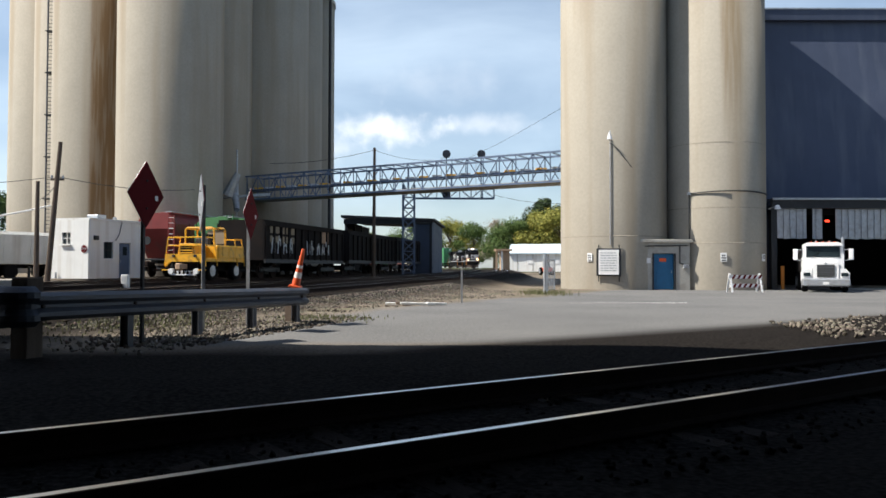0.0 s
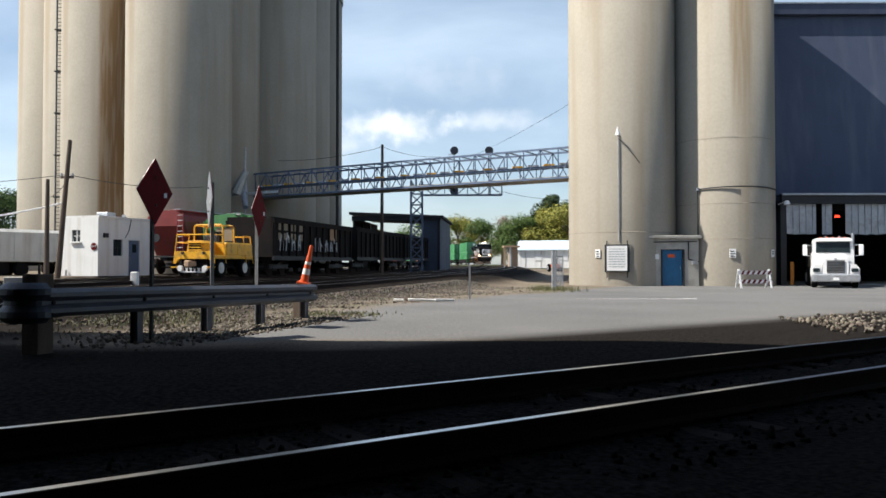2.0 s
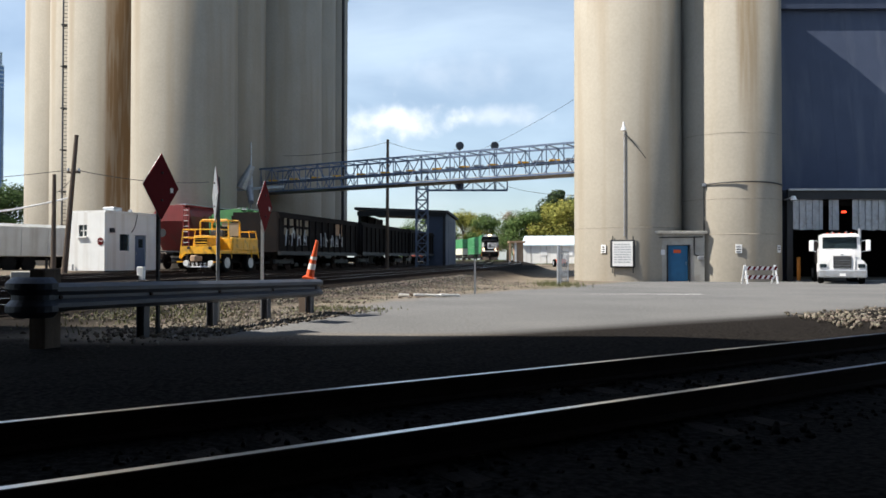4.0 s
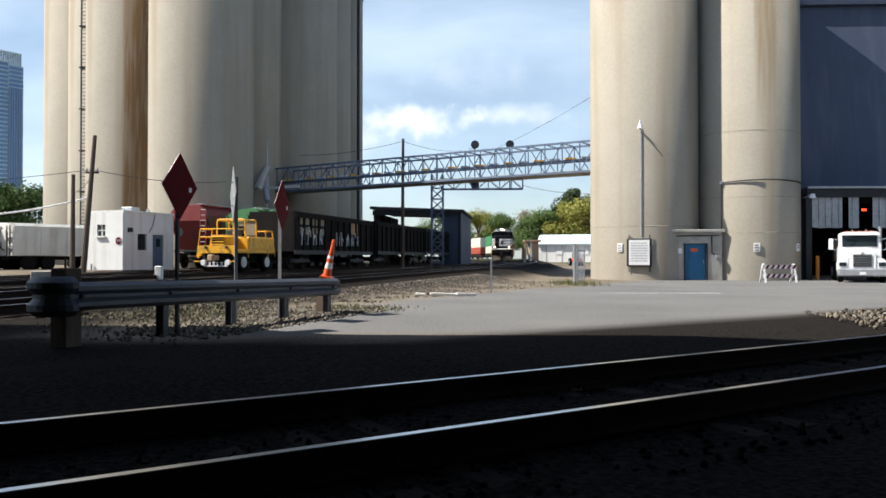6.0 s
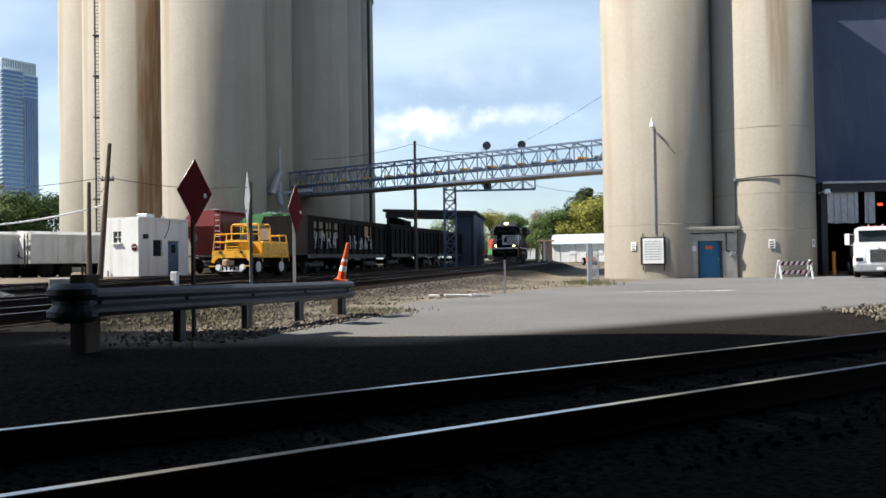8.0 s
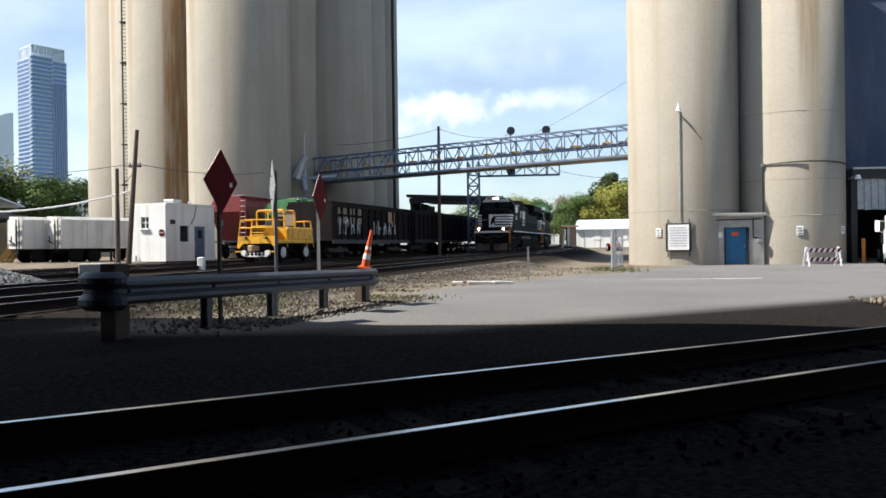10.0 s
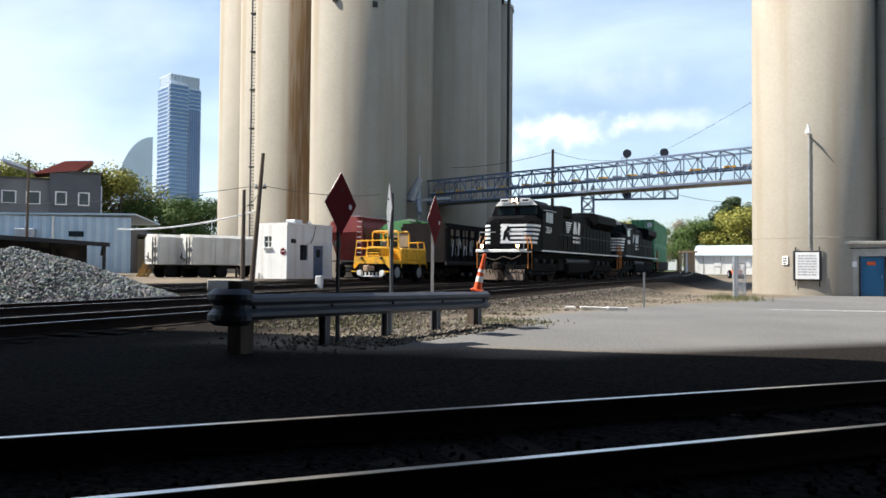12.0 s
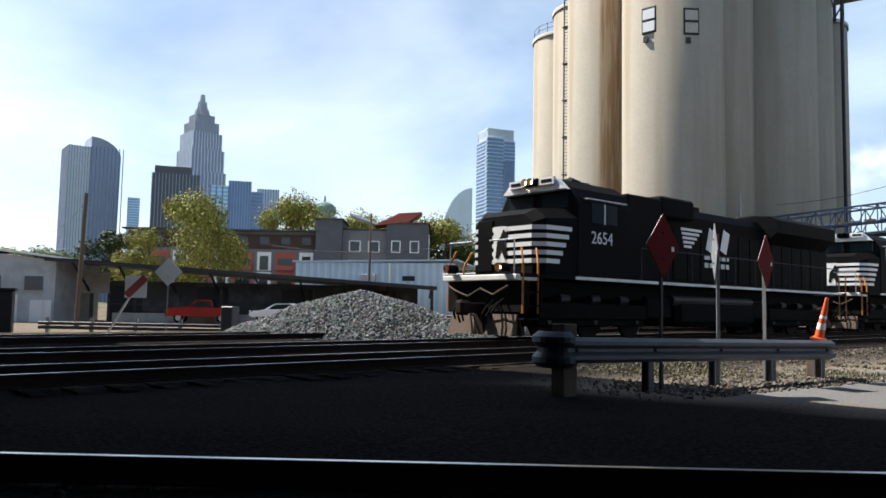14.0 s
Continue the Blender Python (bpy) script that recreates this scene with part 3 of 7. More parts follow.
def lamp_on_silo():
    m = silo_spot(10.9, 49.3, 3.33, -15.5, 0)
    e = empty("wall_lamp", m, "small lamp on a bracket with a long conduit down the silo", "lamp")
    bm = B()
    tube(bm, (0, -0.05, 2.5), (0, -0.05, 8.9), 0.03, seg=6)
    part("conduit", bm, M["galv"], e)
    bm = B()
    tube(bm, (0, -0.05, 8.7), (0, -0.45, 9.0), 0.03, seg=6)
    part("bracket", bm, M["galv"], e)
    bm = B()
    tube(bm, (0, -0.45, 8.75), (0, -0.45, 9.05), 0.17, 0.08, seg=12)
    tube(bm, (0, -0.45, 9.05), (0, -0.45, 9.25), 0.06, 0.05, seg=8)
    part("shade", bm, M["white_plain"], e)
    # dark strand added along the line of the lamp's cast shadow on the wall
    bm = B()
    rings = []
    for k in range(11):
        a = k / 10
        c = Vector((1.25 * a, -0.08 - 0.12 * math.sin(a * 3), 8.6 - 1.5 * a ** 1.2))
        rings.append([bm.verts.new(c + Vector((0.02 * math.cos(j * 1.2566), 0.02 * math.sin(j * 1.2566), 0.01 * math.cos(j * 1.2566)))) for j in range(5)])
    for g, h in zip(rings, rings[1:]):
        for j in range(5):
            bm.faces.new((g[j], g[(j + 1) % 5], h[(j + 1) % 5], h[j]))
    part("cable", bm, M["steel_dark"], e)


def notice_board():
    m = silo_spot(10.9, 49.3, 3.33, -17, 0, 0.12)
    e = empty("notice_board", m, "white notice board of unreadable lines in a dark frame", "sign")
    bm = B()
    box(bm, 0, 0.02, 1.45, 1.45, 0.12, 1.65, bevel=0.02)
    part("frame", bm, M["steel_dark"], e)
    bm = B()
    box(bm, 0, -0.065, 1.45, 1.18, 0.04, 1.48)
    part("panel", bm, M["white_plain"], e)
    bars(e, "writing", Matrix.Translation((0, -0.09, 2.0)) @ UP, 8, 0.95, 0.06, 0.09, M["galv"])
    for x in (-0.6, 0.6):
        bm = B()
        tube(bm, (x, 0.1, 0.3), (x, 0.1, 2.5), 0.035, seg=6)
        part("post", bm, M["steel_dark"], e)


def small_sign(name, m, w, h, mt, label, lines=2):
    e = empty(name, m, label, "sign", "small notices on the silos")
    bm = B()
    box(bm, 0, 0, 0, w, 0.03, h, bevel=0.004)
    part("plate", bm, mt, e)
    bars(e, "writing", Matrix.Translation((0, -0.019, h * 0.22)) @ UP, lines, w * 0.7, h * 0.13, h * 0.15, M["steel_dark"])
    return e


def pipe_on_silo():
    e = empty("pipe", Matrix.Identity(4), "thin steel pipe climbing and wrapping round the silo", "pipe")
    cx, cy, r = 17.13, 48.6, 3.10
    bm = B()
    p = lambda a, z: Vector((cx + r * math.sin(radians(a)), cy - r * math.cos(radians(a)), z))
    tube(bm, p(-47, 1.4), p(-47, 5.6), 0.035, seg=6)
    part("riser", bm, M["steel_dark"], e)
    bm = B()
    rings = []
    for k in range(25):
        a = radians(-47 + k * 4.4)
        out = Vector((math.sin(a), -math.cos(a), 0))
        c = Vector((cx, cy, 5.6 + 0.1 * math.sin(k / 24 * math.pi))) + out * r
        rings.append([bm.verts.new(c + out * 0.04 * math.cos(j * 1.0472) + Vector((0, 0, 0.04 * math.sin(j * 1.0472)))) for j in range(6)])
    for g, h in zip(rings, rings[1:]):
        for j in range(6):
            bm.faces.new((g[j], g[(j + 1) % 6], h[(j + 1) % 6], h[j]))
    part("band", bm, M["steel_dark"], e)
    bm = B()
    box(bm, *p(-47, 5.6), 0.2, 0.2, 0.18)
    part("junction_box", bm, M["galv"], e)


def entry_house():
    e = empty("entry_house", Matrix.Translation((13.3, 46.5, -0.2)), "low concrete entry block with a blue door between silos", "building")
    w, d, h = 3.05, 5.2, 2.85
    dx = 0.1
    bm = B()
    box(bm, -w / 2 + 0.42, -0.1, h / 2, 0.84, 0.25, h)
    box(bm, w / 2 - 0.45, -0.1, h / 2, 0.90, 0.25, h)
    box(bm, (-w / 2 + 0.84 + w / 2 - 0.90) / 2, -0.1, h - 0.33, w - 1.74, 0.25, 0.66)
    box(bm, -w / 2 + 0.1, d / 2, h / 2, 0.2, d, h)
    box(bm, w / 2 - 0.1, d / 2, h / 2, 0.2, d, h)
    part("wall", bm, M["concrete2"], e)
    bm = B()
    box(bm, 0, d / 2 - 0.2, h + 0.08, w + 0.25, d + 0.4, 0.18, bevel=0.02)
    part("roof", bm, M["concrete2"], e)
    cx = (-w / 2 + 0.84 + w / 2 - 0.90) / 2
    door = part("door", box(B(), cx, -0.06, 1.09, 1.2, 0.06, 2.14, bevel=0.005), M["bluedoor"], e, "blue painted steel door")
    part("door_panel", box(box(B(), cx, -0.1, 0.62, 0.85, 0.03, 0.7), cx, -0.1, 1.42, 0.85, 0.03, 0.55), M["bluedoor"], door)
    part("door_notice", box(B(), cx - 0.05, -0.115, 1.8, 0.42, 0.02, 0.2), M["orange"], door, "small orange notice")
    part("door_handle", tube(B(), (cx + 0.48, -0.14, 1.0), (cx + 0.48, -0.14, 1.18), 0.02, seg=6), M["galv"], door)
    for x, ww in ((cx - 0.66, 0.09), (cx + 0.66, 0.09)):
        part("door_frame", box(B(), x, -0.235, 1.09, ww, 0.05, 2.2), M["steel_dark"], e)
    part("notice", box(B(), -1.05, -0.24, 1.75, 0.42, 0.02, 0.3), M["white_plain"], e)
    bm = B()
    tube(bm, (0.9, -0.28, 2.7), (0.9, -0.28, 1.6), 0.04, seg=6)
    tube(bm, (0.9, -0.28, 1.6), (1.5, -0.28, 1.45), 0.04, seg=6)
    tube(bm, (-1.5, -0.28, 2.62), (1.4, -0.28, 2.66), 0.03, seg=6)
    part("pipe", bm, M["steel_dark"], e)
    part("meter_box", box(B(), 1.25, -0.33, 1.4, 0.35, 0.16, 0.22, bevel=0.02), M["galv"], e)


lamp_on_silo()
notice_board()
small_sign("wall_sign", silo_spot(10.9, 49.3, 3.33, -37, 1.75, 0.05), 0.32, 0.5, M["white_plain"], "small white and yellow notice on the silo wall", 3)
small_sign("wall_sign", silo_spot(17.13, 48.6, 3.03, -10, 1.75, 0.05), 0.36, 0.52, M["white_plain"], "small white and yellow notice on the silo wall", 3)
small_sign("wall_sign", silo_spot(17.13, 48.6, 3.03, 45, 1.75, 0.05), 0.42, 0.45, M["white_plain"], "small pale notice on the silo wall", 2)
pipe_on_silo()
entry_house()


# ---- the garage shed with its steep metal roof ----
def garage():
    e = empty("garage", Matrix.Translation((20.2, 47.6, -0.25)), "dark metal-clad drive-through shed with hanging strip curtain", "building")
    L = 26.0
    for k in range(40):                     # wall sheets in two lifts, lapped in turn
        x0 = k * 0.65
        for z0, z1, o in ((5.6, 14.72, 0.0), (14.66, 18.15, 0.03)):
            y0, y1 = 2.6 + (z0 - 5.6) * 0.15 + o - 0.007 * (k % 2), 2.6 + (z1 - 5.6) * 0.15 + o - 0.007 * (k % 2)
            part("wall_sheet", prism(B(), [(y0, z0), (y1, z1), (y1 - 0.05, z1), (y0 - 0.05, z0)], x0, x0 + 0.655, 'x'), M["metalwall"], e)
    part("eave_band", box(B(), L / 2, 4.3, 18.5, L, 0.5, 0.72), M["metalwall"], e)
    part("roof_flashing", box(B(), L / 2, 4.35, 18.9, L, 0.7, 0.1), M["galv"], e)
    part("back_roof", prism(B(), [(4.6, 18.7), (12.0, 5.6), (12.1, 5.7), (4.6, 18.85)], 0, L, 'x'), M["metalwall"], e)
    part("fascia", box(B(), L / 2, -0.25, 5.35, L, 0.3, 0.6), M["steel_dark"], e)
    part("lean_to_roof", box(B(), L / 2, 1.3, 5.6, L, 2.8, 0.1), M["metalwall"], e)
    part("gutter", box(B(), L / 2, -0.47, 5.62, L, 0.16, 0.12), M["galv"], e)
    part("gable", prism(B(), [(0.05, 0), (0.05, 5.5), (2.65, 5.5), (4.55, 18.35), (11.9, 5.5), (11.9, 0)], 0, 0.15, 'x'), M["metalwall"], e)
    part("far_gable", prism(B(), [(0.05, 0), (0.05, 5.5), (2.65, 5.5), (4.55, 18.35), (11.9, 5.5), (11.9, 0)], L - 0.15, L, 'x'), M["metalwall"], e)
    # back wall painted near black in place of the shed's interior shade
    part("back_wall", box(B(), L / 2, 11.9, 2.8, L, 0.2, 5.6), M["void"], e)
    part("floor_slab", box(B(), L / 2, 6, 0.03, L, 12, 0.1), M["concrete2"], e)
    post = part("door_post", box(B(), 0.15, -0.1, 2.6, 0.35, 0.35, 5.2), M["steel_dark"], e)
    part("bollard", tube(B(), (0.55, -0.5, 0.1), (0.55, -0.5, 1.5), 0.11, seg=12), M["orange_rail"], e, "rust-orange steel bollard")
    x = 0.4
    k = 0
    while x < L - 0.5:                      # corrugated curtain sheets, some torn away
        w = 0.20
        if not (2.15 < x < 2.6 or 3.15 < x < 4.0):
            zlow = 3.15 + 0.08 * random.random()
            bm = B()
            box(bm, x + w / 2, -0.12 + 0.05 * (k % 2), (zlow + 5.05) / 2, w * 0.98, 0.03, 5.05 - zlow)
            part("curtain_strip", bm, M["galv"], e)
        x += w
        k += 1
    # beam in the same near black, interior shade put into its colour
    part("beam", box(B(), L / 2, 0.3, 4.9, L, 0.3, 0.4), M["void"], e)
    part("marker_lamp", box(B(), 3.6, 0.1, 4.3, 0.25, 0.1, 0.12), M["redlamp"], e, "small red marker lamp")
    lamp = part("lamp_arm", tube(B(), (-0.2, -0.3, 5.0), (0.1, -0.9, 5.15), 0.04, seg=6), M["galv"], e)
    part("lamp_head", tube(B(), (0.1, -0.9, 4.95), (0.1, -0.9, 5.2), 0.2, 0.1, seg=12), M["white_plain"], lamp)


garage()


# ---- the white truck ----
def wheel(parent, name, x, y, z, r, w, axis='x', rim=True, tyre_m=None):
    """A wheel in two pieces: tyre with its rim under it."""
    d = Vector((w / 2, 0, 0)) if axis == 'x' else Vector((0, w / 2, 0))
    c = Vector((x, y, z))
    bm = B()
    tube(bm, c - d, c + d, r, seg=24)
    bmesh.ops.bevel(bm, geom=[ed for ed in bm.edges if len(ed.link_faces) == 2 and ed.calc_face_angle(0) > 1.0], offset=r * 0.09, segments=2, affect='EDGES')
    ty = part(name, bm, tyre_m or M["void"], parent)
    if rim:
        bm = B()
        tube(bm, c - d * 1.04, c + d * 1.04, r * 0.58, seg=16)
        part("rim", bm, M["galv"], ty)
    return ty


def truck():
    e = empty("dump_truck", pose(20.85, 42.0, -0.2, 0, 0, -22), "white conventional heavy truck with a black grille, nose outward", "truck")
    P = lambda nm, bm, m, lb="", par=None: part(nm, bm, m, par or e, lb)
    # bonnet: rising and widening to the cab
    bm = B()
    prism(bm, [(-0.62, 0.75), (0.62, 0.75), (0.64, 1.35), (0.5, 1.62), (-0.5, 1.62), (-0.64, 1.35)], 0.0, 0.25)
    prism(bm, [(-0.66, 0.75), (0.66, 0.75), (0.68, 1.38), (0.55, 1.70), (-0.55, 1.70), (-0.68, 1.38)], 0.25, 0.9)
    prism(bm, [(-0.72, 0.75), (0.72, 0.75), (0.76, 1.45), (0.62, 1.80), (-0.62, 1.80), (-0.76, 1.45)], 0.9, 1.7)
    P("bonnet", bm, M["white_plain"])
    g = P("grille", box(B(), 0, -0.03, 1.17, 0.86, 0.06, 0.66), M["void"])
    for k in range(7):
        P("grille_bar", box(B(), 0, -0.07, 0.9 + k * 0.09, 0.82, 0.02, 0.02), M["galv"], par=g)
    P("badge", box(B(), 0, -0.05, 1.57, 0.12, 0.05, 0.14, bevel=0.01), M["galv"])
    P("bumper", box(B(), 0, -0.12, 0.55, 2.35, 0.3, 0.42, bevel=0.06), M["galv"], "bright steel bumper")
    P("plate", box(B(), 0, -0.285, 0.5, 0.3, 0.02, 0.15), M["white_plain"])
    for s in (-1, 1):
        bm = B()
        prism(bm, [(s * 0.66, 0.62), (s * 1.17, 0.62), (s * 1.17, 1.05), (s * 1.0, 1.28), (s * 0.66, 1.34)], 0.05, 1.5)
        f = P("wing", bm, M["white_plain"])
        P("headlight", box(B(), s * 0.93, 0.02, 0.98, 0.34, 0.1, 0.2, bevel=0.02), M["glass"], par=f)
        wheel(e, "front_wheel", s * 1.0, 0.95, 0.52, 0.52, 0.3)
        for yy in (4.6, 5.9):
            wheel(e, "rear_wheel", s * 0.95, yy, 0.52, 0.52, 0.55)
        arm = P("mirror_arm", tube(tube(B(), (s * 1.05, 1.85, 2.35), (s * 1.4, 1.7, 2.4), 0.02, seg=6), (s * 1.05, 1.85, 1.75), (s * 1.4, 1.7, 1.8), 0.02, seg=6), M["galv"])
        P("mirror", box(B(), s * 1.42, 1.7, 2.1, 0.24, 0.1, 0.62, bevel=0.03), M["white_plain"], par=arm)
        P("air_horn", tube(B(), (s * 0.35, 1.9, 2.86), (s * 0.35, 2.3, 2.86), 0.05, 0.03, seg=8), M["galv"])
        P("side_window", box(B(), s * 1.06, 2.35, 2.2, 0.03, 0.7, 0.55), M["glass"])
    bm = B()
    prism(bm, [(-1.05, 0.7), (1.05, 0.7), (1.05, 1.95), (0.98, 2.7), (0.8, 2.78), (-0.8, 2.78), (-0.98, 2.7), (-1.05, 1.95)], 1.7, 3.2)
    P("cab", bm, M["white_plain"])
    P("windscreen", box(B(), 0, 1.68, 2.25, 1.72, 0.05, 0.62, bevel=0.02), M["glass"])
    P("wiper", bar(B(), (-0.5, 1.64, 1.95), (-0.15, 1.64, 2.3), 0.02), M["void"])
    P("sun_visor", box(B(), 0, 1.6, 2.62, 1.8, 0.22, 0.06), M["white_plain"])
    for x in (-0.6, -0.3, 0, 0.3, 0.6):
        P("roof_marker", box(B(), x, 1.85, 2.81, 0.09, 0.08, 0.06), M["orange"])
    P("exhaust_stack", tube(B(), (1.15, 3.3, 0.9), (1.15, 3.3, 3.1), 0.08, seg=10), M["galv"])
    P("chassis", box(B(), 0, 3.4, 0.72, 0.9, 6.6, 0.3), M["void"])
    P("tank", box(B(), 0, 5.0, 1.75, 2.3, 3.6, 1.6, bevel=0.2), M["carblack"])


truck()


def barricade():
    e = empty("barricade", pose(16.5, 42.2, -0.2, 0, 0, 6), "folding wooden barricade with red and white slanted stripes", "barricade")
    for x in (-0.85, 0.85):
        for s in (-1, 1):
            part("leg", bar(B(), (x, s * 0.32, 0), (x, s * 0.03, 1.02), 0.09, 0.04), M["white_plain"], e)
    for z in (0.36, 0.84):
        bd = part("board", box(B(), 0, -0.19 if z < 0.5 else -0.11, z, 1.9, 0.03, 0.2), M["white_plain"], e)
        for k in range(6):
            x = -0.8 + k * 0.3
            y = -0.208 if z < 0.5 else -0.128
            bm = B()
            prism(bm, [(x, z - 0.1), (x + 0.14, z - 0.1), (x + 0.26, z + 0.1), (x + 0.12, z + 0.1)], y, y - 0.006)
            part("stripe", bm, M["signred"], bd)


barricade()


# ---- conveyor gallery: an open steel truss between the silos ----
def truss(e, a, b, w, h, bays, mt, r=0.06):
    """Four chords with posts and diagonals from a to b, hung below its top."""
    a, b = Vector(a), Vector(b)
    d = (b - a).normalized()
    n = Vector((-d.y, d.x, 0)).normalized() * w / 2
    up = Vector((0, 0, h))
    for s in (-1, 1):
        for k, nm in ((0, "bottom_chord"), (1, "top_chord")):
            part(nm, bar(B(), a + n * s + up * k, b + n * s + up * k, r * 2.2, r * 2.2), mt, e)
    for i in range(bays + 1):
        p = a + (b - a) * i / bays
        for s in (-1, 1):
            part("post", bar(B(), p + n * s, p + n * s + up, r * 1.2), mt, e)
        part("cross_bar", bar(B(), p - n + up, p + n + up, r * 1.2), mt, e)
        part("floor_bar", bar(B(), p - n, p + n, r * 1.2), mt, e)
        if i < bays:
            q = a + (b - a) * (i + 1) / bays
            for s in (-1, 1):
                lo, hi = (p, q) if i % 2 else (q, p)
                part("diagonal", bar(B(), lo + n * s, hi + n * s + up, r), mt, e)
    return e


def conveyor():
    a, b = Vector((-17.0, 66.0, 6.75)), Vector((8.6, 50.6, 6.75))
    e = empty("conveyor_gallery", Matrix.Identity(4), "long blue-grey steel truss gallery carrying a conveyor", "conveyor")
    truss(e, a, b, 2.0, 1.95, 24, M["steel_blue"], 0.055)
    d = (b - a)
    part("walkway", prism_between(a + Vector((0, 0, 0.02)), b + Vector((0, 0, 0.02)), 1.9, 0.18), M["concrete2"], e)
    part("belt", prism_between(a + Vector((0, 0, 0.85)), b + Vector((0, 0, 0.85)), 0.9, 0.12), M["steel_blue"], e)
    for i in range(25):
        p = a + d * (i + 0.5) / 25.5
        part("roller", box(B(), p.x, p.y, p.z + 1.0, 0.7, 0.7, 0.12, None), M["yellow"] if i % 2 else M["galv"], e)
    # loading head at the west end
    part("head_house", box(B(), a.x - 0.4, a.y, 7.4, 1.8, 2.2, 1.6, bevel=0.05), M["steel_dark"], e)
    part("spout", tube(B(), (-17.0, 62.5, 7.9), (-16.2, 60.5, 5.6), 0.35, 0.22, seg=12), M["galv"], e)
    part("head_mast", tube(B(), (-16.5, 61.5, 5.0), (-16.5, 61.5, 10.5), 0.07, seg=6), M["galv"], e)
    part("head_arm", bar(B(), (-18.8, 61.5, 6.6), (-13.8, 61.2, 6.9), 0.25, 0.2), M["galv"], e)
    part("hood", tube(B(), (-17.2, 61.4, 6.8), (-16.4, 61.4, 8.6), 0.5, 0.25, seg=10), M["galv"], e)


def prism_between(a, b, w, h):
    bm = B()
    bar(bm, a, b, w, h)
    return bm


conveyor()


# ---- signal cantilever over the main line ----
def signal_bridge():
    e = empty("signal_cantilever", Matrix.Translation((-3.35, 75, 0.3)), "grey lattice signal cantilever with round signal heads", "railway signal")
    for sx in (-0.55, 0.55):
        for sy in (-0.45, 0.45):
            part("mast_leg", bar(B(), (sx, sy, 0), (sx, sy, 8.9), 0.16), M["steel_blue"], e)
    for k in range(8):
        z = 0.3 + k * 1.05
        for sy in (-0.45, 0.45):
            part("lacing", bar(B(), (-0.55, sy, z), (0.55, sy, z + 1.0), 0.07), M["steel_blue"], e)
            part("lacing", bar(B(), (0.55, sy, z), (-0.55, sy, z + 1.0), 0.07), M["steel_blue"], e)
            part("batten", bar(B(), (-0.55, sy, z), (0.55, sy, z), 0.07), M["steel_blue"], e)
    truss(e, (0.5, 0, 7.55), (8.3, 0, 7.55), 0.9, 0.95, 7, M["steel_blue"], 0.05)
    for x in (3.65, 7.05):
        part("signal_post", bar(B(), (x, 0, 7.6), (x, 0, 12.1), 0.1), M["steel_dark"], e)
        hd = part("signal_head", tube(B(), (x + 0.02, -0.05, 11.9), (x + 0.02, 0.06, 11.9), 0.40, seg=24), M["galv_shaded"], e)
        part("target_rim", tube(B(), (x + 0.02, -0.075, 11.9), (x + 0.02, -0.052, 11.9), 0.30, seg=20), M["galv_shaded"], hd)
        part("lamp_hood", tube(B(), (x, 0.1, 11.9), (x, 0.4, 11.85), 0.12, seg=10), M["void"], hd)
        part("ladder", bar(bar(B(), (x - 0.5, 0, 8), (x - 0.5, 0, 11.6), 0.05), (x - 0.5, 0, 11.5), (x, 0, 11.5), 0.05), M["galv"], e)
    hd = part("signal_head", tube(B(), (3.65, -0.05, 8.0), (3.65, 0.06, 8.0), 0.42, seg=24), M["steel_dark"], e)


signal_bridge()


# ---- poles and wires ----
def pole(x, y, z, h, r, lean, label, arms=()):
    e = empty("utility_pole", Matrix.Translation((x, y, z - 0.3)), label, "pole", "wooden poles")
    part("shaft", tube(B(), (0, 0, 0), (lean[0], lean[1], h + 0.3), r, r * 0.65, seg=10), M["wood"], e)
    for zz, w in arms:
        part("crossarm", box(B(), lean[0] * zz / h, lean[1] * zz / h, zz, w, 0.1, 0.12), M["wood"], e)
        for s in (-1, 1):
            part("insulator", tube(B(), (lean[0] * zz / h + s * w * 0.42, lean[1], zz + 0.06), (lean[0] * zz / h + s * w * 0.42, lean[1], zz + 0.22), 0.05, seg=8), M["galv"], e)
    return e


pole(-5.95, 66.0, 0.5, 10.9, 0.17, (0.05, 0), "tall weathered wooden pole beside the siding")
pole(-21.0, 40.9, 0.45, 7.3, 0.16, (0.62, 0.0), "leaning weathered wooden pole by the white hut", ((5.6, 0.7),))
pole(-20.9, 39.6, 0.4, 5.1, 0.14, (0.02, 0.0), "short dark wooden pole by the white hut")
pole(-48.6, 26.4, -0.4, 8.6, 0.17, (0.2, 0.1), "wooden pole before a low warehouse")
pole(-46.8, 52.6, 0, 9.6, 0.13, (0.1, 0), "thin dark pole beside a pale blue metal building")
pole(-82, 58, 0, 13.5, 0.2, (0.3, 0), "pale wooden pole beyond the warehouse roof", ((12.5, 1.6),))
pole(-83.5, 60, 0, 12.5, 0.2, (-0.3, 0), "pale wooden pole beyond the warehouse roof", ((11.8, 1.6),))


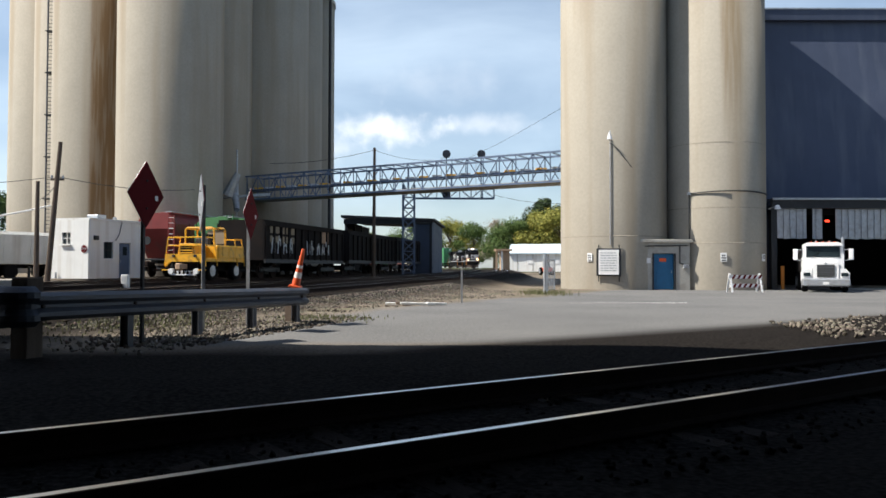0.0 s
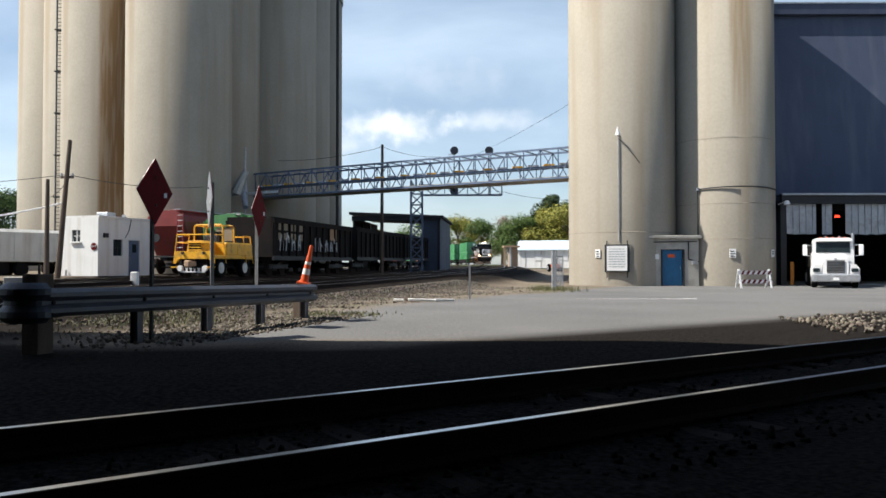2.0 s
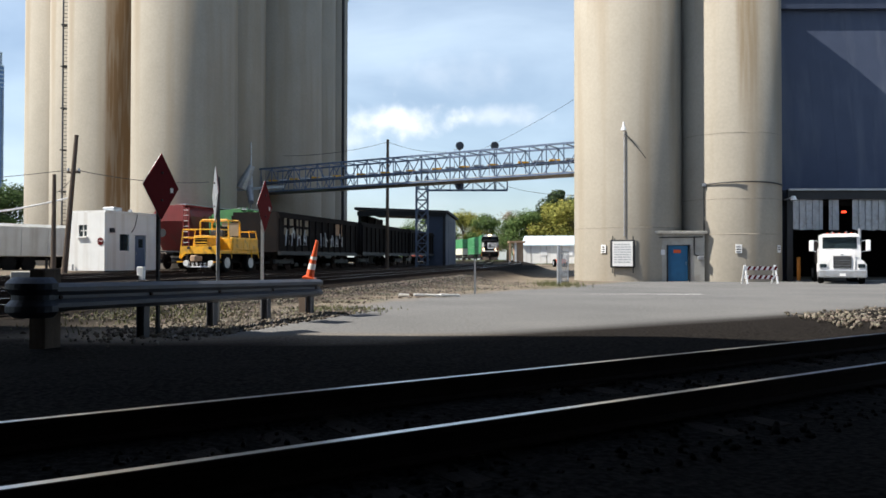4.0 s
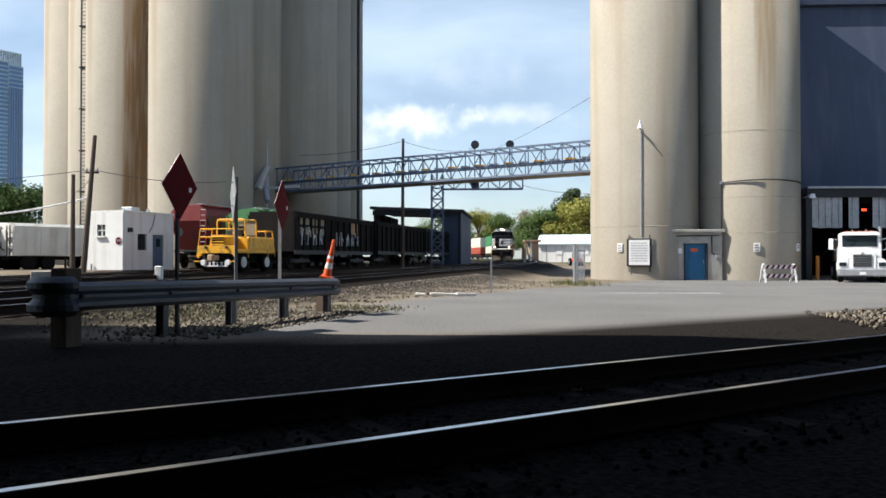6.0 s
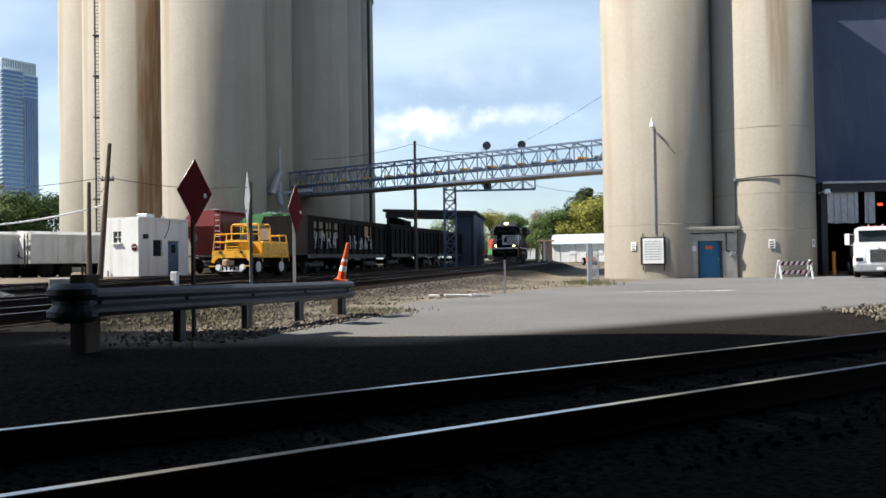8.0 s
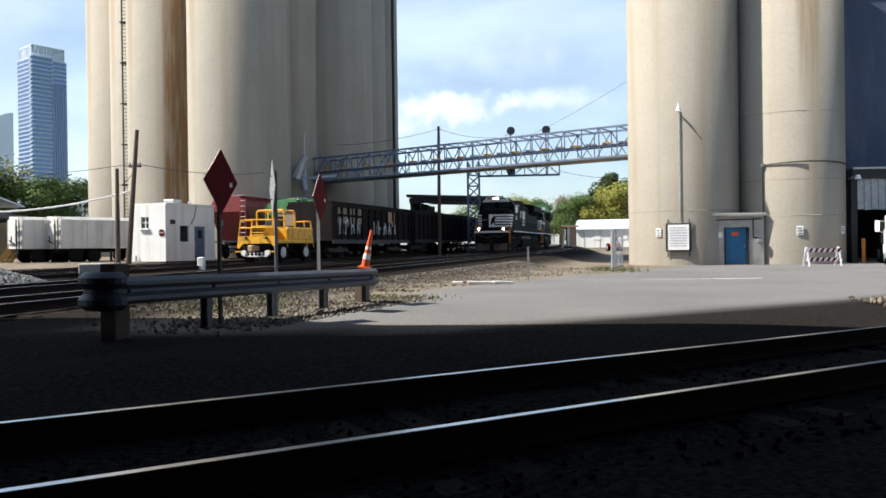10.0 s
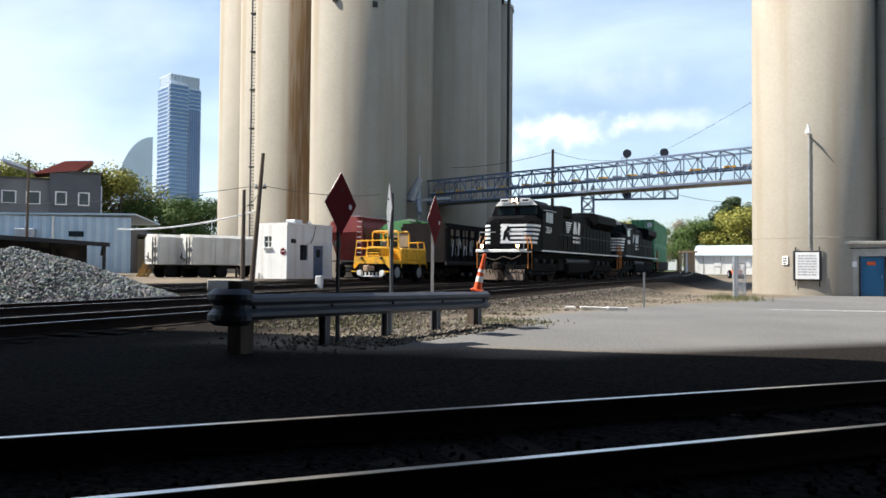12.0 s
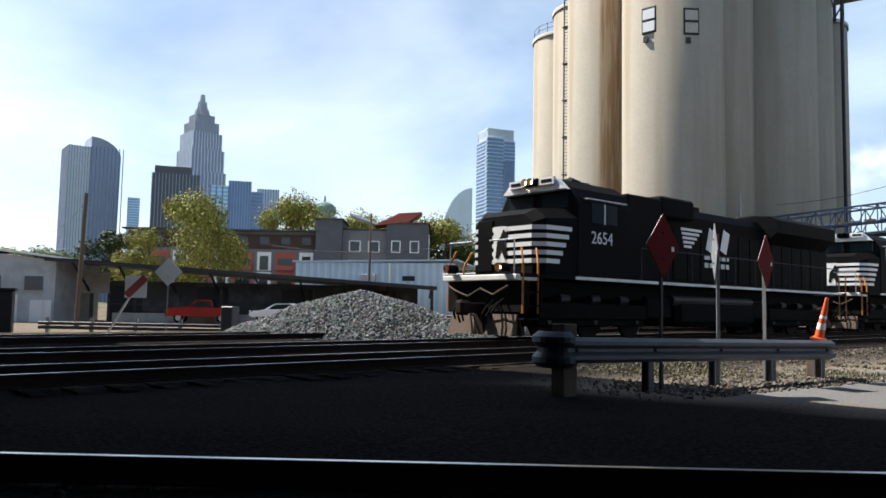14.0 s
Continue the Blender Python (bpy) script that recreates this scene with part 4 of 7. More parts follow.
def wire(a, b, sag, label="thin overhead wire sagging between supports", r=0.018, mt=None, n=16):
    bm = B()
    a, b = Vector(a), Vector(b)
    pts = [a + (b - a) * k / n - Vector((0, 0, sag * 4 * (k / n) * (1 - k / n))) for k in range(n + 1)]
    d = (b - a).normalized()
    n1 = d.orthogonal().normalized()
    n2 = d.cross(n1)
    rings = [[bm.verts.new(p + (n1 * math.cos(k * 1.2566) + n2 * math.sin(k * 1.2566)) * r) for k in range(5)] for p in pts]
    for g, h in zip(rings, rings[1:]):
        for k in range(5):
            bm.faces.new((g[k], g[(k + 1) % 5], h[(k + 1) % 5], h[k]))
    return tagged(link("overhead_wire", bm, mt or M["steel_dark"]), label, "wire", "overhead wires")


wire((-5.9, 66, 11.2), (-17.3, 66.5, 10.2), 0.5)
wire((-5.9, 66, 11.2), (-1.0, 75, 11.6), 0.3)
wire((1.0, 75, 11.2), (9.2, 47.6, 12.2), 0.3, r=0.012)
wire((5.0, 75, 8.2), (9.7, 52.5, 5.5), 0.3)
wire((-20.5, 40.9, 5.9), (-60, 52, 7.2), 1.0)
wire((-20.5, 40.9, 5.9), (-17.6, 54.5, 6.6), 0.3, r=0.02)
wire((-30.35, 59.55, 5.85), (-44.6, 61.0, 4.45), 0.45, "white cable sagging past the silos to a metal building", 0.075, M["white_plain"])
wire((-48.5, 26.5, 7.6), (-120, 60, 12), 0.8)
wire((-20.5, 40.9, 5.6), (-22.4, 42.6, 4.8), 0.15)


# ---- ladder and fittings on the western silos ----
def silo_ladder():
    e = empty("caged_ladder", Matrix.Translation((-32.6, 63.7, 0)), "tall steel ladder pipe running up the silos", "ladder")
    for x in (-0.33, 0.33):
        part("rail", tube(B(), (x, 0, 1), (x, 0, 33), 0.07, seg=6), M["galv_shaded"], e)
    bm = B()
    for k in range(100):
        tube(bm, (-0.3, 0, 1.2 + k * 0.31), (0.3, 0, 1.2 + k * 0.31), 0.025, seg=4, caps=False)
    tagged(part("rungs", bm, M["steel_dark"], e), kind="stuff")
    for k in range(9):
        z = 3.2 + k * 3.5
        part("landing", box(box(B(), 0, 0.1, z, 0.9, 0.6, 0.08), 0, 0.7, z, 0.08, 1.4, 0.08), M["steel_dark"], e)


def roof_rail(cx, cy, r, z):
    e = empty("roof_railing", Matrix.Translation((cx, cy, z)), "thin steel railing round the silo roof", "railing")
    n = 18
    P = [Vector((r * math.cos(2 * math.pi * k / n), r * math.sin(2 * math.pi * k / n), 0)) for k in range(n)]
    for k in range(n):
        part("post", tube(B(), P[k], P[k] + Vector((0, 0, 1.05)), 0.03, seg=5), M["steel_dark"], e)
        for zz in (0.55, 1.05):
            part("rail", tube(B(), P[k] + Vector((0, 0, zz)), P[(k + 1) % n] + Vector((0, 0, zz)), 0.025, seg=5), M["steel_dark"], e)


def silo_plates():
    for ang, z, mt in ((-6, 22.9, M["white_plain"]), (40, 22.5, M["concrete2"])):
        e = empty("vent_hatch", silo_spot(-20.6, 58.0, SR, ang, z, 0.02), "rusty framed hatch high on the silo wall", "hatch", "hatches on the silo")
        part("frame", box(B(), 0, 0, 0, 1.15, 0.12, 2.0, bevel=0.02), M["steel_dark"], e)
        for zz in (-0.5, 0.45):
            part("plate", box(B(), 0, -0.07, zz, 0.95, 0.06, 0.75), mt, e)
        part("pipe_stub", box(B(), -0.25, -0.05, -1.45, 0.35, 0.14, 0.4), M["steel_dark"], e)


def headhouse():
    e = empty("roof_platform", Matrix.Translation((-15.2, 86.0, 30.8)), "rusty steel platform on legs on the silo roof", "platform")
    for x in (-3, -0.5, 2.2):
        for y in (-2.5, 2.5):
            part("leg", bar(B(), (x, y, -0.3), (x, y, 3.6), 0.28), M["steel_dark"], e)
    part("deck", box(B(), 0, 0, 3.8, 9.0, 6.5, 0.7), M["steel_dark"], e)
    part("housing", box(B(), -1.0, 0, 6.2, 6.0, 5.0, 4.4, bevel=0.05), M["metalwall"], e)
    for k in range(10):
        part("rail_post", bar(B(), (-4.4 + k * 0.98, -3.2, 4.1), (-4.4 + k * 0.98, -3.2, 5.2), 0.06), M["steel_dark"], e)
    part("handrail", bar(B(), (-4.4, -3.2, 5.2), (4.45, -3.2, 5.2), 0.06), M["steel_dark"], e)
    part("brace", bar(bar(B(), (2.2, -2.5, 0), (4.4, -3.0, 3.6), 0.12), (-3, -2.5, 0), (-0.5, -2.5, 3.5), 0.12), M["steel_dark"], e)
    part("drop_pipe", tube(B(), (2.9, -2.9, -30), (2.9, -2.9, 3.5), 0.16, seg=8), M["steel_dark"], e)


silo_ladder()
roof_rail(-37.6, 74.0, 3.8, 30.3)
silo_plates()
headhouse()


# ---- freight cars ----
def bogie(e, x, gauge_z=0.46, wheels=2, base=1.75, r=0.46, mt=None):
    """A truck under a car, centred at x along it; wheels roll along x."""
    mt = mt or M["steel_dark"]
    b = part("bogie", box(box(B(), x, 0.98, 0.52, base + 0.9, 0.16, 0.3, bevel=0.05), x, -0.98, 0.52, base + 0.9, 0.16, 0.3, bevel=0.05), mt, e)
    part("bolster", box(B(), x, 0, 0.6, 0.4, 2.1, 0.3), mt, b)
    for k in range(wheels):
        xx = x - base / 2 + k * base / (wheels - 1)
        for s in (-1, 1):
            bm = B()
            tube(bm, (xx, s * 0.70, r), (xx, s * 0.82, r), r, seg=24)
            part("wheel", bm, M["rust"], b)
        part("axle", tube(B(), (xx, -1.1, r), (xx, 1.1, r), 0.09, seg=8), M["steel_dark"], b)
    return b


def coupler(e, x, d):
    part("coupler", box(box(B(), x + d * 0.25, 0, 0.86, 0.7, 0.2, 0.22, bevel=0.03), x + d * 0.62, 0, 0.86, 0.3, 0.3, 0.36, bevel=0.06), M["rust"], e)


def hopper(y, off, L, mt, label, low=0.0):
    """A covered hopper: rounded shoulders, slope sheets at its ends, ladders and hatches."""
    x0, y0, z0, h = on_line(s_at(y), off)
    e = empty("hopper_car", pose(x0, y0, z0, 0, 0, math.degrees(h)), label, "freight car", "standing freight cars")
    w = 1.5
    prof = [(-w, 1.25), (w, 1.25), (w, 3.6 - low), (w - 0.2, 4.0 - low), (w - 0.7, 4.3 - low), (0.0, 4.36 - low), (-w + 0.7, 4.3 - low), (-w + 0.2, 4.0 - low), (-w, 3.6 - low)]
    bm = B()
    prism(bm, prof, -1.6, -L + 1.6, 'x')
    part("shell", bm, mt, e)
    for sx, ex in ((-0.35, -1.6), (-L + 0.35, -L + 1.6)):
        bm = B()
        va = [bm.verts.new((ex, u, v)) for u, v in prof]
        top = [bm.verts.new((sx, u * 0.98, max(v, 3.3 - low))) for u, v in prof]
        for i in range(len(prof)):
            j = (i + 1) % len(prof)
            if (va[i].co - va[j].co).length > 1e-6:
                bm.faces.new((va[i], va[j], top[j], top[i]))
        bm.faces.new(top)
        bmesh.ops.recalc_face_normals(bm, faces=bm.faces[:])
        part("end_slope", bm, mt, e)
    part("sill", box(B(), -L / 2, 0, 1.05, L - 0.3, 0.5, 0.35), M["steel_dark"], e)
    for sx in (-0.3, -L + 0.3):
        part("end_platform", box(B(), sx, 0, 1.15, 0.9, 2.9, 0.1), M["steel_dark"], e)
        for yy in (-1.35, 1.35):
            part("corner_post", bar(B(), (sx, yy, 1.15), (sx, yy, 3.5), 0.09), mt, e)
        lad = part("ladder", bar(bar(B(), (sx + (0.06 if sx > -1 else -0.06), 0.95, 1.15), (sx + (0.06 if sx > -1 else -0.06), 0.95, 4.1), 0.05), (sx + (0.06 if sx > -1 else -0.06), 1.38, 1.15), (sx + (0.06 if sx > -1 else -0.06), 1.38, 4.1), 0.05), mt, e)
        for k in range(8):
            zz = 1.4 + k * 0.36
            part("rung", bar(B(), (sx + (0.06 if sx > -1 else -0.06), 0.95, zz), (sx + (0.06 if sx > -1 else -0.06), 1.38, zz), 0.03), M["white_plain"], lad)
        part("handbrake", tube(B(), (sx + 0.05, -0.6, 2.4), (sx + 0.12, -0.6, 2.4), 0.28, seg=16), M["steel_dark"], e)
    for k in range(5):
        part("hatch", box(B(), -2.2 - k * (L - 4.4) / 4, 0, 4.42 - low, 1.7, 0.75, 0.12, bevel=0.03), mt, e)
    for k in range(6):
        x = -1.9 - k * (L - 3.8) / 5
        for s in (-1, 1):
            part("rib", box(B(), x, s * 1.53, 2.45, 0.1, 0.07, 2.3), mt, e)
    for k in range(3):
        x = -L * (0.27 + 0.23 * k)
        bm = B()
        prism(bm, [(x - 1.2, 1.25), (x + 1.2, 1.25), (x + 0.35, 0.5), (x - 0.35, 0.5)], -1.2, 1.2)
        part("outlet", bm, M["steel_dark"], e)
    part("running_board", box(B(), -L / 2, 0.85, 4.42 - low, L - 0.8, 0.5, 0.05), M["galv"], e)
    bogie(e, -1.9), bogie(e, -L + 1.9)
    coupler(e, 0, 1), coupler(e, -L, -1)
    return e


def boxcar(y, off, L, label, ribs=12, open_top=False, tag=False):
    x0, y0, z0, h = on_line(s_at(y), off)
    e = empty("gondola_car" if open_top else "box_car", pose(x0, y0, z0, 0, 0, math.degrees(h)), label, "freight car", "standing freight cars")
    top = 3.5 if open_top else 4.15
    w = 1.5
    bm = B()
    if open_top:
        box(bm, -L / 2, -w + 0.04, (1.1 + top) / 2, L - 0.4, 0.08, top - 1.1)
        box(bm, -L / 2, w - 0.04, (1.1 + top) / 2, L - 0.4, 0.08, top - 1.1)
        box(bm, -0.25, 0, (1.1 + top) / 2, 0.1, 2 * w - 0.2, top - 1.1)
        box(bm, -L + 0.25, 0, (1.1 + top) / 2, 0.1, 2 * w - 0.2, top - 1.1)
        box(bm, -L / 2, 0, 1.2, L - 0.7, 2 * w - 0.2, 0.15)
    else:
        prism(bm, [(-w, 1.1), (w, 1.1), (w, top - 0.25), (0, top), (-w, top - 0.25)], -0.2, -L + 0.2, 'x')
    part("body", bm, M["carblack"], e)
    for k in range(ribs + 1):
        x = -0.3 - k * (L - 0.6) / ribs
        for s in (-1, 1):
            part("rib", box(B(), x, s * (w + 0.05), (1.1 + top - 0.25) / 2, 0.13, 0.1, top - 1.4), M["carblack"], e)
    for s in (-1, 1):
        part("top_chord", box(B(), -L / 2, s * (w + 0.04), top - 0.28, L - 0.4, 0.14, 0.14), M["carblack"], e)
        part("side_sill", box(B(), -L / 2, s * (w + 0.03), 1.05, L - 0.4, 0.12, 0.25), M["steel_dark"], e)
    if tag:                                  # faded spray-painted marks and rust-brown panels
        rng = random.Random(5)
        for r in range(2):
            for k in range(5):
                part("faded_panel", box(B(), -1.2 - k * 0.75, w + 0.012, 2.95 - r * 0.58, 0.5, 0.012, 0.42), M["palletwall"], e)
        for k in range(9):
            x = -1.1 - k * 0.85 - (2.0 if k > 3 else 0)
            bm = B()
            hgt = rng.uniform(0.7, 1.15)
            bar(bm, (x, w + 0.012, 1.5), (x - rng.uniform(-0.15, 0.3), w + 0.012, 1.5 + hgt), 0.12, 0.012)
            bar(bm, (x, w + 0.014, 1.5 + hgt * 0.6), (x - 0.45, w + 0.014, 1.5 + hgt * rng.uniform(0.2, 0.9)), 0.012, 0.11)
            bar(bm, (x - 0.45, w + 0.013, 1.55), (x - 0.4, w + 0.013, 1.5 + hgt * 0.8), 0.1, 0.012)
            part("paint_mark", bm, M["white"], e, "faded pale spray-paint stroke")
        part("paint_mark", box(B(), -9.6, w + 0.01, 2.75, 1.4, 0.012, 0.8), M["tanbrick"], e, "faded reddish spray-paint block")
    bogie(e, -2.0), bogie(e, -L + 2.0)
    coupler(e, 0, 1), coupler(e, -L, -1)
    return e


hopper(47.6, 14.3, 14.5, M["red"], "dark red covered hopper car on a siding", 0.1)
hopper(48.2, 10.4, 14.5, M["green"], "faded green covered hopper car on a siding", 0.4)
boxcar(44.3, 6.3, 13.4, "sooty dark open freight car with spray-painted side", open_top=True, tag=True)
boxcar(58.9, 6.3, 14.5, "sooty dark open gondola on a siding", open_top=True)
boxcar(74.6, 6.3, 14.5, "sooty dark gondola under a shed roof", open_top=True)


def rail_mover():
    x0, y0, z0, h = on_line(s_at(38.5), 6.3)
    e = empty("railcar_mover", pose(x0, y0, z0, 0, 0, math.degrees(h)), "yellow railcar mover with open cab frame and railings", "rail vehicle")
    Y = M["yellow"]
    P = lambda nm, bm, m=Y, lb="", par=None: part(nm, bm, m, par or e, lb)
    # low frame: front bulkhead, deck and engine body along the flank
    P("front_bulkhead", prism(B(), [(-1.12, 0.72), (-0.85, 0.98), (0.85, 0.98), (1.12, 0.72), (1.12, 1.38), (-1.12, 1.38)], -0.25, -0.1, 'x'))
    P("deck", box(B(), -2.3, 0, 1.08, 4.2, 2.3, 0.2, bevel=0.03))
    P("engine_body", box(B(), -2.9, 0, 1.5, 2.9, 2.3, 0.75, bevel=0.07))
    hood = P("front_hood", box(B(), -0.85, 0, 1.6, 1.2, 0.95, 0.68, bevel=0.05))
    gr = P("radiator_grille", box(B(), -0.24, 0, 1.55, 0.05, 0.7, 0.62), M["void"], par=hood)
    for k in range(5):
        P("grille_bar", box(B(), -0.2, 0, 1.3 + k * 0.14, 0.04, 0.8, 0.06), par=gr)
    for x in (-2.2, -2.9, -3.6):
        P("side_door", box(B(), x, 1.155, 1.5, 0.6, 0.02, 0.55, bevel=0.008))
        P("side_door", box(B(), x, -1.155, 1.5, 0.6, 0.02, 0.55, bevel=0.008))
    # open cab frame of bent tube round a seat and console
    for x in (-1.55, -2.75):
        bm = B()
        for a, b in (((x, -0.85, 1.85), (x, -0.85, 2.7)), ((x, -0.85, 2.7), (x, -0.75, 2.82)), ((x, -0.75, 2.82), (x, 0.75, 2.82)), ((x, 0.75, 2.82), (x, 0.85, 2.7)), ((x, 0.85, 2.7), (x, 0.85, 1.85))):
            tube(bm, a, b, 0.045, seg=8)
        P("cab_hoop", bm)
    P("cab_post", tube(B(), (-1.55, 0.15, 1.85), (-1.55, 0.15, 2.82), 0.04, seg=8))
    for s in (-1, 1):
        P("cab_rail", tube(B(), (-1.55, s * 0.8, 2.78), (-2.75, s * 0.8, 2.78), 0.04, seg=8))
    P("cab_rear_panel", box(B(), -2.8, 0.25, 2.35, 0.05, 1.0, 0.75), M["palletwall"])
    P("seat", box(box(B(), -2.2, 0.1, 2.0, 0.5, 0.5, 0.14, bevel=0.03), -2.45, 0.1, 2.25, 0.12, 0.5, 0.5, bevel=0.03), M["void"])
    P("console", box(B(), -1.7, 0.1, 2.05, 0.25, 0.8, 0.4, bevel=0.03), M["steel_dark"])
    # railings, splayed at their feet
    for s in (-1, 1):
        for x in (-0.15, -1.3, -3.5, -4.3):
            P("stanchion", tube(tube(B(), (x, s * 1.2, 0.75), (x, s * 1.12, 1.4), 0.032, seg=6), (x, s * 1.12, 1.4), (x, s * 1.0, 2.25), 0.032, seg=6))
        for z, y in ((1.83, 1.06), (2.25, 1.0)):
            P("handrail", tube(B(), (-0.15, s * y, z), (-1.3, s * y, z), 0.032, seg=6))
            P("handrail", tube(B(), (-3.5, s * y, z), (-4.3, s * y, z), 0.032, seg=6))
        for x in (-0.95, -3.5):
            wheel(e, "rubber_tyre", x, s * 0.98, 0.5, 0.5, 0.3, 'y')
            P("rail_wheel", tube(B(), (x - 0.9 * (1 if x < -2 else -0.3), s * 0.7, 0.3), (x - 0.9 * (1 if x < -2 else -0.3), s * 0.82, 0.3), 0.3, seg=18), M["rust"])
        P("step", box(B(), -0.05, s * 1.05, 0.55, 0.3, 0.3, 0.06))
        P("bumper_pad", tube(B(), (-0.1, s * 0.72, 0.48), (0.06, s * 0.72, 0.48), 0.15, seg=12), M["white_plain"])
        P("work_lamp", tube(B(), (-0.1, s * 0.62, 1.28), (-0.02, s * 0.62, 1.28), 0.08, seg=10), M["steel_dark"])
        for k in range(5):
            P("guard_strut", bar(B(), (-0.02, s * (0.05 + 0.12 * k), 0.3), (-0.02, s * (0.17 + 0.12 * k) - 0.12 * s * (k % 2) * 2, 0.5), 0.04), M["white_plain"])
    for z, y in ((1.83, 1.06), (2.25, 1.0)):
        P("front_rail", tube(B(), (-0.15, -y, z), (-0.15, y, z), 0.032, seg=6))
        P("rear_rail", tube(B(), (-4.3, -y, z), (-4.3, y, z), 0.032, seg=6))
    P("exhaust", tube(B(), (-3.1, -0.7, 1.8), (-3.1, -0.7, 2.6), 0.06, seg=8), M["steel_dark"])
    P("coupler", box(box(B(), 0.1, 0, 0.72, 0.6, 0.24, 0.26, bevel=0.03), 0.4, 0, 0.72, 0.3, 0.34, 0.36, bevel=0.06), M["tanbrick"])
    P("guard_bar", box(B(), -0.03, 0, 0.3, 0.08, 1.4, 0.06), M["white_plain"])
    P("underframe", box(B(), -2.3, 0, 0.8, 4.0, 1.3, 0.5), M["void"])


rail_mover()


# ---- the white hut ----
def hut():
    e = empty("hut", pose(-19.75, 42.9, 0.44, 0, 0, -18), "white-painted block hut with a flat roof beside the tracks", "building")
    w, d, h = 2.6, 3.9, 3.3                 # origin: the near right-hand corner; x runs back to the west
    t = 0.18

    def wall_with(name, length, holes, place):
        """A wall with openings: (from, to, sill, head)."""
        bm = B()
        x = 0
        for a, b, z0, z1 in holes:
            box(bm, (x + a) / 2, 0, h / 2, a - x, t, h)
            if z0 > 0.02:
                box(bm, (a + b) / 2, 0, z0 / 2, b - a, t, z0)
            box(bm, (a + b) / 2, 0, (z1 + h) / 2, b - a, t, h - z1)
            x = b
        box(bm, (x + length) / 2, 0, h / 2, length - x, t, h)
        ob = part(name, bm, M["white"], e)
        ob.matrix_basis = place
        return ob

    front = wall_with("wall", w, [(0.75, 1.35, 1.95, 2.6)], Matrix.Translation((-w, t / 2, 0)))
    sidew = wall_with("wall", d, [(1.0, 1.75, 1.15, 2.1), (2.25, 3.2, 0.0, 2.08)], Matrix.Translation((-t / 2, t, 0)) @ Matrix.Rotation(math.pi / 2, 4, 'Z'))
    part("wall", box(B(), -w + t / 2, d / 2 + t, h / 2, t, d, h), M["white"], e)
    part("wall", box(B(), -w / 2, d + t * 1.5, h / 2, w, t, h), M["white"], e)
    part("roof", box(B(), -w / 2, d / 2 + t, h + 0.05, w + 0.12, d + 0.35, 0.12), M["white"], e)
    win = part("window", box(B(), -w + 1.05, 0.12, 2.27, 0.6, 0.03, 0.65), M["glass"], e)
    part("window_frame", box(box(B(), -w + 1.05, 0.08, 2.27, 0.04, 0.05, 0.65), -w + 1.05, 0.08, 2.27, 0.6, 0.05, 0.04), M["white"], win)
    part("window_sill", box(B(), -w + 1.05, -0.05, 1.9, 0.72, 0.14, 0.08), M["white"], win)
    win = part("window", box(B(), -0.12, t + 1.375, 1.62, 0.03, 0.75, 0.95), M["glass"], e)
    part("window_frame", box(box(B(), -0.08, t + 1.375, 1.62, 0.05, 0.04, 0.95), -0.08, t + 1.375, 1.62, 0.05, 0.8, 0.04), M["steel_dark"], win)
    door = part("door", box(B(), -0.1, t + 2.725, 1.03, 0.05, 0.93, 2.05), M["steel_blue"], e, "blue-grey steel door with a small window")
    part("door_window", box(B(), -0.07, t + 2.8, 1.6, 0.02, 0.35, 0.5), M["glass"], door)
    part("door_handle", box(B(), -0.05, t + 2.4, 1.0, 0.05, 0.05, 0.14), M["galv"], door)
    part("roof_unit", box(B(), -0.9, 1.6, h + 0.24, 0.8, 0.7, 0.28, bevel=0.04), M["galv"], e)
    part("roof_vent", tube(B(), (-0.5, 2.6, h), (-0.5, 2.6, h + 0.3), 0.1, seg=8), M["galv"], e)
    part("wall_box", box(B(), 0.06, t + 0.35, 2.3, 0.12, 0.3, 0.25), M["steel_dark"], e)
    part("conduit", tube(tube(B(), (0.05, t + 1.9, 2.2), (0.05, t + 2.2, 2.6), 0.02, seg=5), (0.05, t + 2.2, 2.6), (0.05, t + 2.4, 3.3), 0.02, seg=5), M["steel_dark"], e)
    part("pipe_stub", tube(B(), (-w + 0.45, -0.1, 0), (-w + 0.45, -0.1, 0.35), 0.05, seg=8), M["galv"], e)
    s = empty("stop_sign", pose(-20.02, 42.975, 2.1, 0, 0, -18), "small red octagonal stop sign on the hut corner", "sign")
    bm = B()
    tube(bm, (0, 0, 0), (0, -0.02, 0), 0.22, seg=8)
    part("plate", bm, M["signred"], s)
    text_part("word", "STOP", 0.15, Matrix.Translation((0, -0.03, 0)) @ UP, M["white_plain"], s)


hut()


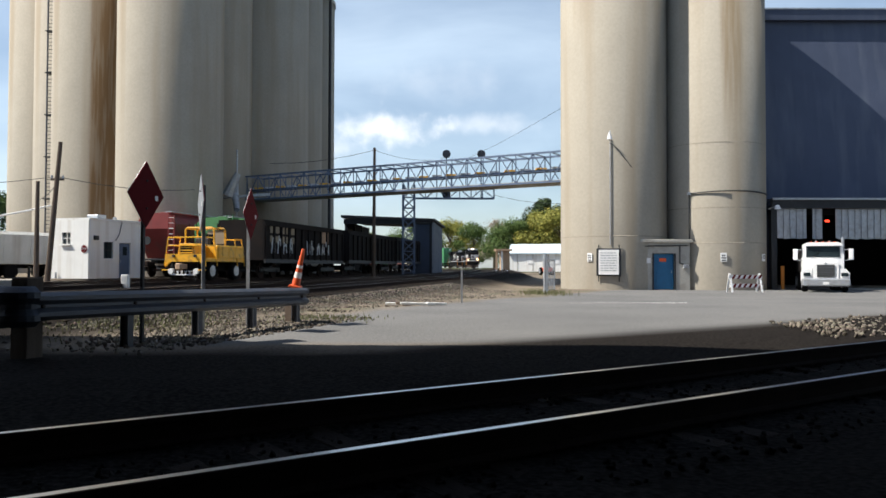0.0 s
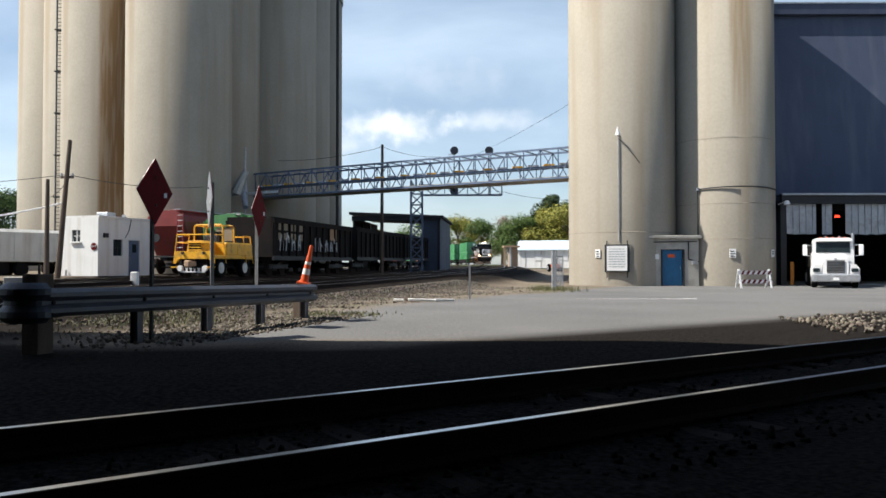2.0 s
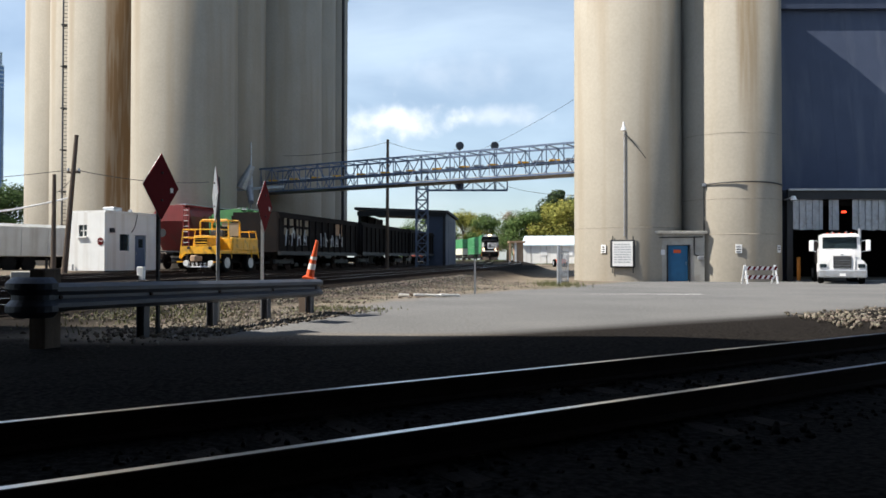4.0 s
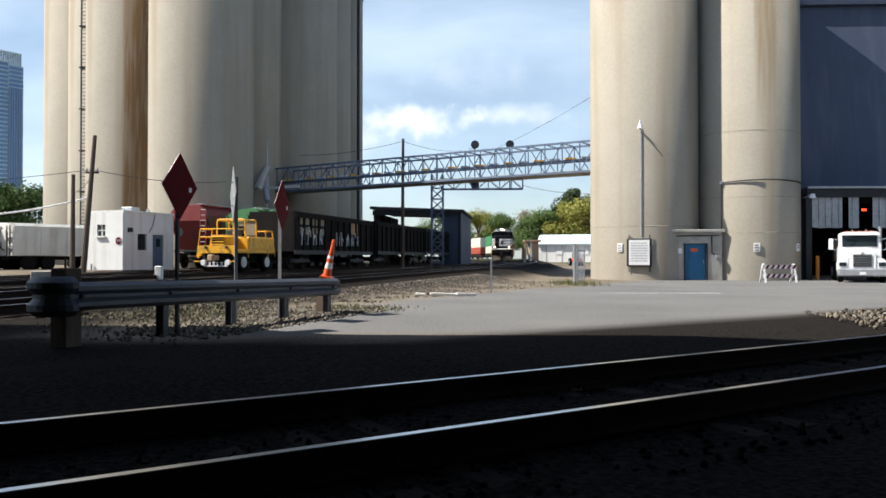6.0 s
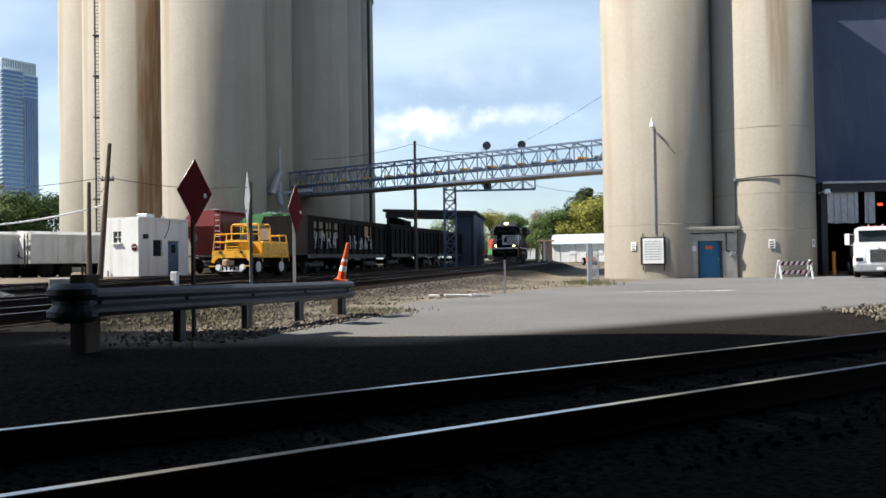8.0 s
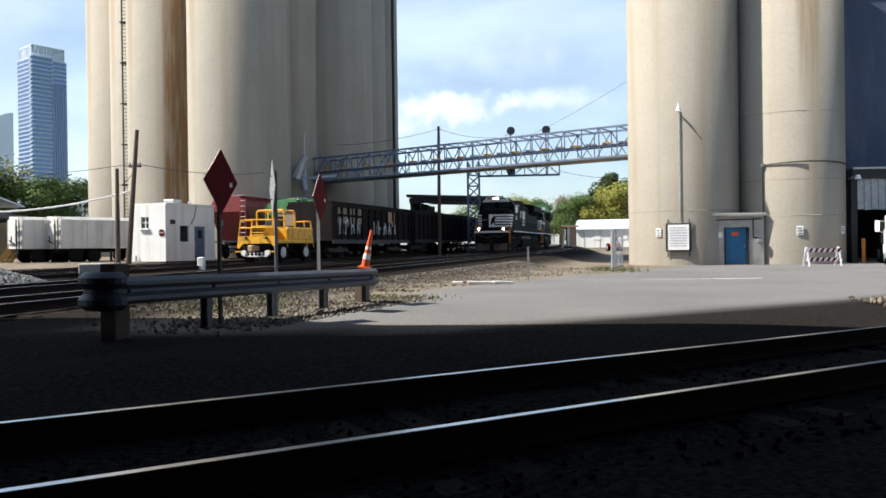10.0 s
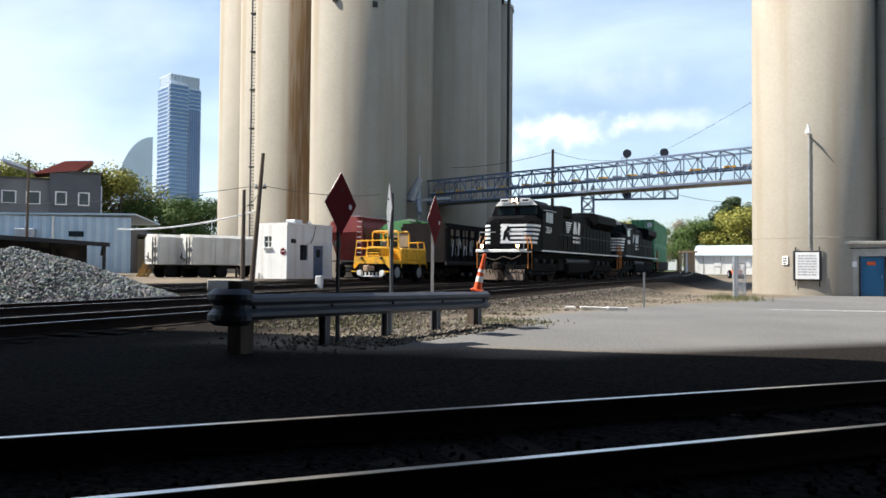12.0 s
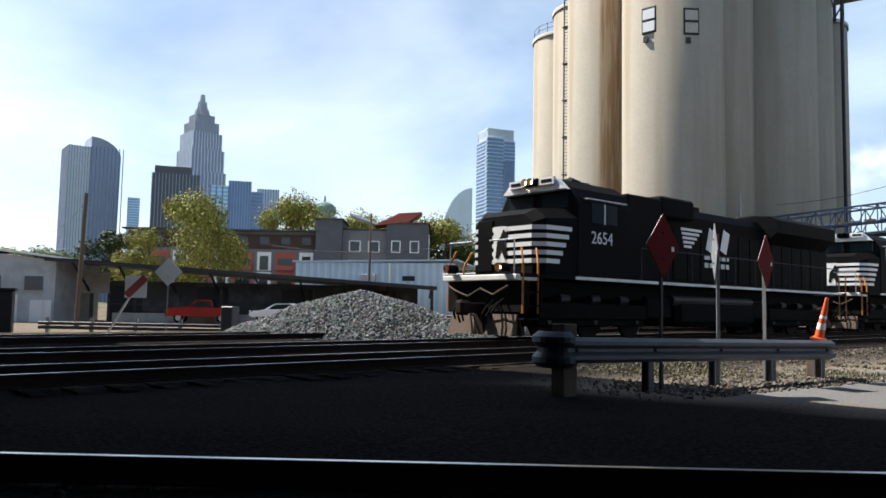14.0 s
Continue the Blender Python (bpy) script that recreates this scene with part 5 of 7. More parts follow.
# ---- the open shed over the siding ----
def open_shed():
    e = empty("loading_shed", pose(-6.25, 88, 0.25, 0, 0, -4), "dark open-ended metal shed spanning a siding", "building")
    part("roof", prism(B(), [(-5.4, 6.55), (5.4, 6.15), (5.4, 6.4), (-5.4, 6.85)], -0.5, 16, 'y'), M["roofdark"], e)
    part("front_beam", box(B(), 0, -0.2, 6.1, 10.2, 0.3, 0.55), M["steel_dark"], e)
    for k in range(12):
        part("wall_sheet", box(B(), 5.0, 0.65 + k * 1.3, 3.1, 0.1 + 0.05 * (k % 2), 1.27, 6.1), M["shedsheet"], e)
    part("end_panel", box(B(), 4.0, 0.0, 3.1, 2.0, 0.12, 6.1), M["shedsheet"], e)
    for k in range(5):
        part("wall_sheet", box(B(), -5.0, 1.6 + k * 3.1, 3.1, 0.12, 3.0, 6.2), M["carblack"], e)
    for y in (0, 5, 10, 15.5):
        for x in (-4.9, 4.85):
            part("post", box(B(), x, y, 3.1, 0.25, 0.25, 6.2), M["steel_dark"], e)


open_shed()


# ---- guard rail, red diamonds and cone ----
def guard_rail():
    a, b = Vector((-4.86, 9.05, 0)), Vector((-2.86, 15.2, 0))
    L = (b - a).length
    ang = math.degrees(math.atan2(b.y - a.y, b.x - a.x))
    e = empty("guard_rail", pose(a.x, a.y, 0, 0, 0, ang), "galvanised corrugated steel guard rail on short posts", "guard rail")
    za, zb = 0.63, 0.525
    prof = [(0.0, -0.17), (-0.03, -0.155), (-0.085, -0.12), (-0.085, -0.07), (-0.02, -0.02), (-0.02, 0.02), (-0.085, 0.07), (-0.085, 0.12), (-0.03, 0.155), (0.0, 0.17), (0.012, 0.165), (-0.018, 0.145), (-0.07, 0.115), (-0.07, 0.075), (-0.008, 0.02), (-0.008, -0.02), (-0.07, -0.075), (-0.07, -0.115), (-0.018, -0.145), (0.012, -0.165)]
    for i in range(2):
        bm = B()
        x0, x1 = (-0.02, L / 2 + 0.1) if i == 0 else (L / 2 - 0.1, L + 0.1)
        o = -0.004 * i
        rings = []
        for x in (x0, x1):
            z = za + (zb - za) * x / L
            rings.append([bm.verts.new((x, u - 0.11 + o, z + v)) for u, v in prof])
        n = len(prof)
        for k in range(n):
            bm.faces.new((rings[0][k], rings[0][(k + 1) % n], rings[1][(k + 1) % n], rings[1][k]))
        bmesh.ops.recalc_face_normals(bm, faces=bm.faces[:])
        part("beam", bm, M["galv_shaded"], e)
    # the rounded end piece, bent back on itself
    bm = B()
    n = 12
    rings = []
    for k in range(n + 1):
        t = math.pi * k / n
        c = Vector((-0.02 - 0.22 * math.sin(t), 0.12 - 0.26 * math.cos(t) + 0.02, za))
        dr = Vector((-math.sin(t), -math.cos(t), 0))
        rings.append([bm.verts.new(c + dr * (-u) + Vector((0, 0, v * 1.4))) for u, v in prof])
    m_ = len(prof)
    for p, q in zip(rings, rings[1:]):
        for k in range(m_):
            bm.faces.new((p[k], p[(k + 1) % m_], q[(k + 1) % m_], q[k]))
    bmesh.ops.recalc_face_normals(bm, faces=bm.faces[:])
    part("end_terminal", bm, M["galv_shaded"], e)
    for k in range(5):
        x = 0.08 + k * (L - 0.16) / 4
        z = za + (zb - za) * x / L
        zt = z + (0.34 if k == 0 else 0.15)
        if k == 0:
            part("timber_post", box(B(), x, 0.1, zt / 2 - 0.2, 0.26, 0.24, zt + 0.4, bevel=0.015), M["wood"], e, "thick dark timber end post")
        else:
            bm = B()
            box(bm, x, 0.0, zt / 2 - 0.2, 0.012, 0.12, zt + 0.4)
            box(bm, x, 0.06, zt / 2 - 0.2, 0.11, 0.012, zt + 0.4)
            box(bm, x, -0.06, zt / 2 - 0.2, 0.11, 0.012, zt + 0.4)
            part("steel_post", bm, M["galv_shaded"], e)
            part("block", box(B(), x, -0.085, z, 0.15, 0.05, 0.33), M["wood"], e)
        part("bolt", tube(B(), (x, -0.15, z), (x, -0.115, z), 0.025, seg=8), M["rust"], e)
    part("timber_post", box(B(), L + 0.02, 0.14, 0.2, 0.24, 0.2, 0.9, bevel=0.015), M["wood"], e, "thick dark timber end post")


def diamond(x, y, z_mid, nx, ny, front, back, pole_m, label, base=-0.3, size=0.61, tall=1.12):
    ang = math.degrees(math.atan2(nx, -ny))
    e = empty("diamond_sign", facing(x, y, 0, ang), label, "sign", "diamond marker signs")
    part("post", box(box(B(), 0, 0.035, (base + z_mid + 0.3) / 2, 0.05, 0.012, z_mid + 0.3 - base), 0, 0.06, (base + z_mid + 0.3) / 2, 0.012, 0.05, z_mid + 0.3 - base), pole_m, e)
    hw = size * math.sqrt(0.5)
    hh = hw * tall
    bm = B()
    prism(bm, [(-hw, z_mid), (0, z_mid - hh), (hw, z_mid), (0, z_mid + hh)], 0.0, 0.012)
    part("face", bm, front, e)
    bm = B()
    prism(bm, [(-hw, z_mid), (0, z_mid - hh), (hw, z_mid), (0, z_mid + hh)], 0.013, 0.018)
    part("backing", bm, back, e)
    part("bolt", tube(B(), (0, -0.02, z_mid + 0.2), (0, 0.0, z_mid + 0.2), 0.015, seg=6), M["steel_dark"], e)
    part("bolt", tube(B(), (0, -0.02, z_mid - 0.2), (0, 0.0, z_mid - 0.2), 0.015, seg=6), M["steel_dark"], e)
    part("sticker", box(B(), hw * 0.55, -0.008, z_mid - 0.04, 0.07, 0.004, 0.07), M["white_plain"], e)
    return e


def cone():
    e = empty("traffic_cone", pose(-2.93, 15.32, 0.69, 3, 12, 0), "tall orange traffic cone with white bands on the rail end", "traffic cone")
    part("base", box(B(), 0, 0, 0.025, 0.24, 0.24, 0.05, bevel=0.01), M["orange"], e)
    part("body", tube(B(), (0, 0, 0.05), (0, 0, 0.72), 0.085, 0.035, seg=20), M["orange"], e, smooth=False)
    part("white_band", tube(B(), (0, 0, 0.2), (0, 0, 0.32), 0.0755, 0.068, seg=20), M["white_plain"], e)
    part("white_band", tube(B(), (0, 0, 0.40), (0, 0, 0.46), 0.0615, 0.0575, seg=20), M["white_plain"], e)
    part("handle", tube(B(), (0, 0, 0.72), (0, 0, 0.79), 0.04, 0.03, seg=12), M["orange"], e)


guard_rail()
diamond(-4.28, 11.1, 2.14, 0.974, -0.225, M["signred"], M["galv"], M["steel_dark"], "dark red diamond marker sign on a post", size=0.61)
diamond(-4.10, 13.0, 2.18, -0.917, -0.40, M["galv"], M["signred"], M["galv"], "diamond marker sign turned edge-on, bare metal back", size=0.61)
diamond(-3.64, 14.6, 2.10, 0.99, -0.08, M["signred"], M["galv"], M["galv"], "red diamond marker sign on a pale post", size=0.61)
cone()


# ---- heaps and loose stones ----
def stones(name, label, cat, pts, r0, r1, mt, seed=3):
    """Many loose stones in one object."""
    rng = random.Random(seed)
    ico = B()
    bmesh.ops.create_icosphere(ico, subdivisions=1, radius=1)
    bv = [v.co.copy() for v in ico.verts]
    bf = [[v.index for v in f.verts] for f in ico.faces]
    ico.free()
    verts, faces = [], []
    for (x, y, z) in pts:
        r = rng.uniform(r0, r1)
        q = Euler((rng.uniform(0, 6), rng.uniform(0, 6), rng.uniform(0, 6))).to_matrix()
        sc = (rng.uniform(0.6, 1.3), rng.uniform(0.6, 1.2), rng.uniform(0.45, 0.95))
        o = len(verts)
        for c in bv:
            k = rng.uniform(0.8, 1.15)
            p = q @ Vector((c.x * sc[0] * k, c.y * sc[1] * k, c.z * sc[2] * k)) * r
            verts.append((p.x + x, p.y + y, p.z + z))
        faces += [[i + o for i in f] for f in bf]
    me = bpy.data.meshes.new(name)
    me.from_pydata(verts, [], faces)
    me.materials.append(mt)
    return tagged(new(name, me), label, cat, kind="stuff")


def stone_material(name, a, c):
    m = bpy.data.materials.new(name)
    m.use_nodes = True
    n, l = m.node_tree.nodes, m.node_tree.links
    g = n.new("ShaderNodeNewGeometry")
    r = n.new("ShaderNodeValToRGB")
    r.color_ramp.elements[0].color, r.color_ramp.elements[1].color = (*a, 1), (*c, 1)
    l.new(g.outputs["Random Per Island"], r.inputs[0])
    t = n.new("ShaderNodeTexNoise")
    t.inputs["Scale"].default_value = 30
    mx = n.new("ShaderNodeMix")
    mx.data_type, mx.blend_type = 'RGBA', 'MULTIPLY'
    mx.inputs["Factor"].default_value = 0.5
    l.new(r.outputs[0], mx.inputs["A"]), l.new(t.outputs["Color"], mx.inputs["B"])
    l.new(mx.outputs["Result"], n["Principled BSDF"].inputs["Base Color"])
    n["Principled BSDF"].inputs["Roughness"].default_value = 0.95
    n["Principled BSDF"].inputs["Specular IOR Level"].default_value = 0.05
    return m


ROCK = stone_material("crushed_rock", (0.09, 0.098, 0.097), (0.44, 0.46, 0.45))
# darker stone for the near track, with the foreground's shade in its colour
ROCKD = stone_material("shade_dark_ballast", (0.012, 0.011, 0.010), (0.05, 0.045, 0.042))
ROCK2 = stone_material("yard_stone", (0.08, 0.07, 0.06), (0.33, 0.29, 0.24))


def heap_z(x, y):
    """Height of the stone heap above its foot."""
    hx, hy = (x + 18.9) * 0.83 + (y - 20.6) * 0.55, -(x + 18.9) * 0.55 + (y - 20.6) * 0.83
    d = math.hypot(hx / 5.2, hy / 3.4)
    return max(0.0, 1.78 * (1 - d ** 1.15) + 0.12 * noise.noise((x * 0.8, y * 0.8, 2)))


def heap():
    e = empty("stone_heap", Matrix.Identity(4), "heap of grey crushed stone beside the tracks", "stone heap")
    bm = B()
    n = 60
    g = [[bm.verts.new((-18.9 + (i - n / 2) * 0.2, 20.6 + (j - n / 2) * 0.2, -0.12 + ground_z(-18.9 + (i - n / 2) * 0.2, 20.6 + (j - n / 2) * 0.2) + heap_z(-18.9 + (i - n / 2) * 0.2, 20.6 + (j - n / 2) * 0.2) - (0.05))) for i in range(n + 1)] for j in range(n + 1)]
    for j in range(n):
        for i in range(n):
            bm.faces.new((g[j][i], g[j][i + 1], g[j + 1][i + 1], g[j + 1][i])).smooth = True
    part("core", bm, M["heap"], e)
    rng = random.Random(11)
    pts = []
    while len(pts) < 14000:
        x, y = rng.uniform(-25, -13), rng.uniform(15, 26)
        hz = heap_z(x, y)
        if hz > 0.02 or rng.random() < 0.004:
            pts.append((x, y, ground_z(x, y) + hz - 0.10))
    s = stones("crushed_stone", "", "", pts, 0.03, 0.075, ROCK)
    s.parent = e


heap()
rng0 = random.Random(21)
pts = []
while len(pts) < 2300:                       # broken stones along the foot of the guard rail
    t = rng0.uniform(-0.2, 1.1)
    x, y = -5.0 + 2.28 * t + rng0.gauss(0.0, 0.75), 8.75 + 6.85 * t + rng0.gauss(0, 0.6)
    if t > 0.3 and x < -4.4 + 0.30 * (y - 9) + 0.55:
        pts.append((x, y, ground_z(x, y) + 0.01))
stones("broken_stones", "scattered broken stones at the foot of the guard rail", "stones", pts, 0.012, 0.045, ROCK2, 4)
pts = []
while len(pts) < 7000:                       # ballast thrown over the yard's edge
    y = rng0.uniform(13, 44)
    u = -6.3 - abs(rng0.gauss(0, 2.2))
    x = float(np.interp(-y, -LY, LX)) - u
    if tar_edge(x, y) < 0.4:
        pts.append((x, y, ground_z(x, y) + 0.01))
stones("gravel", "coarse gravel along the shoulder of the tracks", "gravel", pts, 0.015, 0.04, ROCK2, 6)
pts = []
while len(pts) < 1900:                       # gravel bank beside the near track
    s_, w_ = rng0.uniform(4, 26), rng0.gauss(2.9, 0.6)
    p = NEAR_AT + NEAR_DIR * s_ + NEAR_N * w_
    if 1.7 < w_ < 4.6 and p.x > 6.2:
        pts.append((p.x, p.y, ground_z(p.x, p.y) + 0.06))
stones("gravel", "coarse gravel bank beside the near track", "gravel", pts, 0.02, 0.055, ROCK2, 7)
pts = []
while len(pts) < 4200:                       # ballast between and beside the near rails
    s_, w_ = rng0.uniform(-6, 18), rng0.uniform(-1.6, 1.6)
    p = NEAR_AT + NEAR_DIR * s_ + NEAR_N * w_
    pts.append((p.x, p.y, NEAR_Z - 0.2 + rng0.uniform(-0.01, 0.01)))
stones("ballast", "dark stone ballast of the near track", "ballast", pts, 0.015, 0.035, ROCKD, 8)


def weeds(cx, cy, sx, sy, n, seed, hi=0.16):
    rng = random.Random(seed)
    verts, faces = [], []
    for _ in range(n):
        x, y = rng.gauss(cx, sx), rng.gauss(cy, sy)
        z = ground_z(x, y)
        a, h, l = rng.uniform(0, 6.28), rng.uniform(0.3, 1) * hi, rng.uniform(-0.6, 0.6)
        o = len(verts)
        dx, dy = math.cos(a) * 0.012, math.sin(a) * 0.012
        verts += [(x - dx, y - dy, z), (x + dx, y + dy, z), (x + dx * 0.7 - dy * 3 * l, y + dy * 0.7 + dx * 3 * l, z + h * 0.6), (x - dy * 6 * l, y + dx * 6 * l, z + h)]
        faces += [(o, o + 1, o + 2), (o, o + 2, o + 3)]
    me = bpy.data.meshes.new("weeds")
    me.from_pydata(verts, [], faces)
    me.materials.append(M["grass"])
    return tagged(new("weeds", me), "low green weeds in the gravel", "weeds", kind="stuff")


weeds(-2.6, 16.4, 0.55, 0.5, 650, 1, 0.09)
weeds(-5.4, 14.5, 0.8, 1.2, 1200, 2, 0.1)
weeds(5.0, 38.5, 0.6, 1.6, 700, 3, 0.3)


# ---- yard clutter ----
def marker_post():
    e = empty("marker_post", Matrix.Translation((0.62, 25.5, -0.1)), "thin grey steel marker post in the gravel", "post")
    part("shaft", box(box(B(), 0, 0, 0.55, 0.06, 0.015, 1.15), 0, 0.02, 0.55, 0.015, 0.05, 1.15), M["galv"], e)
    part("cap", box(B(), 0, 0, 1.14, 0.08, 0.04, 0.05), M["galv"], e)


def gate_post():
    e = empty("mesh_gate", pose(5.05, 38.2, -0.25, 0, 0, 70), "open chain-link gate leaf on a steel post", "gate")
    part("post", tube(B(), (0, 0, 0), (0, 0, 2.05), 0.08, seg=10), M["galv"], e)
    part("post", tube(B(), (0.5, 0, 0), (0.5, 0, 1.9), 0.05, seg=10), M["galv"], e)
    for z in (0.25, 1.75):
        part("gate_rail", tube(B(), (0.5, 0, z), (2.3, 0, z), 0.035, seg=8), M["galv"], e)
    part("gate_stile", tube(B(), (2.3, 0, 0.2), (2.3, 0, 1.8), 0.035, seg=8), M["galv"], e)
    for k in range(9):
        part("wire", tube(B(), (0.5 + k * 0.2, 0, 0.25), (0.7 + k * 0.2, 0, 1.75), 0.007, seg=4, caps=False), M["galv"], e)
        part("wire", tube(B(), (0.7 + k * 0.2, 0, 0.25), (0.5 + k * 0.2, 0, 1.75), 0.007, seg=4, caps=False), M["galv"], e)


def plank(x, y, L, rz, mt, label):
    bm = B()
    box(bm, 0, 0, 0.04, L, 0.16, 0.07, bevel=0.01)
    e = tagged(link("plank", bm, mt), label, "plank", "loose planks")
    e.matrix_basis = pose(x, y, ground_z(x, y) + 0.02, 0, 2, rz)


def concrete_block(x, y, sx, sy, sz, rz, mt, label):
    bm = B()
    box(bm, 0, 0, sz / 2, sx, sy, sz, bevel=0.03)
    e = tagged(link("concrete_block", bm, mt), label, "block")
    e.matrix_basis = pose(x, y, ground_z(x, y) - 0.02, 0, 0, rz)


marker_post()
gate_post()
plank(-0.75, 22.6, 1.0, 8, M["white"], "pale broken plank lying on the gravel")
plank(-1.1, 23.0, 0.55, -10, M["wood"], "dark broken plank lying on the gravel")
plank(-0.2, 22.7, 0.6, 20, M["white"], "pale broken plank lying on the gravel")
plank(-1.55, 22.8, 0.3, 0, M["white"], "pale broken plank lying on the gravel")
concrete_block(-15.0, 27.2, 1.45, 0.6, 0.55, 10, M["concrete2"], "rough concrete block beside the track")
concrete_block(-14.0, 34.0, 0.3, 0.26, 0.62, 0, M["white"], "small white marker block by the track")


# paint line on the apron
bm = B()
box(bm, 0, 0, 0, 4.0, 0.5, 0.006)
pl = tagged(link("paint_line", bm, M["white"]), "worn white paint line on the asphalt", "road marking", kind="structure")
pl.matrix_basis = pose(6.2, 25.6, -0.06, 0, 0, 2)


# ---- the train ----
def locomotive(lead):
    """Six-axle diesel; x forward from its front coupler, z up from the rail head."""
    e = empty("locomotive", Matrix.Identity(4), "black six-axle diesel locomotive with white striped nose" if lead else "black trailing diesel locomotive with white nose stripes", "locomotive", "locomotives of the train")
    K = M["black"]
    P = lambda nm, bm, m=K, lb="", par=None: part(nm, bm, m, par or e, lb)
    L = 22.2
    # underframe and deck
    P("underframe", box(B(), -L / 2, 0, 1.45, L - 1.4, 2.0, 0.45), M["void"])
    P("walkway", box(B(), -L / 2, 0, 1.78, L - 1.3, 3.05, 0.1), K)
    for s in (-1, 1):
        P("sill_stripe", box(B(), -L / 2 - 0.9, s * 1.545, 1.78, L - 4.0, 0.02, 0.09), M["white"], "dull white sill stripe")
    P("front_platform", box(B(), -0.95, 0, 1.72, 0.9, 3.0, 0.16, bevel=0.02), M["white"])
    P("pilot", box(B(), -0.85, 0, 1.2, 0.25, 3.0, 0.9, bevel=0.04), M["void"])
    bm = B()
    prism(bm, [(-1.45, 0.14), (1.45, 0.14), (1.3, 0.72), (-1.3, 0.72)], -0.85, -0.78, 'x')
    prism(bm, [(-0.2, 0.14), (0.2, 0.14), (0.15, 0.72), (-0.15, 0.72)], -0.8, -0.55, 'x')
    P("plow", bm, M["rust"], "worn bare steel snow plow")
    bm = B()
    prism(bm, [(-0.82, 0.14), (-0.55, 0.14), (-0.75, 0.72), (-0.82, 0.72)], -1.3, 1.3, 'y')
    P("plow_blade", bm, M["wood"])
    P("coupler", box(box(B(), -0.4, 0, 0.88, 0.8, 0.25, 0.3, bevel=0.04), 0.05, 0, 0.88, 0.36, 0.36, 0.42, bevel=0.08), M["rust"])
    for k, (y0, z0) in enumerate(((0.45, 1.1), (0.62, 1.05), (-0.45, 1.1), (-0.62, 1.05), (0.85, 1.15), (-0.85, 1.15))):
        bm = B()
        pts = [Vector((-0.7, y0, z0)), Vector((-0.45, y0 * 0.97, z0 - 0.18)), Vector((-0.3, y0 * 0.9, z0 - 0.4)), Vector((-0.35, y0 * 0.85, z0 - 0.6))]
        for a, b in zip(pts, pts[1:]):
            tube(bm, a, b, 0.03, seg=6)
        P("air_hose", bm, M["void"])
    bm = B()
    for a, b in zip([(-0.5, 1.2, 1.5), (-0.42, 0.7, 1.25), (-0.42, 0.2, 1.42), (-0.42, -0.3, 1.2), (-0.42, -0.8, 1.35)], [(-0.42, 0.7, 1.25), (-0.42, 0.2, 1.42), (-0.42, -0.3, 1.2), (-0.42, -0.8, 1.35), (-0.5, -1.2, 1.5)]):
        tube(bm, a, b, 0.025, seg=6)
    P("cable_loop", bm, M["wood"])
    # nose
    nx0, nx1 = -1.5, -3.0
    bm = B()
    v = []
    sec = lambda x, w, zt, zs: [(x, -w, 1.83), (x, w, 1.83), (x, w, zs), (x, w * 0.72, zt), (x, -w * 0.72, zt), (x, -w, zs)]
    rings = [[bm.verts.new(c) for c in sec(nx0, 1.15, 3.55, 3.3)], [bm.verts.new(c) for c in sec(nx0 - 0.25, 1.42, 3.72, 3.42)], [bm.verts.new(c) for c in sec(nx1, 1.53, 3.82, 3.5)]]
    for a, b in zip(rings, rings[1:]):
        for i in range(6):
            bm.faces.new((a[i], a[(i + 1) % 6], b[(i + 1) % 6], b[i]))
    bm.faces.new(rings[0]), bm.faces.new(rings[-1])
    bmesh.ops.recalc_face_normals(bm, faces=bm.faces[:])
    nose = P("nose", bm)
    P("nose_door", box(B(), nx0 + 0.015, -0.72, 2.7, 0.03, 0.62, 1.5, bevel=0.01), K, par=nose)
    for k in range(5):                        # white stripes wrapped round the nose
        z = 2.22 + k * 0.235
        P("stripe", box(B(), nx0 + 0.018, 0.0, z, 0.016, 2.28, 0.125), M["white_plain"], par=nose)
        ln = 1.0 - 0.12 * (4 - k)
        for s in (-1, 1):
            bm = B()
            a = Vector((nx0 + 0.012, s * 1.155, z))
            b = Vector((nx0 - 0.25, s * 1.432, z))
            bar(bm, a, b, 0.014, 0.125)
            c = Vector((nx0 - 0.25 - ln, s * (1.432 + 0.11 * ln / 1.25), z))
            bar(bm, b, c, 0.014, 0.125)
            P("stripe", bm, M["white_plain"], par=nose)
    bm = B()                                  # the pale patch and the dark figure-like mark in plain shapes
    box(bm, nx0 + 0.03, -0.1, 2.72, 0.012, 0.5, 1.05)
    P("emblem_panel", bm, M["white_plain"], par=nose)
    bm = B()
    prism(bm, [(-0.26, 2.34), (-0.16, 2.3), (-0.02, 2.55), (0.1, 2.3), (0.2, 2.36), (0.12, 2.75), (0.2, 3.02), (0.05, 3.16), (-0.06, 2.95), (-0.2, 2.8)], nx0 + 0.04, nx0 + 0.048, 'x')
    P("emblem", bm, M["void"], par=nose)
    for s in (-1, 1):
        d = P("ditch_light", tube(B(), (-0.62, s * 1.05, 1.98), (-0.45, s * 1.05, 1.98), 0.13, seg=14), K)
        P("barrel", tube(B(), (-0.45, s * 1.05, 1.98), (-0.24, s * 1.05, 1.98), 0.125, seg=14, caps=False), K, par=d)
        P("lens", tube(B(), (-0.45, s * 1.05, 1.98), (-0.44, s * 1.05, 1.98), 0.105, seg=14), M["ditch"] if lead else M["glass"], par=d)
    # cab
    bm = B()
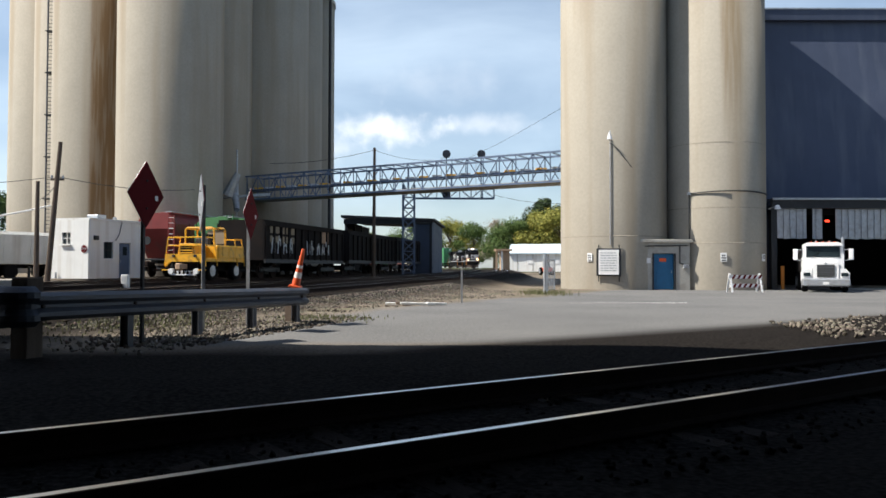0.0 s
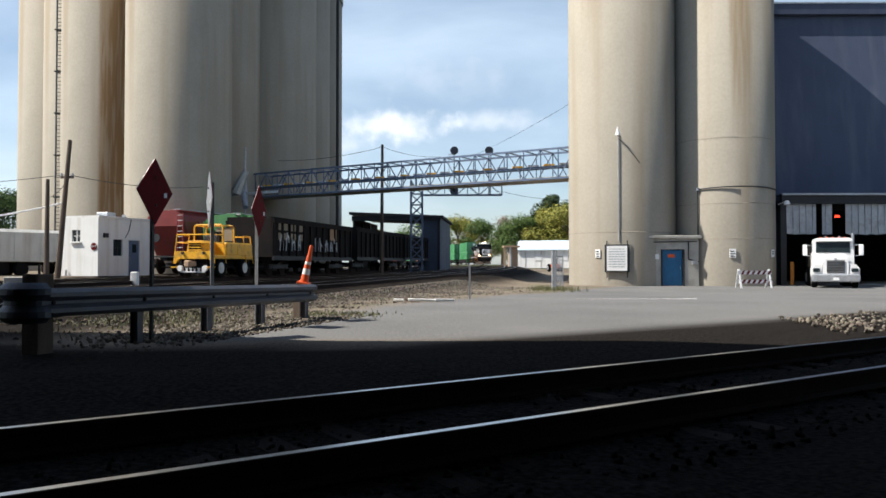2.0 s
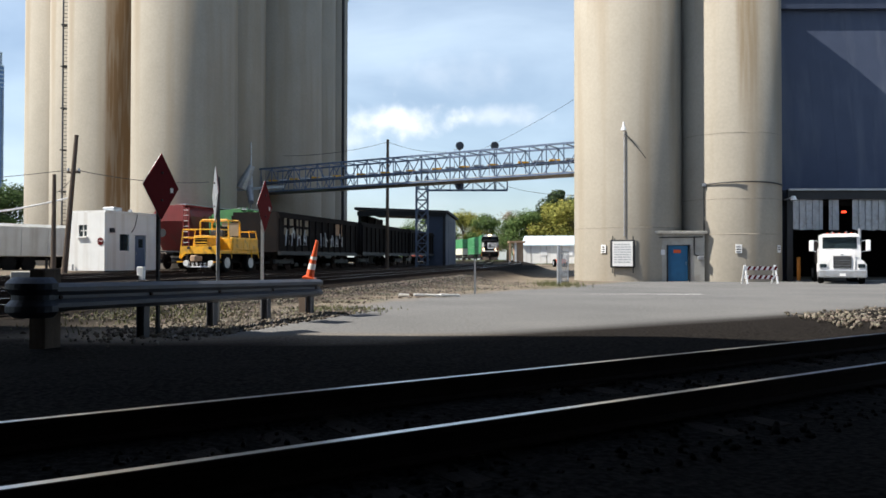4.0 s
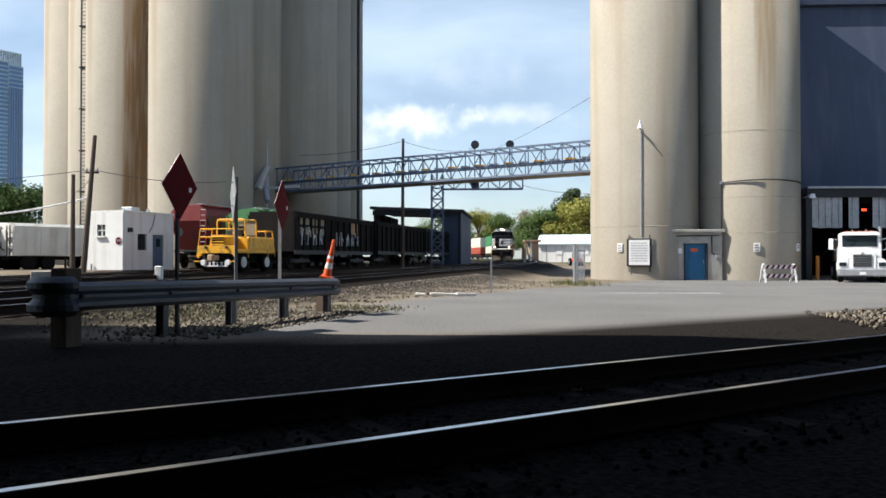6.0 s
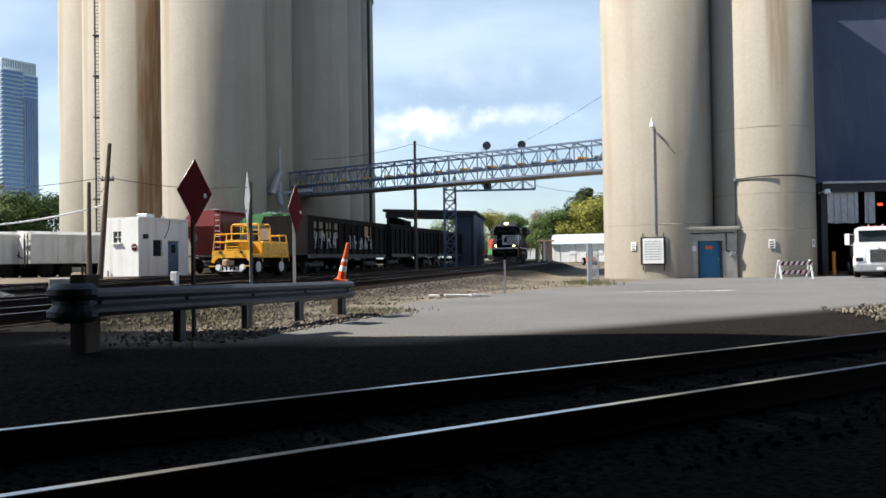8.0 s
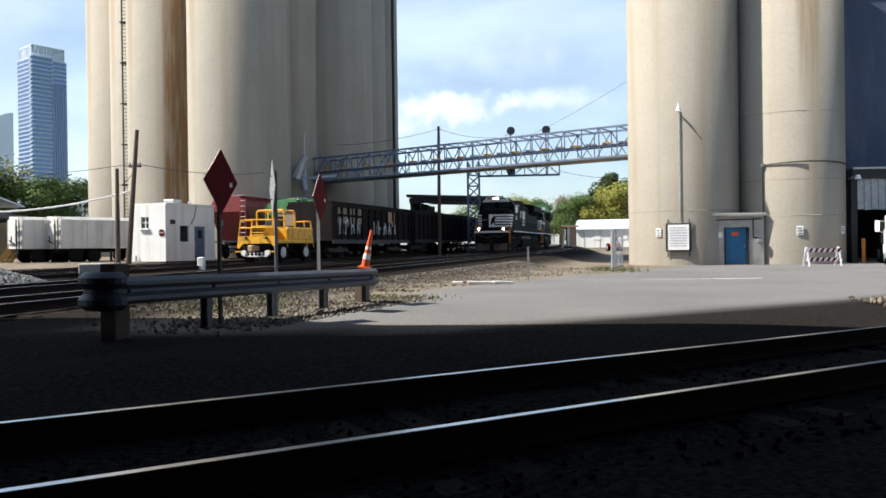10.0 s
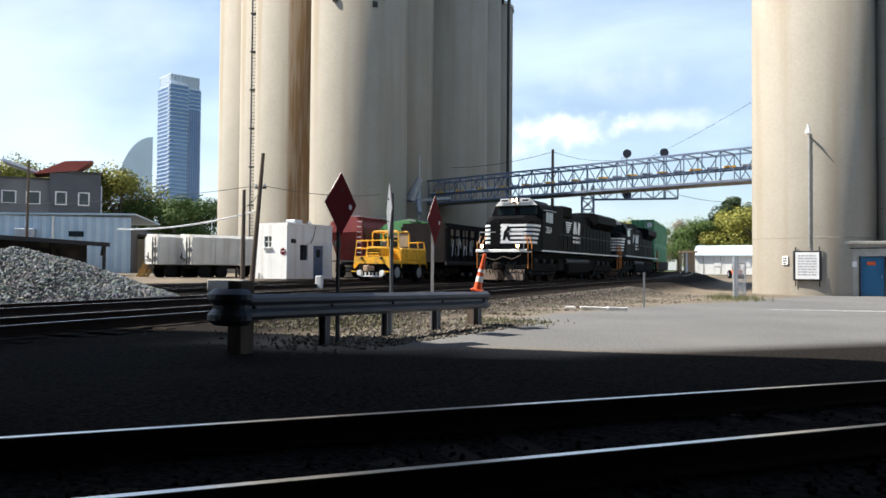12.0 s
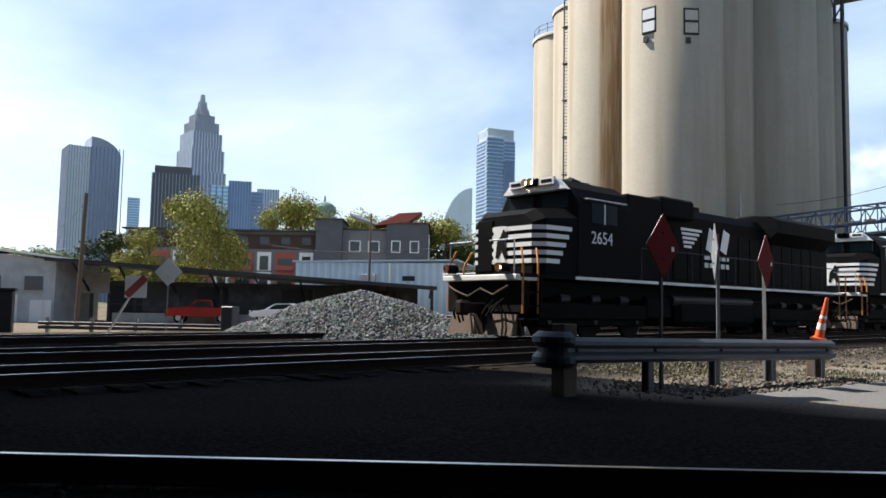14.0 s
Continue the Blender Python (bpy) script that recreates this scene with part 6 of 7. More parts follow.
    cab = [(-1.55, 1.83), (1.55, 1.83), (1.55, 3.95), (1.3, 4.42), (0.85, 4.72), (-0.85, 4.72), (-1.3, 4.42), (-1.55, 3.95)]
    prism(bm, cab, -3.0, -5.6, 'x')
    c = P("cab", bm)
    bm = B()
    prism(bm, [(-1.25, 4.38), (1.25, 4.38), (0.84, 4.75), (-0.84, 4.75)], -2.72, -3.01, 'x')
    P("visor", bm, M["white"], "white-edged cab brow", par=c)
    for s in (-1, 1):
        P("windscreen", box(B(), -2.985, s * 0.68, 4.08, 0.04, 1.05, 0.46, bevel=0.015), M["glass"], par=c)
        P("side_window", box(B(), -4.2, s * 1.55, 3.72, 1.25, 0.04, 0.62, bevel=0.015), M["glass"], par=c)
        P("window_divider", box(B(), -4.2, s * 1.565, 3.72, 0.07, 0.03, 0.62), M["galv"], par=c)
        P("rain_gutter", box(B(), -4.2, s * 1.6, 4.1, 1.9, 0.16, 0.04), M["galv"], par=c)
        nb = P("number_board", box(B(), -2.7, s * 0.62, 4.66, 0.1, 0.55, 0.22), M["white_plain"], par=c)
        P("number_bar", box(B(), -2.645, s * 0.62, 4.66, 0.012, 0.4, 0.09), M["void"], par=nb)
    hl = P("headlight", box(B(), -2.7, 0, 4.66, 0.12, 0.5, 0.24, bevel=0.03), K, par=c)
    for s in (-0.12, 0.12):
        P("barrel", tube(B(), (-2.64, s, 4.66), (-2.46, s, 4.66), 0.11, seg=14, caps=False), K, par=hl)
        P("lens", tube(B(), (-2.64, s, 4.66), (-2.62, s, 4.66), 0.095, seg=12), M["lamp"] if lead else M["glass"], par=hl)
    P("horn", tube(tube(B(), (-4.6, 0.3, 4.88), (-4.1, 0.3, 4.9), 0.04, 0.09, seg=8), (-4.6, 0.1, 4.88), (-4.2, 0.1, 4.9), 0.04, 0.08, seg=8), M["steel_dark"])
    P("antenna", box(B(), -3.8, -0.4, 4.78, 0.5, 0.35, 0.1), M["galv"])
    P("air_conditioner", box(B(), -4.9, -0.4, 4.85, 1.0, 1.0, 0.22, bevel=0.04), M["steel_dark"])
    # long hood
    bm = B()
    prism(bm, [(-0.95, 1.83), (0.95, 1.83), (0.95, 4.2), (0.7, 4.5), (-0.7, 4.5), (-0.95, 4.2)], -5.6, -21.0, 'x')
    hood = P("long_hood", bm)
    P("equipment_cabinet", box(B(), -6.6, 0, 3.2, 1.9, 2.7, 2.7, bevel=0.05), K)
    P("dynamic_brake", box(B(), -8.6, 0, 4.35, 2.0, 2.6, 0.7, bevel=0.08), M["void"])
    P("roof_fan", tube(B(), (-8.6, 0, 4.68), (-8.6, 0, 4.78), 0.6, seg=20), M["steel_dark"])
    P("exhaust_stack", box(B(), -11.2, 0, 4.62, 0.9, 0.5, 0.3), M["rust"])
    bm = B()
    prism(bm, [(-0.95, 3.6), (0.95, 3.6), (1.5, 4.05), (1.5, 4.55), (1.2, 4.72), (-1.2, 4.72), (-1.5, 4.55), (-1.5, 4.05)], -15.2, -20.6, 'x')
    P("radiator", bm, K)
    for k in range(3):
        P("roof_fan", tube(B(), (-16.2 - 1.7 * k, 0, 4.7), (-16.2 - 1.7 * k, 0, 4.82), 0.7, seg=20), M["steel_dark"])
    for k in range(14):
        for s in (-1, 1):
            P("hood_door", box(B(), -8.3 - k * 0.88, s * 0.962, 2.85, 0.8, 0.03, 1.75, bevel=0.008), K, par=hood)
    # walkway railings on the visible side and the other
    for s in (-1, 1):
        for k in range(11):
            P("stanchion", tube(B(), (-6.2 - k * 1.45, s * 1.47, 1.83), (-6.2 - k * 1.45, s * 1.47, 2.85), 0.022, seg=5), M["steel_dark"])
        P("handrail", tube(B(), (-6.2, s * 1.47, 2.85), (-20.7, s * 1.47, 2.85), 0.022, seg=5), M["steel_dark"])
        for x in (-0.75, -1.35):              # orange grab irons at the front steps
            bm = B()
            tube(bm, (x, s * 1.5, 0.75), (x, s * 1.5, 2.1), 0.032, seg=6)
            tube(bm, (x, s * 1.5, 2.1), (x - 0.15, s * 1.3, 2.55), 0.032, seg=6)
            P("grab_iron", bm, M["orange_rail"], "orange-yellow grab iron")
        for x in (-20.9, -21.6):
            P("grab_iron", tube(B(), (x, s * 1.5, 0.75), (x, s * 1.5, 2.6), 0.032, seg=6), M["orange_rail"])
        for k in range(3):
            P("step", box(B(), -1.05, s * 1.3, 0.6 + 0.36 * k, 0.6, 0.5, 0.05), M["void"])
            P("step", box(B(), -21.25, s * 1.3, 0.6 + 0.36 * k, 0.6, 0.5, 0.05), M["void"])
        P("step_panel", box(B(), -1.4, s * 1.4, 1.3, 0.06, 0.4, 1.0), M["void"])
        P("nose_rail", tube(tube(B(), (-0.62, s * 1.3, 1.8), (-0.62, s * 1.3, 2.75), 0.022, seg=5), (-0.62, s * 1.3, 2.75), (-0.62, s * 0.35, 2.75), 0.022, seg=5), M["galv"])
    # near-black underparts: the shade beneath the frame is put into their colour
    tank = P("fuel_tank", box(B(), -11.1, 0, 0.85, 5.2, 2.7, 0.95, bevel=0.18), M["void"])
    P("air_reservoir", tube(B(), (-8.2, 1.2, 1.25), (-13.5, 1.2, 1.25), 0.17, seg=12), M["steel_dark"])
    for x in (-4.4, -17.8):
        P("traction_motor", box(B(), x, 0, 0.85, 5.6, 1.3, 0.95, bevel=0.08), M["void"])
        for s in (-1, 1):
            P("side_frame", box(B(), x, s * 1.1, 0.82, 5.3, 0.14, 0.5, bevel=0.06), M["void"])
            for k in range(3):
                P("brake_cylinder", tube(B(), (x - 1.4 + 1.4 * k, s * 1.15, 1.18), (x - 1.0 + 1.4 * k, s * 1.15, 1.18), 0.13, seg=10), M["steel_dark"])
    # boxes added to block the light showing through under the frame
    P("equipment_rack", box(B(), -7.6, 0, 1.0, 1.4, 2.4, 0.7, bevel=0.05), M["void"])
    P("equipment_rack", box(B(), -14.4, 0, 1.0, 1.2, 2.4, 0.7, bevel=0.05), M["void"])
    bogie(e, -4.4, wheels=3, base=4.2, r=0.53, mt=M["void"]), bogie(e, -17.8, wheels=3, base=4.2, r=0.53, mt=M["void"])
    # markings on both flanks
    for s in (-1, 1):
        turn = Matrix.Rotation(math.pi if s > 0 else 0, 4, 'Z')
        at = lambda x, y, z: Matrix.Translation((x, s * y, z)) @ turn @ UP
        if lead:
            text_part("road_number", "2654", 0.52, at(-4.1, 1.556, 2.98), M["white_plain"], e, "white painted road number")
        else:
            bars(e, "number_bar", at(-4.35, 1.556, 2.98), 1, 1.1, 0.3, 0.1, M["white_plain"])
        for k in range(5):                    # striped flag of the emblem, in plain bars
            P("flag_bar", box(B(), -9.9 + 0.06 * k, s * 0.985, 3.75 - k * 0.15, 1.35 - 0.22 * k, 0.012, 0.09), M["white_plain"])
        for k in range(3):                    # block capitals of the emblem as plain slanted shapes
            x = -11.0 - 0.52 * k
            bm = B()
            bar(bm, (x, s * 0.985, 3.08), (x - 0.26 * (1 if k != 1 else -0.6), s * 0.985, 3.86), 0.012, 0.34 if k < 2 else 0.46)
            P("emblem_block", bm, M["white_plain"])
        bars(e, "name_bar", at(-11.6, 0.985, 2.85), 2, 1.7, 0.17, 0.12, M["white"])
    return e


def container_car(cols, label):
    """A well car with two stacked containers, trailing from x = 0."""
    e = empty("container_car", Matrix.Identity(4), label, "freight car", "cars of the moving train")
    L = 19.6
    for s in (-1, 1):
        part("well_side", box(B(), -L / 2, s * 1.38, 1.0, 15.6, 0.12, 0.9), M["carblack"], e)
    part("well_floor", box(B(), -L / 2, 0, 0.5, 15.6, 2.6, 0.12), M["carblack"], e)
    for x in (-1.2, -L + 1.2):
        part("end_deck", box(B(), x, 0, 1.25, 2.2, 2.6, 0.3, bevel=0.04), M["carblack"], e)
    for k, col in enumerate(cols):
        z0 = 0.6 + k * 2.75
        c = part("container", box(B(), -L / 2, 0, z0 + 1.35, 16.0, 2.4, 2.66), col, e)
        for j in range(32):
            for s in (-1, 1):
                part("corrugation", box(B(), -L / 2 - 7.75 + j * 0.5, s * 1.215, z0 + 1.35, 0.26, 0.03, 2.4), col, c)
        part("label_plate", box(B(), -L / 2 + 8.01, 0.75, z0 + 2.1, 0.02, 0.5, 0.5), M["white_plain"], c)
        for yy in (-0.75, -0.3, 0.3, 0.75):
            part("lock_rod", tube(B(), (-L / 2 + 8.03, yy, z0 + 0.15), (-L / 2 + 8.03, yy, z0 + 2.55), 0.025, seg=6), M["galv"], c)
        for yy in (-1.17, 1.17):
            part("corner_post", box(B(), -L / 2 + 8.01, yy, z0 + 1.35, 0.06, 0.12, 2.7), col, c)
    bogie(e, -1.5), bogie(e, -L + 1.5)
    coupler(e, 0, 1), coupler(e, -L, -1)
    return e


GREENBOX = mat("green_container", (0.07, 0.30, 0.12), 0.55, var=0.12, scale=0.6, dirt=(0.06, 0.16, 0.08), dirt_amt=0.4, streak=1)
CREAM = mat("cream_container", (0.75, 0.72, 0.6), 0.55, var=0.1, scale=0.6)
REDBOX = mat("red_container", (0.42, 0.08, 0.05), 0.6, var=0.15, scale=0.6)
loco = locomotive(True)
loco_two = locomotive(False)
TRAIN = [(loco, 0.0), (loco_two, 22.7)]
for k, cols in enumerate(((GREENBOX, GREENBOX), (GREENBOX, GREENBOX), (CREAM, GREENBOX), (REDBOX, CREAM), (GREENBOX, REDBOX), (REDBOX, GREENBOX))):
    TRAIN.append((container_car(cols, ("well car carrying two stacked green containers", "well car carrying two stacked green containers", "well car with a green box over a cream one", "well car with a cream box over a red one", "well car with a red box over a green one", "well car with a green box over a red one")[k]), 45.6 + 20.3 * k))


# ---- white open hoppers on the far siding ----
def white_tub(x, y, z, rz, L, label):
    e = empty("hopper_trailer", pose(x, y, z, 0, 0, rz), label, "trailer", "white hopper trailers")
    bm = B()
    prism(bm, [(-1.0, 0.95), (1.0, 0.95), (1.08, 2.7), (0.7, 2.98), (-0.7, 2.98), (-1.08, 2.7)], 0, L)
    part("tub", bm, M["tubwhite"], e)
    part("top_rim", box(box(B(), -1.05, L / 2, 2.72, 0.1, L, 0.12), 1.05, L / 2, 2.72, 0.1, L, 0.12), M["tubwhite"], e)
    part("end_frame", box(box(B(), 0, -0.06, 2.0, 1.9, 0.08, 0.1), 0, -0.06, 1.35, 1.9, 0.08, 0.08), M["galv"], e)
    lad = part("ladder", bar(bar(B(), (0.5, -0.14, 0.9), (0.5, -0.14, 2.8), 0.05), (0.88, -0.14, 0.9), (0.88, -0.14, 2.8), 0.05), M["steel_dark"], e)
    for k in range(6):
        part("rung", bar(B(), (0.5, -0.14, 1.1 + 0.3 * k), (0.88, -0.14, 1.1 + 0.3 * k), 0.03), M["steel_dark"], lad)
    part("end_gate", box(B(), -0.25, -0.08, 1.9, 1.05, 0.05, 1.3, bevel=0.02), M["tubwhite"], e)
    part("gate_latch", bar(bar(B(), (-0.55, -0.13, 1.5), (0.2, -0.13, 1.25), 0.06), (-0.25, -0.13, 1.3), (-0.25, -0.13, 1.75), 0.05), M["steel_dark"], e)
    for yy in (0.02, L - 0.02):
        for xx in (-1.06, 1.06):
            part("corner_post", bar(B(), (xx * 0.94, yy, 0.95), (xx, yy, 2.7), 0.09), M["galv"], e)
    for k in range(1, 7):
        part("side_rib", bar(B(), (1.03, k * L / 7, 1.0), (1.1, k * L / 7, 2.68), 0.06), M["tubwhite"], e)
    part("tarp_roll", tube(B(), (-0.95, 0.1, 2.95), (-0.95, L, 2.95), 0.09, seg=8), M["white"], e)
    part("chassis", box(B(), 0, L / 2, 0.78, 0.9, L, 0.25), M["void"], e)
    for yy in (1.0, 2.2, L - 1.5):
        for s in (-1, 1):
            wheel(e, "tyre", s * 0.85, yy, 0.45, 0.45, 0.35, rim=False)
    part("landing_leg", bar(B(), (0.5, 3.6, 0), (0.5, 3.6, 0.8), 0.12), M["steel_dark"], e)


white_tub(-31.4, 46.6, 0.35, -33, 9.0, "white open-topped hopper trailer with an end ladder")
white_tub(-29.2, 47.2, 0.35, -33, 12.0, "white open-topped hopper trailer with an end ladder")


def pallet_stack():
    for k in range(3):
        e = empty("pallet", pose(-33.2 + 0.35 * k, 47.5, 0.3, 0, 0, 30) @ pose(0, 0, 0, 0, -65, 0), "weathered yellow-brown timber pallet leaning on edge", "pallet", "leaning pallets")
        for j in range(6):
            part("slat", box(B(), 0.2 + j * 0.4, 0, 0, 0.22, 1.5, 0.04), M["palletwood"], e)
        for yy in (-0.7, 0, 0.7):
            part("bearer", box(B(), 1.2, yy, -0.08, 2.4, 0.09, 0.12), M["palletwood"], e)


pallet_stack()


# ---- the west side: warehouse, cars, flats, city ----
def az(deg, d, z=0.0):
    """A place d metres off, deg degrees to the left of the northward view."""
    return Vector((-d * math.sin(radians(deg)), d * math.cos(radians(deg)), z))


def warehouse():
    a, b = Vector((-66.5, 26.5, -0.6)), Vector((-35.5, 52.0, -0.4))     # the eave line of the long canopy, west to east
    d = (b - a).normalized()
    ang = math.degrees(math.atan2(d.y, d.x))
    e = empty("warehouse", pose(a.x, a.y, a.z, 0, 0, ang), "long low shaded warehouse with a sagging dark canopy roof", "building")
    L = (b - a).length
    # x runs along the front, y runs back
    part("front_wall", box(B(), L * 0.58, 3.0, 1.75, L * 0.64, 0.3, 3.5), M["roofdark"], e)
    part("canopy_roof", prism(B(), [(7.0, 4.95), (L - 2.6, 3.25), (L - 2.6, 3.4), (7.0, 5.15)], -1.2, 3.2, 'y'), M["roofdark"], e)
    part("canopy_edge", bar(B(), (7.0, -1.25, 5.01), (L - 2.6, -1.25, 3.3), 0.06, 0.3), M["steel_dark"], e)
    part("main_roof", prism(B(), [(7.0, 5.0), (L * 0.9, 3.3), (L * 0.9, 3.5), (7.0, 5.3)], 3.0, 14, 'y'), M["roofdark"], e)
    part("side_wall", box(B(), L * 0.895, 8.5, 1.6, 0.3, 11, 3.2), M["grey_wall"], e)
    for k in range(9):
        x = 9 + k * (L - 12) / 8
        part("canopy_strut", bar(B(), (x, 2.8, 2.6), (x, -0.8, 5.15 - 0.046 * x), 0.14), M["steel_dark"], e)
        part("wall_post", box(B(), x + 0.2, 2.78, 1.7, 0.25, 0.16, 3.4), M["roofdark"], e)
    for k in range(4):
        dr = part("loading_door", box(B(), 12 + k * 7.0, 2.82, 1.6, 2.6, 0.08, 3.0), M["steel_dark"], e)
        part("door_batten", box(B(), 12 + k * 7.0, 2.76, 1.6, 2.6, 0.05, 0.12), M["roofdark"], dr)
    part("pale_panel", box(B(), 9.5, 2.72, 3.3, 2.2, 0.05, 1.7), M["concrete2"], e)
    part("loading_dock", box(B(), L * 0.6, 1.2, 0.45, L * 0.6, 3.2, 0.9), M["concrete2"], e)
    # the pale gabled end building
    g = empty("store_building", pose(-66.2, 25.7, -0.6, 0, 0, ang), "pale painted gabled store with boarded openings", "building")
    part("wall", prism(B(), [(-16, 0), (8, 0), (8, 4.9), (0.5, 5.7), (-8, 4.9), (-16, 4.6)], 0, 9, 'y'), M["palewall"], g)
    part("roof", prism(B(), [(-16.4, 4.75), (-8, 5.05), (0.5, 5.9), (8.4, 5.05), (8.4, 5.2), (0.5, 6.1), (-8, 5.25), (-16.4, 4.95)], -0.5, 9.3, 'y'), M["white"], g)
    part("drain_pipe", box(B(), 0.6, -0.14, 3.2, 0.5, 0.25, 6.6), M["white"], g)
    part("chimney", box(B(), 0.7, 0.6, 6.6, 0.9, 0.9, 1.6), M["concrete2"], g)
    for x in (3.2, 6.4, -3.5):
        w = part("window", box(B(), x, -0.03, 3.1, 1.4, 0.06, 1.1), M["grey_wall"], g)
        part("window_sill", box(B(), x, -0.1, 2.5, 1.6, 0.15, 0.1), M["concrete2"], w)
    part("white_patch", box(B(), 4.4, -0.03, 1.1, 1.7, 0.05, 2.2), M["white"], g)
    part("white_patch", box(B(), 7.0, -0.03, 0.9, 1.6, 0.05, 1.8), M["white"], g)
    part("door", box(B(), 1.6, -0.04, 1.1, 1.1, 0.06, 2.2), M["grey_wall"], g)


warehouse()


def car(x, y, z, rz, body, pickup, label):
    """x forward; a saloon or a pickup."""
    e = empty("pickup_truck" if pickup else "car", pose(x, y, z, 0, 0, rz), label, "car", "parked cars")
    L, w = (5.3, 0.95) if pickup else (4.6, 0.87)
    h0 = 0.5 if pickup else 0.32
    if pickup:
        lower = [(-L / 2, h0), (L / 2, h0), (L / 2, 0.95), (L / 2 - 0.1, 1.12), (0.9, 1.2), (-L / 2, 1.2)]
        top = [(0.95, 1.2), (0.35, 1.78), (-0.75, 1.80), (-0.95, 1.2)]
    else:
        lower = [(-L / 2, h0 + 0.1), (-L / 2 + 0.2, h0), (L / 2 - 0.2, h0), (L / 2, h0 + 0.12), (L / 2 - 0.05, 0.7), (1.1, 0.92), (-1.5, 0.97), (-L / 2 + 0.05, 0.9)]
        top = [(1.15, 0.9), (0.4, 1.36), (-0.85, 1.4), (-1.7, 0.96)]
    bm = B()
    prism(bm, lower, -w, w)
    bmesh.ops.bevel(bm, geom=bm.edges[:], offset=0.05, segments=2, affect='EDGES')
    part("body", bm, body, e)
    bm = B()
    prism(bm, top, -w * 0.86, w * 0.86)
    bmesh.ops.bevel(bm, geom=bm.edges[:], offset=0.04, segments=2, affect='EDGES')
    c = part("cabin", bm, body, e)
    for s in (-1, 1):
        bm = B()
        prism(bm, [(p[0] * 0.86 - (0.0 if pickup else 0.03), 1.2 + (p[1] - 1.2) * 0.82 if pickup else 0.93 + (p[1] - 0.93) * 0.85) for p in top], s * w * 0.862, s * w * 0.875)
        part("side_glass", bm, M["glass"], c)
        part("headlight", box(B(), L / 2 - 0.02, s * w * 0.72, 0.75 if not pickup else 0.95, 0.08, 0.3, 0.14), M["galv"], e)
        part("tail_light", box(B(), -L / 2 + 0.0, s * w * 0.8, 0.8 if not pickup else 1.0, 0.08, 0.26, 0.16), M["plate_red"], e)
        for xx in (L * 0.31, -L * 0.29):
            r = 0.38 if pickup else 0.31
            wheel(e, "wheel", xx, s * (w - 0.12), r, r, 0.22, 'y')
    part("windscreen", bar(B(), (top[0][0] - 0.02, 0, top[0][1] + 0.05), (top[1][0] + 0.03, 0, top[1][1] - 0.05), w * 1.5, 0.03), M["glass"], c)
    part("rear_glass", bar(B(), (top[3][0] - 0.01, 0, top[3][1] + 0.06), (top[2][0] - 0.04, 0, top[2][1] - 0.05), w * 1.5, 0.03), M["glass"], c)
    part("rear_bumper", box(B(), -L / 2 - 0.03, 0, 0.5, 0.12, w * 1.9, 0.2, bevel=0.03), M["galv"] if pickup else body, e)
    if pickup:
        part("bed_cap", box(B(), -1.75, 0, 1.24, 1.6, w * 1.5, 0.06), M["void"], e)
    return e


PAL = mat("white_car_paint", (0.72, 0.74, 0.78), 0.25, var=0.03)
REDCAR = mat("red_car_paint", (0.30, 0.010, 0.012), 0.25, var=0.06)
SILVER = mat("dark_car_paint", (0.06, 0.06, 0.065), 0.3, var=0.06)
car(-45.0, 40.6, -0.12, 215, PAL, False, "white saloon car parked before the warehouse")
car(-50.5, 37.5, -0.34, 225, REDCAR, True, "red pickup truck parked before the warehouse")
car(-43.2, 43.6, -0.25, 205, SILVER, False, "dark car parked under the warehouse canopy")
car(-41.3, 45.2, -0.25, 205, SILVER, True, "dark pickup parked under the warehouse canopy")


def road_end_sign():
    diamond(-26.55, 17.9, 2.35, 0.55, -0.83, M["white"], M["galv"], M["galv"], "weathered white diamond sign on a steel post", base=-0.6, size=0.78, tall=1.0)
    e = empty("leaning_sign", pose(-28.6, 16.5, -0.3, 0, 0, 35), "faded red and white square sign on a leaning post", "sign")
    part("post", bar(B(), (0, 0, -0.1), (1.35, 0, 2.25), 0.1, 0.06), M["white"], e)
    bd = part("panel", box(B(), 0, 0, 0, 0.85, 0.03, 0.85), M["white"], e)
    bd.matrix_basis = pose(1.25, -0.06, 2.05, 0, 0, 0)
    p = part("panel_stripe", bar(B(), (-0.35, -0.02, -0.35), (0.38, -0.02, 0.38), 0.01, 0.3), M["brickred"], bd)
    # a second short guard rail before the road, with its posts
    g = empty("guard_rail", pose(-30.4, 16.0, -0.35, 0, 0, 33), "dull steel guard rail before the far road", "guard rail")
    part("beam", box(box(B(), 4.6, 0, 0.62, 11.5, 0.06, 0.13, bevel=0.02), 4.6, 0, 0.45, 11.5, 0.06, 0.13, bevel=0.02), M["galv_shaded"], g)
    for k in range(7):
        part("post", box(B(), -0.8 + k * 1.8, 0.1, 0.35, 0.14, 0.12, 1.0), M["galv"], g)
    concrete_block(-23.6, 18.6, 0.5, 0.5, 1.0, 20, M["galv_shaded"], "grey steel bollard box at the road's end")


road_end_sign()


def dark_cabinet():
    e = empty("signal_cabinet", pose(-31.2, 13.6, -0.4, 0, 0, 60), "black metal equipment cabinet by the tracks", "cabinet")
    part("body", box(B(), 0, 0, 0.95, 1.3, 1.0, 1.9, bevel=0.03), M["steel_dark"], e)
    part("roof", box(B(), 0, 0, 1.95, 1.45, 1.15, 0.1), M["steel_dark"], e)


dark_cabinet()


